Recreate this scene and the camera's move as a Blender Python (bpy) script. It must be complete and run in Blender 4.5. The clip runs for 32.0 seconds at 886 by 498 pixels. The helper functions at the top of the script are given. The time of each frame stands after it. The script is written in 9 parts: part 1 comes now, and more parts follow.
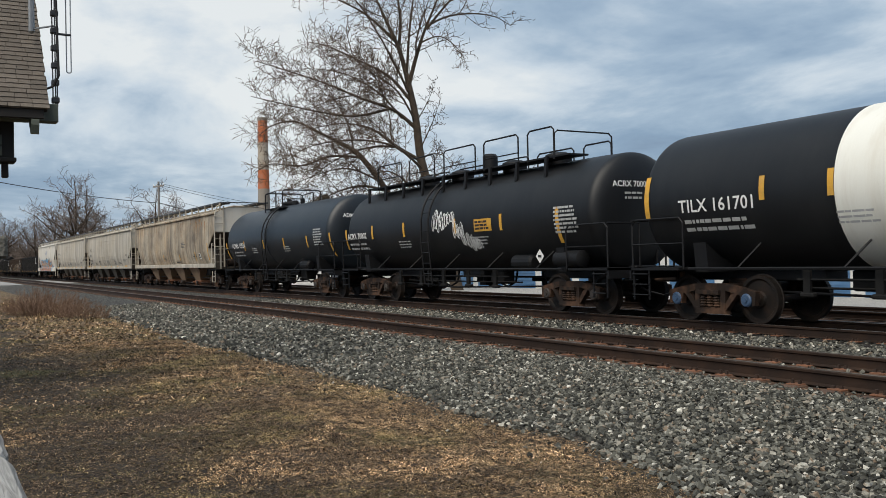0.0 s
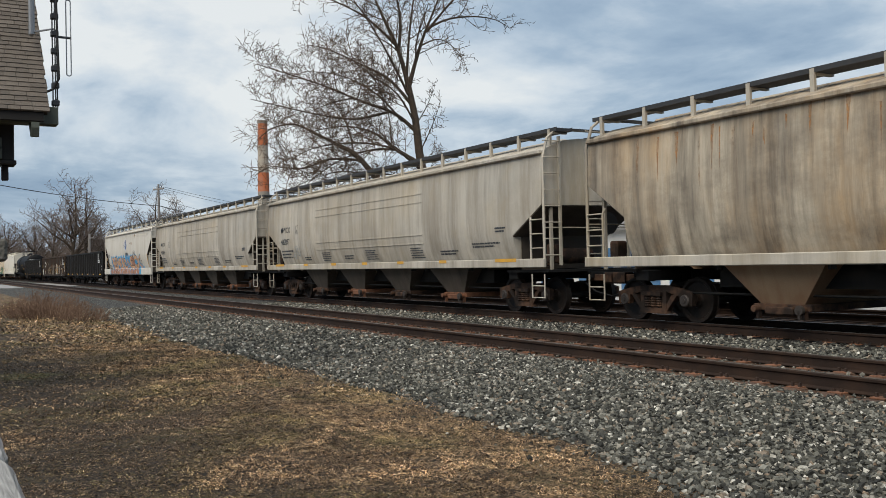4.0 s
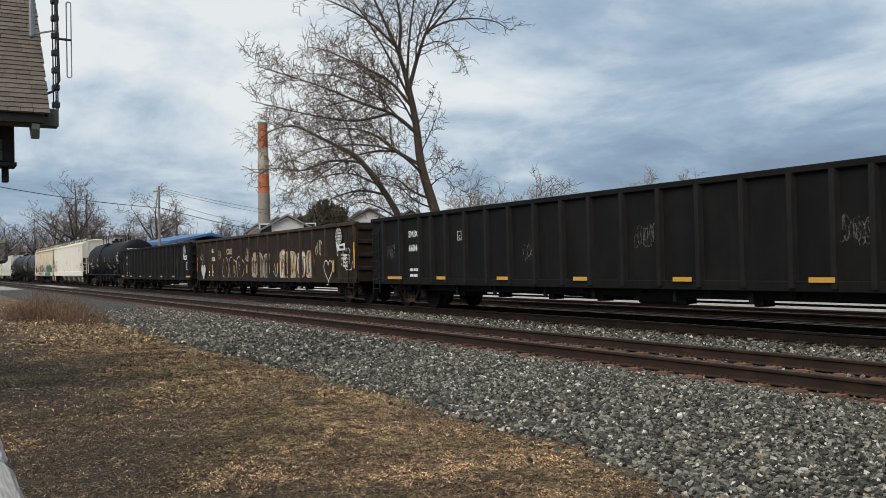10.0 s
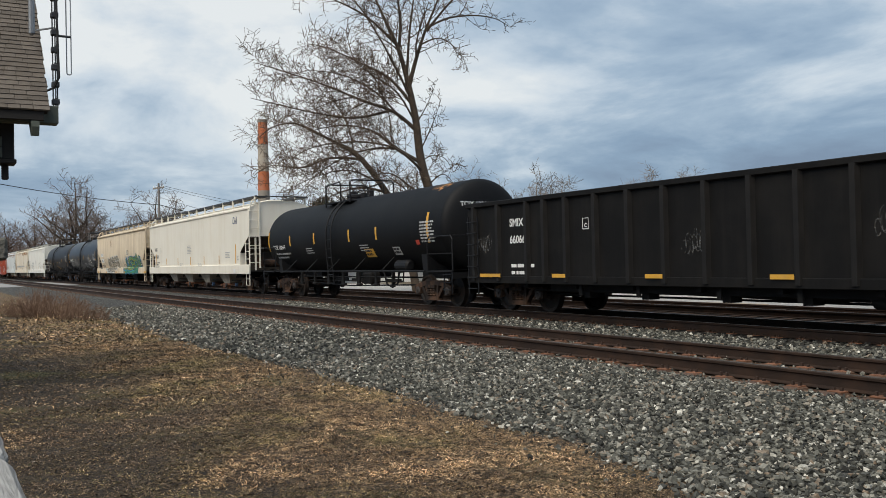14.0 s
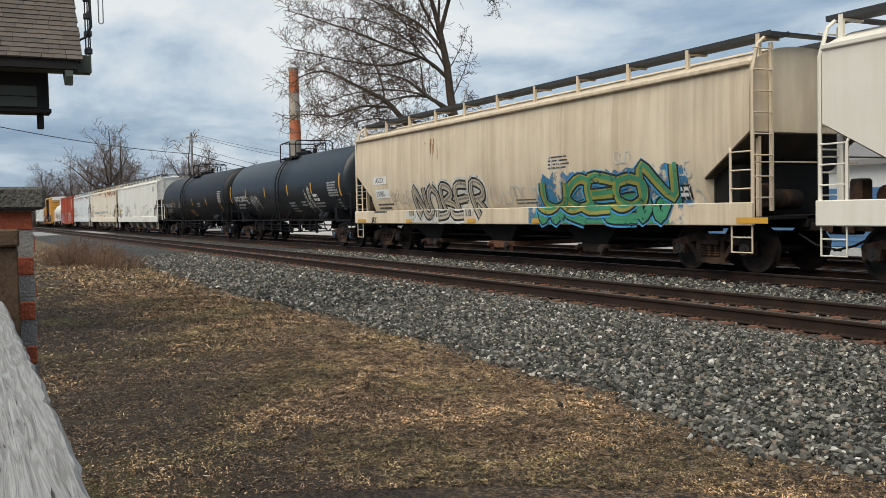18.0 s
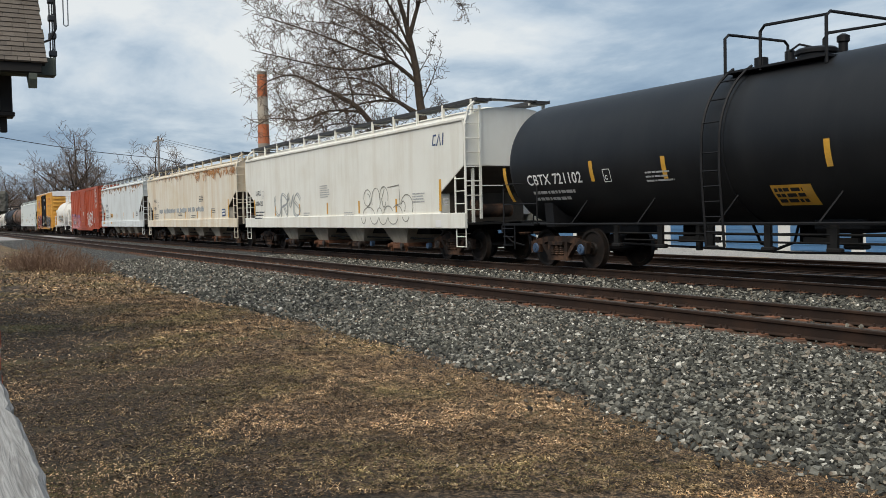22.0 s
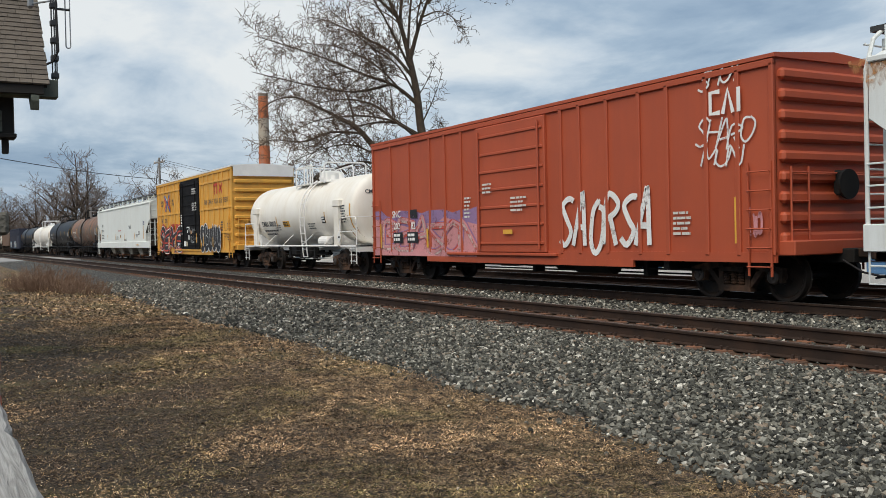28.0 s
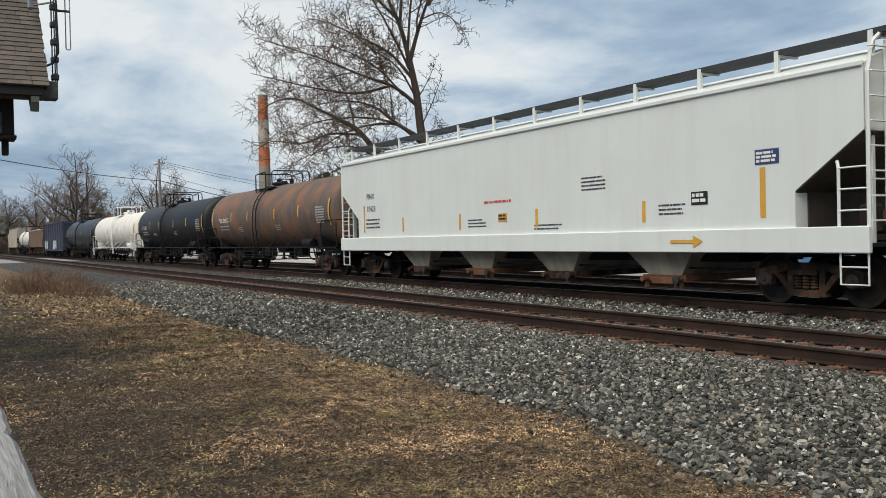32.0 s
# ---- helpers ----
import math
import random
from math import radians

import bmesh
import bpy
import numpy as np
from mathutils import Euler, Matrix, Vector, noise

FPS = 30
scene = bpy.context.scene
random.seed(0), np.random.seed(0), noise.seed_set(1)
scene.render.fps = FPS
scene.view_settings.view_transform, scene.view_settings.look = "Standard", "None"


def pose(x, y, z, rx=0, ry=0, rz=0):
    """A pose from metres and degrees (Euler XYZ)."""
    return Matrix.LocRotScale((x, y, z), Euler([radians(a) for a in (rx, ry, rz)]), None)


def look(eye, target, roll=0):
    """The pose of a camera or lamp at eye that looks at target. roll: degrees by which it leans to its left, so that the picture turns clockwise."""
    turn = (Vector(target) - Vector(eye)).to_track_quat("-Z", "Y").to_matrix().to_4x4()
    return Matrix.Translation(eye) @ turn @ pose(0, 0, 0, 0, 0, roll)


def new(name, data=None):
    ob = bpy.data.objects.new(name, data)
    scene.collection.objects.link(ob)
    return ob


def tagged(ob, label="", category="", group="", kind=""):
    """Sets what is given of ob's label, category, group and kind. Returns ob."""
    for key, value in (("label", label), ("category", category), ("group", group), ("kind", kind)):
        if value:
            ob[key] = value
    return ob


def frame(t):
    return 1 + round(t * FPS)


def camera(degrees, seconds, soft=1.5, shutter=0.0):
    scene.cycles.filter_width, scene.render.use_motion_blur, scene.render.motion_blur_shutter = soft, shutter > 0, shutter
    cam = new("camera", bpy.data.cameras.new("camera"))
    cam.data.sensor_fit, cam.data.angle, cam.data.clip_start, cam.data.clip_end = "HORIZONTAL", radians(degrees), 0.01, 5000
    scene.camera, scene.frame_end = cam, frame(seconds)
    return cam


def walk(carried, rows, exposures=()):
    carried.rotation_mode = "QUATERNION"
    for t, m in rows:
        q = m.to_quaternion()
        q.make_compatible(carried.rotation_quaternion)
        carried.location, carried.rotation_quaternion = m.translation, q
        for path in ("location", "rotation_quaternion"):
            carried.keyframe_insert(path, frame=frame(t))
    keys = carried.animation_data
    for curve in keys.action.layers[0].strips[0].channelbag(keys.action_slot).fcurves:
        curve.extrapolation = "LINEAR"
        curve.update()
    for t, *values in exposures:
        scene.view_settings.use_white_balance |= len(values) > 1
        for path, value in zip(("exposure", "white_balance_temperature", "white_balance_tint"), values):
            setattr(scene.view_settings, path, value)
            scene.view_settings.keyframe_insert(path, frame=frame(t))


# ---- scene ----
# ---- camera ----
EYE_Z = 1.34
cam = camera(52, 32.0, soft=0.8)


def aim(yaw, pitch):
    """Camera pose at the fence rail: yaw from +Y towards +X, pitch upwards, constant lean."""
    return pose(0, 0, EYE_Z, 90 + pitch, 0, -yaw) @ pose(0, 0, 0, 0, 0, -1.26)


walk(cam, [
    (0, aim(-60.23, 0.64)),
    (2.5, aim(-60.22, 0.87)),
    (5.5, aim(-60.22, 0.76)),
    (7, aim(-60.23, 0.77)),
    (7.5, aim(-60.20, 0.85)),
    (8.5, aim(-60.21, 0.84)),
    (9.5, aim(-60.23, 0.93)),
    (14, aim(-60.23, 0.75)),
    (14.5, aim(-60.23, 0.52)),
    (16.5, aim(-61.15, -2.31)),
    (17, aim(-62.20, -1.87)),
    (17.5, aim(-62.55, -2.09)),
    (18, aim(-62.28, -2.43)),
    (18.5, aim(-61.68, -2.41)),
    (19, aim(-60.85, -2.67)),
    (19.5, aim(-60.51, -2.79)),
    (20, aim(-60.40, -2.64)),
    (20.5, aim(-60.36, -2.44)),
    (22, aim(-60.35, -2.19)),
    (22.5, aim(-60.35, -1.91)),
    (23.5, aim(-60.34, -1.89)),
    (24, aim(-60.34, -1.94)),
    (24.5, aim(-60.35, -1.63)),
    (25.5, aim(-60.34, -1.31)),
    (27.5, aim(-60.34, -0.94)),
    (29.5, aim(-60.34, -0.74)),
    (32, aim(-60.33, -0.76)),
])

# ---- sky and light ----
world = bpy.data.worlds.new("overcast_sky")
scene.world = world
world.use_nodes = True


def build_sky():
    nt = world.node_tree
    nt.nodes.clear()
    N, L = nt.nodes.new, nt.links.new
    out, bg = N("ShaderNodeOutputWorld"), N("ShaderNodeBackground")
    sky = N("ShaderNodeTexSky")
    sky.sky_type, sky.sun_disc = "NISHITA", False
    sky.sun_elevation, sky.sun_rotation = radians(52), radians(151)
    sky.air_density, sky.dust_density = 1.2, 2.0
    tc, sep = N("ShaderNodeTexCoord"), N("ShaderNodeSeparateXYZ")
    L(tc.outputs["Generated"], sep.inputs[0])
    up = N("ShaderNodeMath"); up.operation = "MAXIMUM"; up.inputs[1].default_value = 0.0
    L(sep.outputs["Z"], up.inputs[0])
    lift = N("ShaderNodeMath"); lift.inputs[1].default_value = 0.24
    L(up.outputs[0], lift.inputs[0])
    flat = N("ShaderNodeVectorMath"); flat.operation = "DIVIDE"
    com = N("ShaderNodeCombineXYZ")
    for i in range(3):
        L(lift.outputs[0], com.inputs[i])
    L(tc.outputs["Generated"], flat.inputs[0]); L(com.outputs[0], flat.inputs[1])
    big = N("ShaderNodeTexNoise"); big.inputs["Scale"].default_value = 1.35
    big.inputs["Detail"].default_value, big.inputs["Roughness"].default_value = 9, 0.57
    big.inputs["Distortion"].default_value = 0.35
    L(flat.outputs[0], big.inputs["Vector"])
    low = N("ShaderNodeTexNoise"); low.inputs["Scale"].default_value = 0.55
    low.inputs["Detail"].default_value = 3
    L(flat.outputs[0], low.inputs["Vector"])
    mix = N("ShaderNodeMath"); mix.operation = "MULTIPLY_ADD"; mix.inputs[1].default_value = 0.55
    half = N("ShaderNodeMath"); half.operation = "MULTIPLY"; half.inputs[1].default_value = 0.45
    L(low.outputs[0], half.inputs[0]); L(big.outputs[0], mix.inputs[0]); L(half.outputs[0], mix.inputs[2])
    ramp = N("ShaderNodeValToRGB")
    e = ramp.color_ramp.elements
    e[0].position, e[0].color = 0.385, (0.22, 0.31, 0.45, 1)
    e[1].position, e[1].color = 0.625, (0.95, 0.99, 1.0, 1)
    for pos, c in ((0.452, (0.29, 0.415, 0.575, 1)), (0.507, (0.43, 0.56, 0.705, 1)), (0.56, (0.69, 0.79, 0.885, 1))):
        ne = e.new(pos); ne.color = c
    # thinner cloud to the west
    west = N("ShaderNodeVectorMath"); west.operation = "DOT_PRODUCT"; west.inputs[1].default_value = (-0.707, 0.0, 0.707)
    L(tc.outputs["Generated"], west.inputs[0])
    thin = N("ShaderNodeMath"); thin.operation = "MULTIPLY_ADD"; thin.inputs[1].default_value = 0.14
    base = N("ShaderNodeMath"); base.operation = "SUBTRACT"; base.inputs[1].default_value = 0.098
    L(mix.outputs[0], base.inputs[0]); L(west.outputs["Value"], thin.inputs[0]); L(base.outputs[0], thin.inputs[2])
    last = thin.outputs[0]
    # breaks in the cloud over the depot and over the tree, a heavier bank low on the skyline
    for way_to, lo, hi, amount in (((-0.950, 0.185, 0.245), 0.94, 1.0, 0.062), ((-0.85, 0.44, 0.28), 0.95, 1.0, 0.040), ((-0.60, 0.76, 0.21), 0.95, 1.0, 0.034)):
        dot = N("ShaderNodeVectorMath"); dot.operation = "DOT_PRODUCT"; dot.inputs[1].default_value = way_to
        L(tc.outputs["Generated"], dot.inputs[0])
        mr = N("ShaderNodeMapRange"); mr.interpolation_type = "SMOOTHSTEP"
        mr.inputs["From Min"].default_value, mr.inputs["From Max"].default_value, mr.inputs["To Max"].default_value = lo, hi, amount
        L(dot.outputs["Value"], mr.inputs["Value"])
        plus = N("ShaderNodeMath"); L(last, plus.inputs[0]); L(mr.outputs[0], plus.inputs[1])
        last = plus.outputs[0]
    bank = N("ShaderNodeMapRange"); bank.interpolation_type = "SMOOTHSTEP"
    bank.inputs["From Min"].default_value, bank.inputs["From Max"].default_value = 0.07, 0.20
    bank.inputs["To Min"].default_value, bank.inputs["To Max"].default_value = -0.040, 0.010
    L(sep.outputs["Z"], bank.inputs["Value"])
    plus = N("ShaderNodeMath"); L(last, plus.inputs[0]); L(bank.outputs[0], plus.inputs[1])
    L(plus.outputs[0], ramp.inputs[0])
    gain = N("ShaderNodeVectorMath"); gain.operation = "SCALE"; gain.inputs["Scale"].default_value = 0.09
    L(sky.outputs[0], gain.inputs[0])
    blend = N("ShaderNodeMix"); blend.data_type = "RGBA"; blend.inputs["Factor"].default_value = 0.88
    L(gain.outputs[0], blend.inputs["A"]); L(ramp.outputs[0], blend.inputs["B"])
    L(blend.outputs["Result"], bg.inputs["Color"])
    bg.inputs["Strength"].default_value = SKY
    L(bg.outputs[0], out.inputs["Surface"])


SKY = 0.9
build_sky()
sun = new("sun", bpy.data.lights.new("sun", "SUN"))
sun.data.energy, sun.data.angle, sun.data.color = 3.3, radians(58), (1.0, 0.93, 0.82)
sun.matrix_world = look((12, -22, 32), (0, 0, 0))
scene.view_settings.exposure = 0.0

# ---- materials ----
def surf(name, col, rough=0.6, metal=0.0, var=0.18, scale=3.0, dirt=None, amt=0.0, streak=0.0, bump=0.15, grain=60.0, rust=0.0, each=0.0, spec=0.5, wash=(), wavy=0.0, ragged=None):
    """A worn surface: broad and fine tone changes, streaks that run down, rust spots, fine relief."""
    m = bpy.data.materials.new(name)
    m.use_nodes = True
    nt = m.node_tree
    N, L = nt.nodes.new, nt.links.new
    b = nt.nodes["Principled BSDF"]
    b.inputs["Roughness"].default_value, b.inputs["Metallic"].default_value = rough, metal
    b.inputs["Specular IOR Level"].default_value = spec
    tc = N("ShaderNodeTexCoord")
    n1, n2 = N("ShaderNodeTexNoise"), N("ShaderNodeTexNoise")
    for n, s, d in ((n1, scale * 0.3, 5), (n2, grain, 3)):
        n.inputs["Scale"].default_value, n.inputs["Detail"].default_value = s, d
        L(tc.outputs["Object"], n.inputs["Vector"])
    hsv = N("ShaderNodeHueSaturation")
    hsv.inputs["Color"].default_value = (*col, 1)
    mr = N("ShaderNodeMapRange")
    mr.inputs["From Min"].default_value, mr.inputs["From Max"].default_value = 0.3, 0.7
    mr.inputs["To Min"].default_value, mr.inputs["To Max"].default_value = 1 - var, 1 + var
    add = N("ShaderNodeMath"); add.operation = "MULTIPLY_ADD"; add.inputs[1].default_value = 0.4
    sc = N("ShaderNodeMath"); sc.operation = "MULTIPLY"; sc.inputs[1].default_value = 0.6
    L(n1.outputs[0], sc.inputs[0]); L(n2.outputs[0], add.inputs[0]); L(sc.outputs[0], add.inputs[2])
    L(add.outputs[0], mr.inputs["Value"])
    if each:
        oi = N("ShaderNodeObjectInfo")
        er = N("ShaderNodeMapRange")
        er.inputs["To Min"].default_value, er.inputs["To Max"].default_value = 1 - each, 1 + each
        L(oi.outputs["Random"], er.inputs["Value"])
        em = N("ShaderNodeMath"); em.operation = "MULTIPLY"
        L(mr.outputs[0], em.inputs[0]); L(er.outputs[0], em.inputs[1]); L(em.outputs[0], hsv.inputs["Value"])
    else:
        L(mr.outputs[0], hsv.inputs["Value"])
    last = hsv.outputs[0]

    def over(last, colour, fac):
        mx = N("ShaderNodeMix"); mx.data_type = "RGBA"
        mx.inputs["B"].default_value = (*colour, 1)
        L(last, mx.inputs["A"]); L(fac, mx.inputs["Factor"])
        return mx.outputs["Result"]

    def mask(src, lo, hi, top):
        r = N("ShaderNodeMapRange")
        r.inputs["From Min"].default_value, r.inputs["From Max"].default_value, r.inputs["To Max"].default_value = lo, hi, top
        L(src, r.inputs["Value"])
        return r.outputs[0]

    if streak and dirt:
        mp = N("ShaderNodeMapping"); mp.inputs["Scale"].default_value = (2.2, 1.0, 0.16)
        L(tc.outputs["Object"], mp.inputs["Vector"])
        n3 = N("ShaderNodeTexNoise"); n3.inputs["Scale"].default_value, n3.inputs["Detail"].default_value = 1.6, 6
        n3.inputs["Roughness"].default_value = 0.65
        L(mp.outputs[0], n3.inputs["Vector"])
        last = over(last, dirt, mask(n3.outputs[0], 0.46, 0.72, streak))
    for k, (wc, wa, wx, wz) in enumerate(wash):
        mp = N("ShaderNodeMapping"); mp.inputs["Scale"].default_value = (wx, 1.0, wz)
        mp.inputs["Location"].default_value = (7.3 * k + 3.1, 0, 1.7 * k)
        L(tc.outputs["Object"], mp.inputs["Vector"])
        n3 = N("ShaderNodeTexNoise"); n3.inputs["Scale"].default_value, n3.inputs["Detail"].default_value = 1.0, 7
        n3.inputs["Roughness"].default_value = 0.7
        L(mp.outputs[0], n3.inputs["Vector"])
        last = over(last, wc, mask(n3.outputs[0], 0.45, 0.66, wa))
    if amt and dirt:
        n4 = N("ShaderNodeTexNoise"); n4.inputs["Scale"].default_value, n4.inputs["Detail"].default_value = scale * 0.55, 8
        L(tc.outputs["Object"], n4.inputs["Vector"])
        last = over(last, dirt, mask(n4.outputs[0], 0.45, 0.7, amt))
    if rust:
        n5 = N("ShaderNodeTexNoise"); n5.inputs["Scale"].default_value, n5.inputs["Detail"].default_value = scale * 0.8, 9
        n5.inputs["Roughness"].default_value = 0.7
        L(tc.outputs["Object"], n5.inputs["Vector"])
        last = over(last, (0.19, 0.065, 0.02), mask(n5.outputs[0], 0.66 - 0.12 * rust, 0.72, 0.9))
    L(last, b.inputs["Base Color"])
    if bump:
        bp = N("ShaderNodeBump"); bp.inputs["Strength"].default_value, bp.inputs["Distance"].default_value = bump, 0.02
        L(n2.outputs[0], bp.inputs["Height"]); L(bp.outputs[0], b.inputs["Normal"])
    if wavy:
        # sheet steel pulled in between its inner posts
        mp = N("ShaderNodeMapping"); mp.inputs["Scale"].default_value = (1.5, 0.2, 0.16)
        L(tc.outputs["Object"], mp.inputs["Vector"])
        n6 = N("ShaderNodeTexNoise"); n6.inputs["Scale"].default_value, n6.inputs["Detail"].default_value = 1.0, 2
        L(mp.outputs[0], n6.inputs["Vector"])
        b2 = N("ShaderNodeBump"); b2.inputs["Strength"].default_value, b2.inputs["Distance"].default_value = 1.0, wavy
        L(n6.outputs[0], b2.inputs["Height"])
        if bump:
            L(b2.outputs[0], bp.inputs["Normal"])
        else:
            L(b2.outputs[0], b.inputs["Normal"])
    if ragged:
        sx, sz, lo, hi, most = ragged
        mp = N("ShaderNodeMapping"); mp.inputs["Scale"].default_value = (sx, 1.0, sz)
        L(tc.outputs["Object"], mp.inputs["Vector"])
        n7 = N("ShaderNodeTexNoise"); n7.inputs["Scale"].default_value, n7.inputs["Detail"].default_value, n7.inputs["Roughness"].default_value = 1.0, 6, 0.65
        L(mp.outputs[0], n7.inputs["Vector"])
        L(mask(n7.outputs[0], lo, hi, most), b.inputs["Alpha"])
    return m


M = {}
M["wheel"] = surf("wheel_steel", (0.013, 0.010, 0.008), 0.65, 0.0, 0.3, 8, (0.06, 0.034, 0.022), 0.4, spec=0.35)
M["truck"] = surf("cast_truck", (0.022, 0.014, 0.010), 0.8, 0.0, 0.4, 6, (0.15, 0.078, 0.045), 0.8, spec=0.3)
M["cap"] = surf("bearing_cap", (0.045, 0.036, 0.03), 0.6, 0.1, 0.3, 9)
M["cap_blue"] = surf("bearing_cap_blue", (0.05, 0.09, 0.16), 0.5, 0.0, 0.3, 9)
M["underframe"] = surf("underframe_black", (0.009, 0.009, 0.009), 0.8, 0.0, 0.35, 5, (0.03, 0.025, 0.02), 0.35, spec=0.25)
M["black_tank"] = surf("black_tank_paint", (0.0075, 0.0082, 0.0095), 0.48, 0.0, 0.22, 2, (0.022, 0.022, 0.022), 0.35, 0.35, 0.05, spec=0.38)
M["dull_tank"] = surf("dull_black_tank_paint", (0.005, 0.0053, 0.006), 0.6, 0.0, 0.22, 2, (0.013, 0.013, 0.013), 0.35, 0.35, 0.05, spec=0.2)
M["grey_tank"] = surf("grey_black_tank_paint", (0.0095, 0.0145, 0.020), 0.42, 0.0, 0.25, 2, (0.026, 0.027, 0.028), 0.35, 0.45, 0.05, spec=0.55)
M["black"] = surf("black_steel", (0.008, 0.008, 0.009), 0.6, 0.0, 0.3, 5, spec=0.3)
M["white_tank"] = surf("white_tank_paint", (0.80, 0.77, 0.70), 0.5, 0.0, 0.05, 2, (0.50, 0.38, 0.22), 0.22, 0.18, 0.05)
M["rust_tank"] = surf("rust_brown_tank", (0.10, 0.085, 0.07), 0.65, 0.0, 0.25, 2, (0.30, 0.12, 0.05), 0.75, 0.55, 0.08)
M["rust_run"] = surf("orange_rust_run", (0.46, 0.23, 0.085), 0.8, 0.0, 0.35, 3, (0.26, 0.115, 0.045), 0.4, bump=0.03, ragged=(4.0, 2.2, 0.40, 0.62, 0.9))
M["yellow"] = surf("yellow_reflector", (0.66, 0.35, 0.04), 0.6, 0.0, 0.2, 8, (0.35, 0.24, 0.12), 0.35)
M["white"] = surf("white_paint", (0.78, 0.77, 0.74), 0.55, 0.0, 0.1, 8)
M["stencil"] = surf("grey_stencil", (0.42, 0.42, 0.41), 0.6, 0.0, 0.25, 20)
M["dark_stencil"] = surf("dark_stencil", (0.05, 0.055, 0.065), 0.6, 0.0, 0.3, 20)
M["hop_rusty"] = surf("weathered_tan_hopper", (0.56, 0.485, 0.37), 0.7, 0.0, 0.14, 1.5, (0.15, 0.115, 0.08), 0.25, 0.75, 0.06, wavy=0.16,
                      wash=(((0.47, 0.29, 0.13), 0.7, 0.55, 0.2), ((0.085, 0.068, 0.052), 0.92, 1.3, 0.10), ((0.085, 0.07, 0.056), 0.8, 0.28, 0.45), ((0.55, 0.48, 0.37), 0.45, 2.6, 0.10)))
M["hop_grey"] = surf("grey_hopper", (0.55, 0.51, 0.435), 0.65, 0.0, 0.1, 1.5, (0.22, 0.18, 0.13), 0.2, 0.5, 0.05, wavy=0.07,
                     wash=(((0.17, 0.14, 0.105), 0.62, 1.3, 0.09), ((0.30, 0.25, 0.18), 0.5, 0.3, 0.35), ((0.50, 0.37, 0.18), 0.3, 0.5, 0.35)))
M["chute_grey"] = surf("dusty_grey_chute", (0.42, 0.375, 0.30), 0.75, 0.0, 0.2, 2, (0.12, 0.095, 0.07), 0.5, 0.5, 0.06)
M["chute_rusty"] = surf("rust_stained_chute", (0.24, 0.165, 0.10), 0.75, 0.0, 0.2, 2, (0.16, 0.07, 0.03), 0.6, 0.5, 0.06)
M["hop_white"] = surf("pale_hopper", (0.66, 0.625, 0.55), 0.6, 0.0, 0.07, 1.5, (0.42, 0.35, 0.26), 0.2, 0.35, 0.04, wavy=0.03, wash=(((0.42, 0.34, 0.23), 0.25, 1.4, 0.1),))
M["hop_clean"] = surf("clean_white_hopper", (0.71, 0.745, 0.71), 0.55, 0.0, 0.05, 1.5, (0.55, 0.52, 0.46), 0.15, 0.2, 0.03)
M["hop_ivory"] = surf("ivory_hopper", (0.81, 0.765, 0.655), 0.6, 0.0, 0.05, 1.5, (0.60, 0.50, 0.34), 0.15, 0.25, 0.04, wavy=0.03)
M["hop_cream"] = surf("cream_hopper", (0.80, 0.79, 0.715), 0.6, 0.0, 0.06, 1.5, (0.50, 0.42, 0.30), 0.2, 0.3, 0.04)
M["hop_tan"] = surf("tan_hopper", (0.78, 0.66, 0.48), 0.65, 0.0, 0.07, 1.5, (0.45, 0.34, 0.22), 0.2, 0.3, 0.05, wavy=0.05, wash=(((0.50, 0.39, 0.26), 0.3, 0.4, 0.35), ((0.34, 0.23, 0.13), 0.4, 2.6, 0.10)))
M["hop_stain"] = surf("rust_stained_hopper", (0.76, 0.715, 0.61), 0.65, 0.0, 0.07, 1.5, (0.62, 0.50, 0.30), 0.15, 0.25, 0.05, wavy=0.03, wash=(((0.52, 0.33, 0.14), 0.5, 1.6, 0.10), ((0.62, 0.48, 0.27), 0.45, 0.35, 0.5)))
M["hop_silver"] = surf("silver_grey_hopper", (0.70, 0.735, 0.725), 0.55, 0.0, 0.08, 1.5, (0.36, 0.34, 0.29), 0.2, 0.4, 0.05)
# grime deepened in colour for the shade in bays and end hollows
M["hop_grime_shade"] = surf("grimy_shaded_hopper_steel", (0.085, 0.07, 0.055), 0.8, 0.0, 0.25, 2, (0.035, 0.028, 0.022), 0.6, 0.6, 0.08, spec=0.3)
M["gon_black"] = surf("black_gondola_paint", (0.0062, 0.0058, 0.0056), 0.65, 0.0, 0.3, 3, (0.017, 0.015, 0.013), 0.45, 0.5, 0.06, spec=0.18)
M["gon_rust"] = surf("rusted_gondola", (0.016, 0.012, 0.0095), 0.8, 0.0, 0.35, 3, (0.048, 0.030, 0.019), 0.6, 0.7, 0.1, spec=0.25)
# lighter copies of the wall paint: light caught by posts and chord
M["gon_post_lit"] = surf("lit_rusted_post", (0.026, 0.019, 0.014), 0.8, 0.0, 0.35, 3, (0.068, 0.042, 0.027), 0.7, 0.6, 0.1, spec=0.25)
M["gon_rim_lit"] = surf("lit_rusted_chord", (0.040, 0.028, 0.020), 0.8, 0.0, 0.35, 3, (0.10, 0.062, 0.038), 0.7, 0.4, 0.1, spec=0.25)
M["gon_post_black_lit"] = surf("lit_black_post", (0.0085, 0.008, 0.0078), 0.6, 0.0, 0.3, 3, (0.024, 0.021, 0.018), 0.5, 0.5, 0.06, spec=0.25)
M["box_red"] = surf("oxide_red_boxcar", (0.40, 0.075, 0.028), 0.6, 0.0, 0.1, 2, (0.30, 0.06, 0.028), 0.35, 0.4, 0.05)
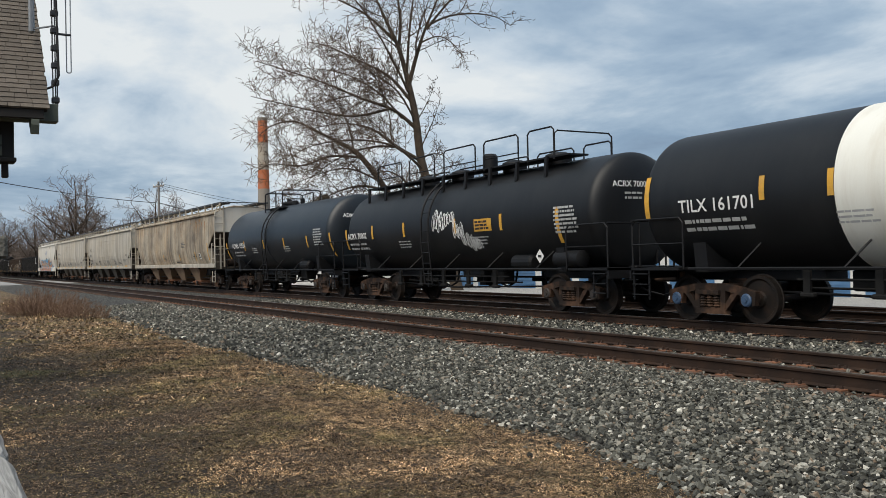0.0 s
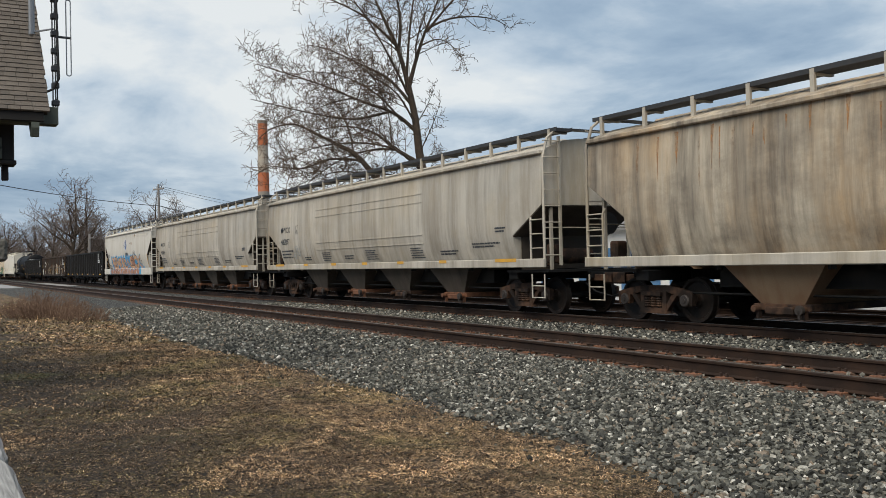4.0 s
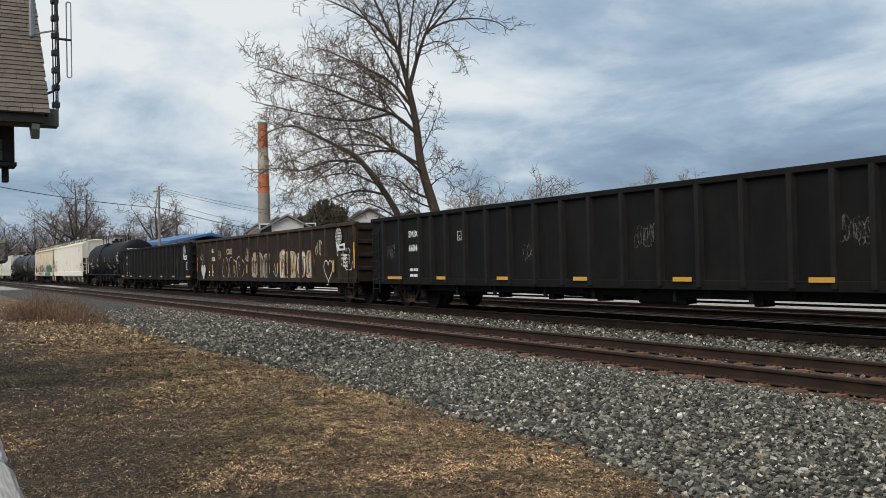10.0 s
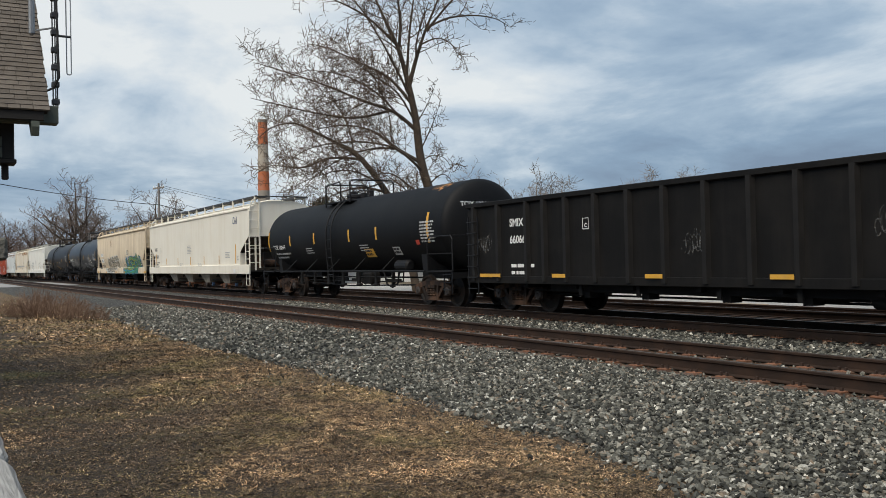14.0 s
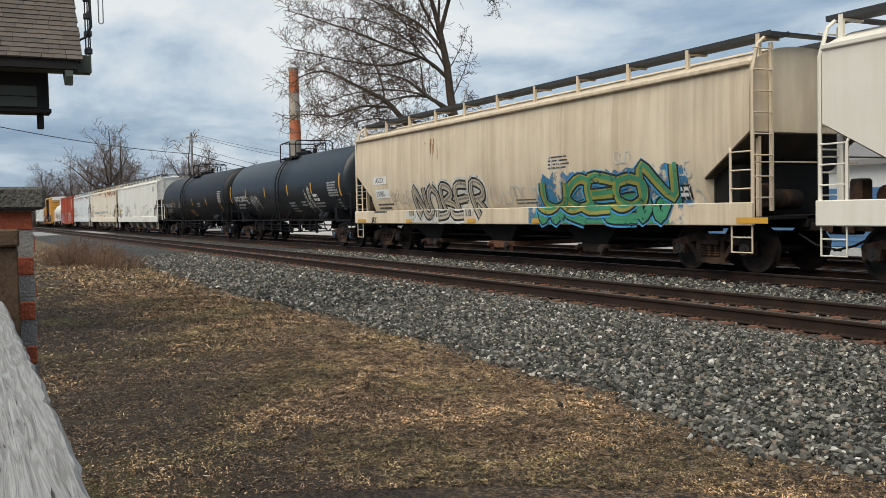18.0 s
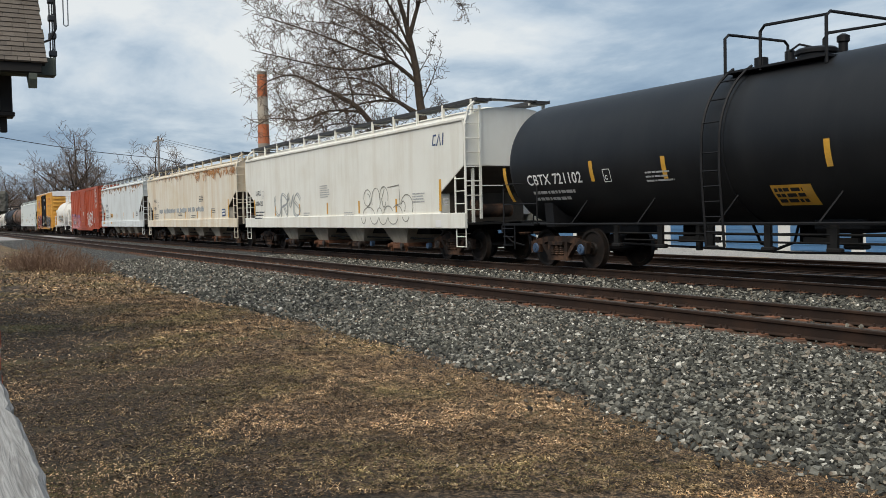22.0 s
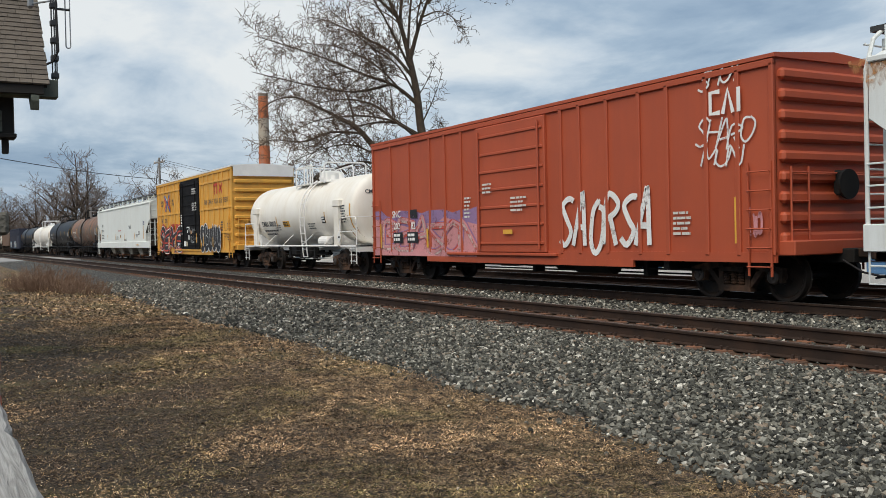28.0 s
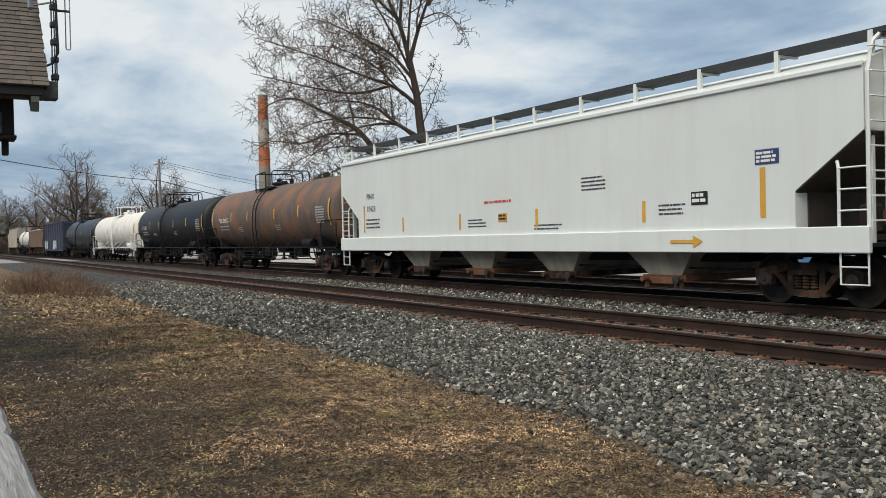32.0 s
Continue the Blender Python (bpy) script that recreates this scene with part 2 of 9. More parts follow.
M["black_door"] = surf("matt_black_door", (0.008, 0.008, 0.009), 0.8, 0.0, 0.3, 5, (0.03, 0.027, 0.024), 0.35, spec=0.15)
M["box_yellow"] = surf("ochre_yellow_boxcar", (0.70, 0.36, 0.055), 0.6, 0.0, 0.1, 2, (0.36, 0.20, 0.06), 0.3, 0.35, 0.05)
M["gon_blue"] = surf("dark_blue_gondola", (0.025, 0.035, 0.065), 0.65, 0.0, 0.25, 3, (0.06, 0.05, 0.045), 0.4, 0.4, 0.08)
M["hop_brown"] = surf("brown_open_hopper", (0.17, 0.10, 0.06), 0.7, 0.0, 0.25, 3, (0.09, 0.06, 0.045), 0.5, 0.5, 0.1)
M["walk_steel"] = surf("galvanised_walkway", (0.045, 0.045, 0.046), 0.6, 0.2, 0.25, 6)
M["rail"] = surf("rusty_rail", (0.026, 0.015, 0.010), 0.75, 0.0, 0.3, 5, (0.07, 0.035, 0.019), 0.45, spec=0.3)
M["rail_head"] = surf("rail_running_face", (0.15, 0.13, 0.11), 0.40, 0.6, 0.3, 6)
M["tie"] = surf("creosoted_tie", (0.10, 0.056, 0.035), 0.85, 0.0, 0.35, 6, (0.20, 0.125, 0.08), 0.5, 0, 0.5, 40, each=0.3)
M["rust"] = surf("brown_rust", (0.20, 0.085, 0.042), 0.85, 0.0, 0.3, 9, (0.06, 0.032, 0.02), 0.6)
M["spike"] = surf("dark_spike", (0.04, 0.022, 0.014), 0.8, 0.0, 0.3, 9)

for nm, c in (("g_orange", (0.60, 0.37, 0.22)), ("g_brown", (0.40, 0.195, 0.12)), ("g_blue", (0.06, 0.32, 0.58)), ("g_black", (0.014, 0.014, 0.016)), ("g_white", (0.72, 0.72, 0.70)), ("g_green", (0.055, 0.26, 0.14)),
              ("g_lime", (0.30, 0.30, 0.07)), ("g_red", (0.50, 0.06, 0.035)), ("g_pink", (0.55, 0.24, 0.25)), ("g_violet", (0.26, 0.16, 0.30)), ("g_grey", (0.36, 0.38, 0.38)), ("g_pale", (0.58, 0.57, 0.52)), ("g_buff", (0.48, 0.42, 0.31)),
              ("g_navy", (0.035, 0.10, 0.30)), ("g_rust", (0.33, 0.13, 0.04)), ("g_dull", (0.22, 0.21, 0.18))):
    M[nm] = surf("spray_" + nm[2:], c, 0.7, 0.0, 0.3, 3, bump=0.03, ragged=(5.0, 5.0, 0.27, 0.44, 1.0))
M["g_fade"] = surf("spray_fade", (0.60, 0.45, 0.42), 0.7, 0.0, 0.3, 3, bump=0.03, ragged=(4.0, 4.0, 0.40, 0.60, 0.9))
M["g_halo"] = surf("spray_halo", (0.05, 0.20, 0.36), 0.7, 0.0, 0.3, 3, bump=0.03, ragged=(3.0, 3.0, 0.40, 0.56, 1.0))
M["mark_navy"] = surf("navy_mark", (0.03, 0.06, 0.16), 0.6, 0.0, 0.15, 3, bump=0.03)
M["mark_black"] = surf("black_mark", (0.014, 0.014, 0.016), 0.6, 0.0, 0.15, 3, bump=0.03)

# ---- shape helpers ----
class Geo:
    """Collects points and faces for one mesh."""

    def __init__(self):
        self.v, self.f = [], []

    def add(self, v, f):
        n = len(self.v)
        self.v += [tuple(p) for p in v]
        self.f += [tuple(i + n for i in q) for q in f]
        return self

    def box(self, x0, x1, y0, y1, z0, z1, c=0.0, m=None):
        """A block, with its edges cut by c."""
        if c <= 0:
            v = [(x, y, z) for x in (x0, x1) for y in (y0, y1) for z in (z0, z1)]
            f = [(0, 1, 3, 2), (4, 6, 7, 5), (0, 4, 5, 1), (2, 3, 7, 6), (0, 2, 6, 4), (1, 5, 7, 3)]
        else:
            v, idx = [], {}
            lo, hi = (x0, y0, z0), (x1, y1, z1)
            for sx in (0, 1):
                for sy in (0, 1):
                    for sz in (0, 1):
                        s = (sx, sy, sz)
                        for a in range(3):
                            p = [hi[k] - c if s[k] else lo[k] + c for k in range(3)]
                            p[a] = hi[a] if s[a] else lo[a]
                            idx[s, a] = len(v)
                            v.append(tuple(p))
            f = []
            for a in range(3):
                b, d = [(1, 2), (2, 0), (0, 1)][a]
                for e in (0, 1):
                    q = []
                    for u, w in ((0, 0), (1, 0), (1, 1), (0, 1)):
                        s = [0, 0, 0]; s[a], s[b], s[d] = e, u, w
                        q.append(idx[tuple(s), a])
                    f.append(tuple(q if e else q[::-1]))
            for a in range(3):
                b, d = [(1, 2), (2, 0), (0, 1)][a]
                for u in (0, 1):
                    for w in (0, 1):
                        s0, s1 = [0, 0, 0], [0, 0, 0]
                        s0[b] = s1[b] = u; s0[d] = s1[d] = w; s1[a] = 1
                        q = (idx[tuple(s0), b], idx[tuple(s1), b], idx[tuple(s1), d], idx[tuple(s0), d])
                        f.append(q if u == w else q[::-1])
            for sx in (0, 1):
                for sy in (0, 1):
                    for sz in (0, 1):
                        s = (sx, sy, sz)
                        q = (idx[s, 0], idx[s, 1], idx[s, 2])
                        f.append(q if (sx + sy + sz) % 2 else q[::-1])
        if m is not None:
            v = [m @ Vector(p) for p in v]
        return self.add(v, f)

    def tube(self, pts, r, n=6, closed=False, caps=True):
        """A pipe of radius r along points."""
        pts = [Vector(p) for p in pts]
        if closed:
            pts = pts + [pts[0]]
        v, f, k = [], [], len(pts)
        side = None
        for i, p in enumerate(pts):
            d = (pts[min(i + 1, k - 1)] - pts[max(i - 1, 0)])
            d = d.normalized() if d.length > 1e-9 else Vector((1, 0, 0))
            if side is None:
                side = d.orthogonal().normalized()
            side = (side - d * side.dot(d))
            side = side.normalized() if side.length > 1e-6 else d.orthogonal().normalized()
            o = d.cross(side)
            rr = r[i] if isinstance(r, (list, tuple)) else r
            for j in range(n):
                a = 2 * math.pi * j / n
                v.append(p + (side * math.cos(a) + o * math.sin(a)) * rr)
        for i in range(k - 1):
            for j in range(n):
                f.append((i * n + j, i * n + (j + 1) % n, (i + 1) * n + (j + 1) % n, (i + 1) * n + j))
        if caps:
            f.append(tuple(range(n))[::-1])
            f.append(tuple((k - 1) * n + j for j in range(n)))
        return self.add(v, f)

    def lathe(self, prof, n=24, axis="x", at=(0, 0, 0)):
        """Turns a profile of (along, radius) round an axis."""
        v, f = [], []
        for a, r in prof:
            for j in range(n):
                t = 2 * math.pi * j / n
                c, s = r * math.cos(t), r * math.sin(t)
                p = (a, c, s) if axis == "x" else (s, a, c) if axis == "y" else (c, s, a)
                v.append((p[0] + at[0], p[1] + at[1], p[2] + at[2]))
        k = len(prof)
        for i in range(k - 1):
            for j in range(n):
                f.append((i * n + j, (i + 1) * n + j, (i + 1) * n + (j + 1) % n, i * n + (j + 1) % n))
        f.append(tuple(range(n)))
        f.append(tuple((k - 1) * n + j for j in range(n))[::-1])
        return self.add(v, f)

    def prism(self, poly, y0, y1, axis="y"):
        """Pushes a polygon of (x, z) from y0 to y1, or of (y, z) along x."""
        n = len(poly)
        mk = (lambda a, b, c: (a, c, b)) if axis == "y" else (lambda a, b, c: (c, a, b))
        v = [mk(a, b, y0) for a, b in poly] + [mk(a, b, y1) for a, b in poly]
        f = [tuple(range(n)), tuple(range(n, 2 * n))[::-1]]
        f += [(i, i + n, (i + 1) % n + n, (i + 1) % n) for i in range(n)]
        return self.add(v, f)

    def mesh(self, name, material, smooth=False):
        me = bpy.data.meshes.new(name)
        me.from_pydata(self.v, [], self.f)
        if material:
            me.materials.append(material)
        bm = bmesh.new(); bm.from_mesh(me)
        bmesh.ops.recalc_face_normals(bm, faces=bm.faces)
        bm.to_mesh(me); bm.free()
        if smooth:
            me.polygons.foreach_set("use_smooth", [True] * len(me.polygons))
            me.set_sharp_from_angle(angle=radians(35))
        return me


def part(name, geo, material, parent, label="", smooth=False, at=None):
    """ONE mesh object under a thing or under a part."""
    me = geo if isinstance(geo, bpy.types.Mesh) else geo.mesh(name, M[material] if isinstance(material, str) else material, smooth)
    ob = new(name, me)
    ob.parent = parent
    if at is not None:
        ob.matrix_parent_inverse = Matrix.Translation(at)
    return tagged(ob, label)


def thing(name, label, category, group="", kind=""):
    return tagged(new(name), label, category, group, kind)


CACHE = {}


def once(key, make):
    """The mesh made for key, built the first time only."""
    if key not in CACHE:
        CACHE[key] = make()
    return CACHE[key]


def letters(s, size, bold=0.0, gap=1.0, shear=0.0):
    """Flat lettering as points (x, z) and faces, from its lower left corner."""
    cu = bpy.data.curves.new("lettering", "FONT")
    cu.body, cu.size, cu.offset, cu.space_character, cu.shear = s, size, bold, gap, shear
    cu.resolution_u = 3
    ob = bpy.data.objects.new("lettering", cu)
    me = bpy.data.meshes.new_from_object(ob)
    v = [(p.co.x, p.co.y) for p in me.vertices]
    f = [tuple(q.vertices) for q in me.polygons]
    bpy.data.objects.remove(ob); bpy.data.meshes.remove(me); bpy.data.curves.remove(cu)
    return v, f


LEVELS = (1.0, 1.355, 1.378, 1.6, 1.8, 2.0, 2.2, 2.4, 2.6, 2.8, 3.0, 3.2, 3.4, 3.6, 3.8)


LAY = {"off": 0.0}    # how far a car's body sits from the middle of its couplers


def on_side(v, f, x, z, skin, lift=0.006):
    """Lays flat (x, z) points on a car's near side, cut at levels so that they follow its curve; skin(z) is its y there."""
    bm = bmesh.new()
    vs = [bm.verts.new((x - LAY["off"] + a, 0.0, z + b)) for a, b in v]
    for q in f:
        try:
            bm.faces.new([vs[i] for i in q])
        except ValueError:
            pass
    for p in vs:
        if not p.link_faces:
            bm.verts.remove(p)
    lo, hi = min(z + b for a, b in v), max(z + b for a, b in v)
    if abs(skin(lo) - skin(hi)) > 0.004 or abs(skin((lo + hi) / 2) - skin(lo)) > 0.004:
        for k in LEVELS:
            if lo < k < hi:
                bmesh.ops.bisect_plane(bm, geom=bm.verts[:] + bm.edges[:] + bm.faces[:], plane_co=(0, 0, k), plane_no=(0, 0, 1))
    bm.verts.index_update()
    g = Geo()
    g.add([(p.co.x, skin(p.co.z) - lift, p.co.z) for p in bm.verts], [tuple(p.index for p in q.verts) for q in bm.faces])
    bm.free()
    return g


def bars(lines, w, h, gap, rnd, fill=0.55):
    """Plain bars for writing too small to read: rows of short strokes."""
    v, f = [], []
    for i in range(lines):
        z, a = -i * (h + gap), 0.0
        end = w * rnd.uniform(0.75, 1.0)
        while a < end:
            b = min(end, a + rnd.uniform(0.05, 0.22) * max(1.0, h / 0.06))
            n = len(v)
            v += [(a, z), (b, z), (b, z + h), (a, z + h)]
            f.append((n, n + 1, n + 2, n + 3))
            a = b + h * rnd.uniform(0.3, 0.7)
    return v, f


def rect(w, h):
    n = max(1, int(h / 0.15))
    v = [(a, h * i / n) for i in range(n + 1) for a in (0, w)]
    return v, [(2 * i, 2 * i + 1, 2 * i + 3, 2 * i + 2) for i in range(n)]


def ribbon(pts, w):
    """A flat painted stroke of width w along (x, z) points."""
    v, f = [], []
    k = len(pts)
    for i in range(k):
        a, b = pts[max(0, i - 1)], pts[min(k - 1, i + 1)]
        d = math.hypot(b[0] - a[0], b[1] - a[1]) or 1.0
        nx, nz = -(b[1] - a[1]) / d * w / 2, (b[0] - a[0]) / d * w / 2
        v += [(pts[i][0] + nx, pts[i][1] + nz), (pts[i][0] - nx, pts[i][1] - nz)]
    f = [(2 * i, 2 * i + 1, 2 * i + 3, 2 * i + 2) for i in range(k - 1)]
    return v, f

# ---- ground and tracks ----
NEAR, FAR, SIDING = 9.5, 14.25, 18.45     # track centres
RAIL_X0, RAIL_X1 = -420.0, 60.0


def ground_z(x, y):
    """Height of the ground; rail tops are at 0."""
    lawn = -0.16 + 0.012 * noise.noise((x * 4.5, y * 4.5, 9)) + 0.05 * noise.noise((x * 0.25, y * 0.25, 0)) + 0.02 * noise.noise((x * 1.3, y * 1.3, 5))
    bed = -0.185
    dip = -0.30
    if y < 3.6:
        return lawn - 0.05
    if y < 5.2:
        k = (y - 3.6) / 1.6
        return lawn - 0.05 + (dip - lawn + 0.05) * k
    if y < 7.6:
        k = (y - 5.2) / 2.4
        return dip + (bed - dip) * k
    if y < 20.2:
        return bed - 0.012
    if y < 21.6:
        return bed + (-0.42 - bed) * (y - 20.2) / 1.4
    return -0.42


def grid_mesh(name, xs, ys, zf, material):
    v = [(x, y, zf(x, y)) for y in ys for x in xs]
    nx = len(xs)
    f = [(j * nx + i, j * nx + i + 1, (j + 1) * nx + i + 1, (j + 1) * nx + i) for j in range(len(ys) - 1) for i in range(nx - 1)]
    me = bpy.data.meshes.new(name)
    me.from_pydata(v, [], f)
    me.materials.append(material)
    me.polygons.foreach_set("use_smooth", [True] * len(me.polygons))
    return new(name, me)


def ground_material():
    """Dead winter grass near the fence, crushed grey stone along the tracks, pale gravel beyond."""
    m = bpy.data.materials.new("ground_cover")
    m.use_nodes = True
    nt = m.node_tree
    N, L = nt.nodes.new, nt.links.new
    b = nt.nodes["Principled BSDF"]
    b.inputs["Roughness"].default_value = 0.95
    geo, sep = N("ShaderNodeNewGeometry"), N("ShaderNodeSeparateXYZ")
    L(geo.outputs["Position"], sep.inputs[0])

    def nz(s, d=6, r=0.6):
        n = N("ShaderNodeTexNoise")
        n.inputs["Scale"].default_value, n.inputs["Detail"].default_value, n.inputs["Roughness"].default_value = s, d, r
        L(geo.outputs["Position"], n.inputs["Vector"])
        return n.outputs[0]

    def ramp(src, stops):
        r = N("ShaderNodeValToRGB")
        e = r.color_ramp.elements
        e[0].position, e[0].color = stops[0][0], (*stops[0][1], 1)
        e[1].position, e[1].color = stops[-1][0], (*stops[-1][1], 1)
        for p, c in stops[1:-1]:
            e.new(p).color = (*c, 1)
        L(src, r.inputs[0])
        return r.outputs[0]

    def mix(a, c, fac):
        x = N("ShaderNodeMix"); x.data_type = "RGBA"
        L(a, x.inputs["A"]); L(c, x.inputs["B"]); L(fac, x.inputs["Factor"])
        return x.outputs["Result"]

    def smooth(src, lo, hi):
        r = N("ShaderNodeMapRange"); r.interpolation_type = "SMOOTHSTEP"
        r.inputs["From Min"].default_value, r.inputs["From Max"].default_value = lo, hi
        L(src, r.inputs["Value"])
        return r.outputs[0]

    straw = ramp(nz(42, 7, 0.8), [(0.42, (0.022, 0.014, 0.008)), (0.5, (0.20, 0.125, 0.062)), (0.56, (0.52, 0.35, 0.19))])
    soil = ramp(nz(36, 8, 0.8), [(0.46, (0.008, 0.0058, 0.0036)), (0.545, (0.128, 0.088, 0.047))])
    green = ramp(nz(75, 6, 0.75), [(0.40, (0.022, 0.020, 0.007)), (0.60, (0.24, 0.20, 0.06))])
    near_fence = N("ShaderNodeMapRange")
    near_fence.inputs["From Min"].default_value, near_fence.inputs["From Max"].default_value = 3.5, 1.2
    L(sep.outputs["Y"], near_fence.inputs["Value"])
    bare = N("ShaderNodeMath"); bare.operation = "MULTIPLY_ADD"; bare.inputs[1].default_value = 2.2
    patch = N("ShaderNodeMath"); patch.operation = "SUBTRACT"; patch.inputs[1].default_value = 0.48
    L(nz(0.75, 5, 0.65), patch.inputs[0]); L(patch.outputs[0], bare.inputs[0]); L(near_fence.outputs[0], bare.inputs[2])
    lawn = mix(straw, soil, smooth(bare.outputs[0], 0.10, 0.95))
    # dark clumps by noise: shade between tufts, put into the colour
    tuft_shade = ramp(nz(70, 4, 0.7), [(0.4, (0.009, 0.0062, 0.0035)), (0.6, (0.08, 0.05, 0.025))])
    lawn = mix(lawn, tuft_shade, smooth(nz(11, 7, 0.8), 0.48, 0.57))
    lawn = mix(lawn, green, smooth(nz(0.42, 5), 0.54, 0.70))
    vor = N("ShaderNodeTexVoronoi"); vor.inputs["Scale"].default_value = 17
    L(geo.outputs["Position"], vor.inputs["Vector"])
    vs = N("ShaderNodeSeparateColor"); L(vor.outputs["Color"], vs.inputs[0])
    # coloured darker than the loose stones, as the shade in their gaps
    stone = ramp(vs.outputs[0], [(0.0, (0.014, 0.014, 0.012)), (0.5, (0.045, 0.044, 0.039)), (0.85, (0.11, 0.107, 0.094)), (1.0, (0.22, 0.21, 0.185))])
    gravel = ramp(nz(9, 8, 0.7), [(0.3, (0.36, 0.34, 0.31)), (0.7, (0.60, 0.58, 0.54))])
    wob = N("ShaderNodeMath"); wob.operation = "MULTIPLY_ADD"; wob.inputs[1].default_value = 0.7
    L(nz(0.9, 5, 0.6), wob.inputs[0]); L(sep.outputs["Y"], wob.inputs[2])
    col = mix(lawn, stone, smooth(wob.outputs[0], 5.1, 5.5))
    rusty = ramp(nz(14, 7, 0.7), [(0.35, (0.035, 0.020, 0.012)), (0.65, (0.20, 0.105, 0.055))])
    # far bed: oil-dark ground with the shade under the train put into its colour
    oil_shade = ramp(nz(14, 7, 0.7), [(0.35, (0.008, 0.0075, 0.007)), (0.65, (0.028, 0.024, 0.021))])
    band = N("ShaderNodeMath"); band.operation = "SUBTRACT"; band.inputs[1].default_value = 9.5
    L(sep.outputs["Y"], band.inputs[0])
    off = N("ShaderNodeMath"); off.operation = "ABSOLUTE"; L(band.outputs[0], off.inputs[0])
    col = mix(col, rusty, smooth(off.outputs[0], 1.30, 1.10))
    col = mix(col, oil_shade, smooth(sep.outputs["Y"], 13.0, 13.5))
    col = mix(col, gravel, smooth(wob.outputs[0], 20.3, 21.3))
    wild = ramp(nz(0.8, 8, 0.7), [(0.3, (0.07, 0.055, 0.035)), (0.7, (0.20, 0.16, 0.10))])
    col = mix(col, wild, smooth(wob.outputs[0], 31.0, 34.0))
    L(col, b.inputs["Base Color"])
    bp = N("ShaderNodeBump"); bp.inputs["Strength"].default_value, bp.inputs["Distance"].default_value = 1.0, 0.05
    hs = N("ShaderNodeMath"); L(nz(60, 6, 0.8), hs.inputs[0]); L(vor.outputs["Distance"], hs.inputs[1])
    L(hs.outputs[0], bp.inputs["Height"]); L(bp.outputs[0], b.inputs["Normal"])
    return m


def steps(*runs):
    out = []
    for a, b, d in runs:
        k = max(1, round((b - a) / d))
        out += [a + (b - a) * i / k for i in range(k)]
    return out + [runs[-1][1]]


M["ground"] = ground_material()
ground = grid_mesh("ground", steps((-2500, -200, 230), (-200, -40, 8), (-40, -14, 0.6), (-14, 6, 0.16), (6, 60, 6), (60, 1500, 240)),
                   steps((-1500, -20, 296), (-20, -2, 3), (-2, 3.4, 0.18), (3.4, 8.2, 0.12), (8.2, 20, 0.45), (20, 60, 8), (60, 2500, 244)), ground_z, M["ground"])
tagged(ground, "brown winter grass beside crushed grey track ballast", "ground", kind="structure")


def rail_profile():
    h = [(0.068, -0.175), (0.068, -0.165), (0.012, -0.148), (0.010, -0.05), (0.034, -0.036), (0.036, -0.010), (0.028, 0.0)]
    return [(-a, b) for a, b in h] + [(a, b) for a, b in h[::-1]]


for tn, yc in (("near", NEAR), ("far", FAR), ("siding", SIDING)):
    for s in (-1, 1):
        g = Geo().prism([(yc + s * 0.7525 + a, b) for a, b in rail_profile()], RAIL_X0, RAIL_X1, axis="x")
        r = tagged(new("rail", g.mesh("rail", M["rail"])), "rusty brown steel rail spiked to wooden ties", "rail", kind="structure")
        g = Geo().box(RAIL_X0, RAIL_X1, yc + s * 0.7525 - 0.026, yc + s * 0.7525 + 0.026, 0.0005, 0.003)
        part("running_face", g, "rail_head", r, "worn bright running face")


# ---- ties, plates and spikes ----
def tie_mesh():
    return Geo().box(-0.115, 0.115, -1.30, 1.30, -0.345, -0.176, 0.012).mesh("tie", M["tie"])


TIE = tie_mesh()
# ties beneath the train, blackened to carry its shade as well as oil
M["oil_shade_tie"] = surf("oil_and_shade_tie", (0.016, 0.012, 0.010), 0.8, 0.0, 0.35, 6, (0.04, 0.03, 0.024), 0.5, 0, 0.5, 40, each=0.3)
SHADED_TIE = TIE.copy()
SHADED_TIE.materials[0] = M["oil_shade_tie"]
rnd = random.Random(5)
bed = tagged(new("track_bed"), "wooden ties set in grey crushed stone", "track", kind="structure")
far_g, plate_g, spike_g = Geo(), Geo(), Geo()
for yc, x_near in ((NEAR, -44.0), (FAR, -40.0), (SIDING, 99.0)):
    x = -130.0
    while x < 8:
        dx, a = rnd.uniform(-0.03, 0.03), rnd.uniform(-1.5, 1.5)
        if x > x_near and x < -3:
            ob = new("tie", SHADED_TIE if yc == FAR else TIE)
            ob.parent = bed
            ob.matrix_basis = pose(x + dx, yc + rnd.uniform(-0.05, 0.05), rnd.uniform(-0.012, 0.006), 0, 0, a)
        else:
            far_g.box(x - 0.115, x + 0.115, yc - 1.3, yc + 1.3, -0.34, -0.184)
        if x > -46 and yc < SIDING:
            for s in (-1, 1):
                yr = yc + s * 0.7525
                plate_g.box(x + dx - 0.09, x + dx + 0.09, yr - 0.19, yr + 0.19, -0.186, -0.166, 0.004)
                for q in (-0.12, 0.12):
                    for e in (-0.05, 0.05):
                        if yc < FAR or q < 0:
                            spike_g.box(x + dx + e - 0.013, x + dx + e + 0.013, yr + q - 0.018, yr + q + 0.018, -0.166, -0.125 + rnd.uniform(-0.012, 0.01))
        x += 0.53
tagged(part("far_ties", far_g, "tie", bed), kind="stuff")
tagged(part("tie_plates", plate_g, "rust", bed, "rusted tie plates"), kind="stuff")
tagged(part("rail_spikes", spike_g, "spike", bed), kind="stuff")


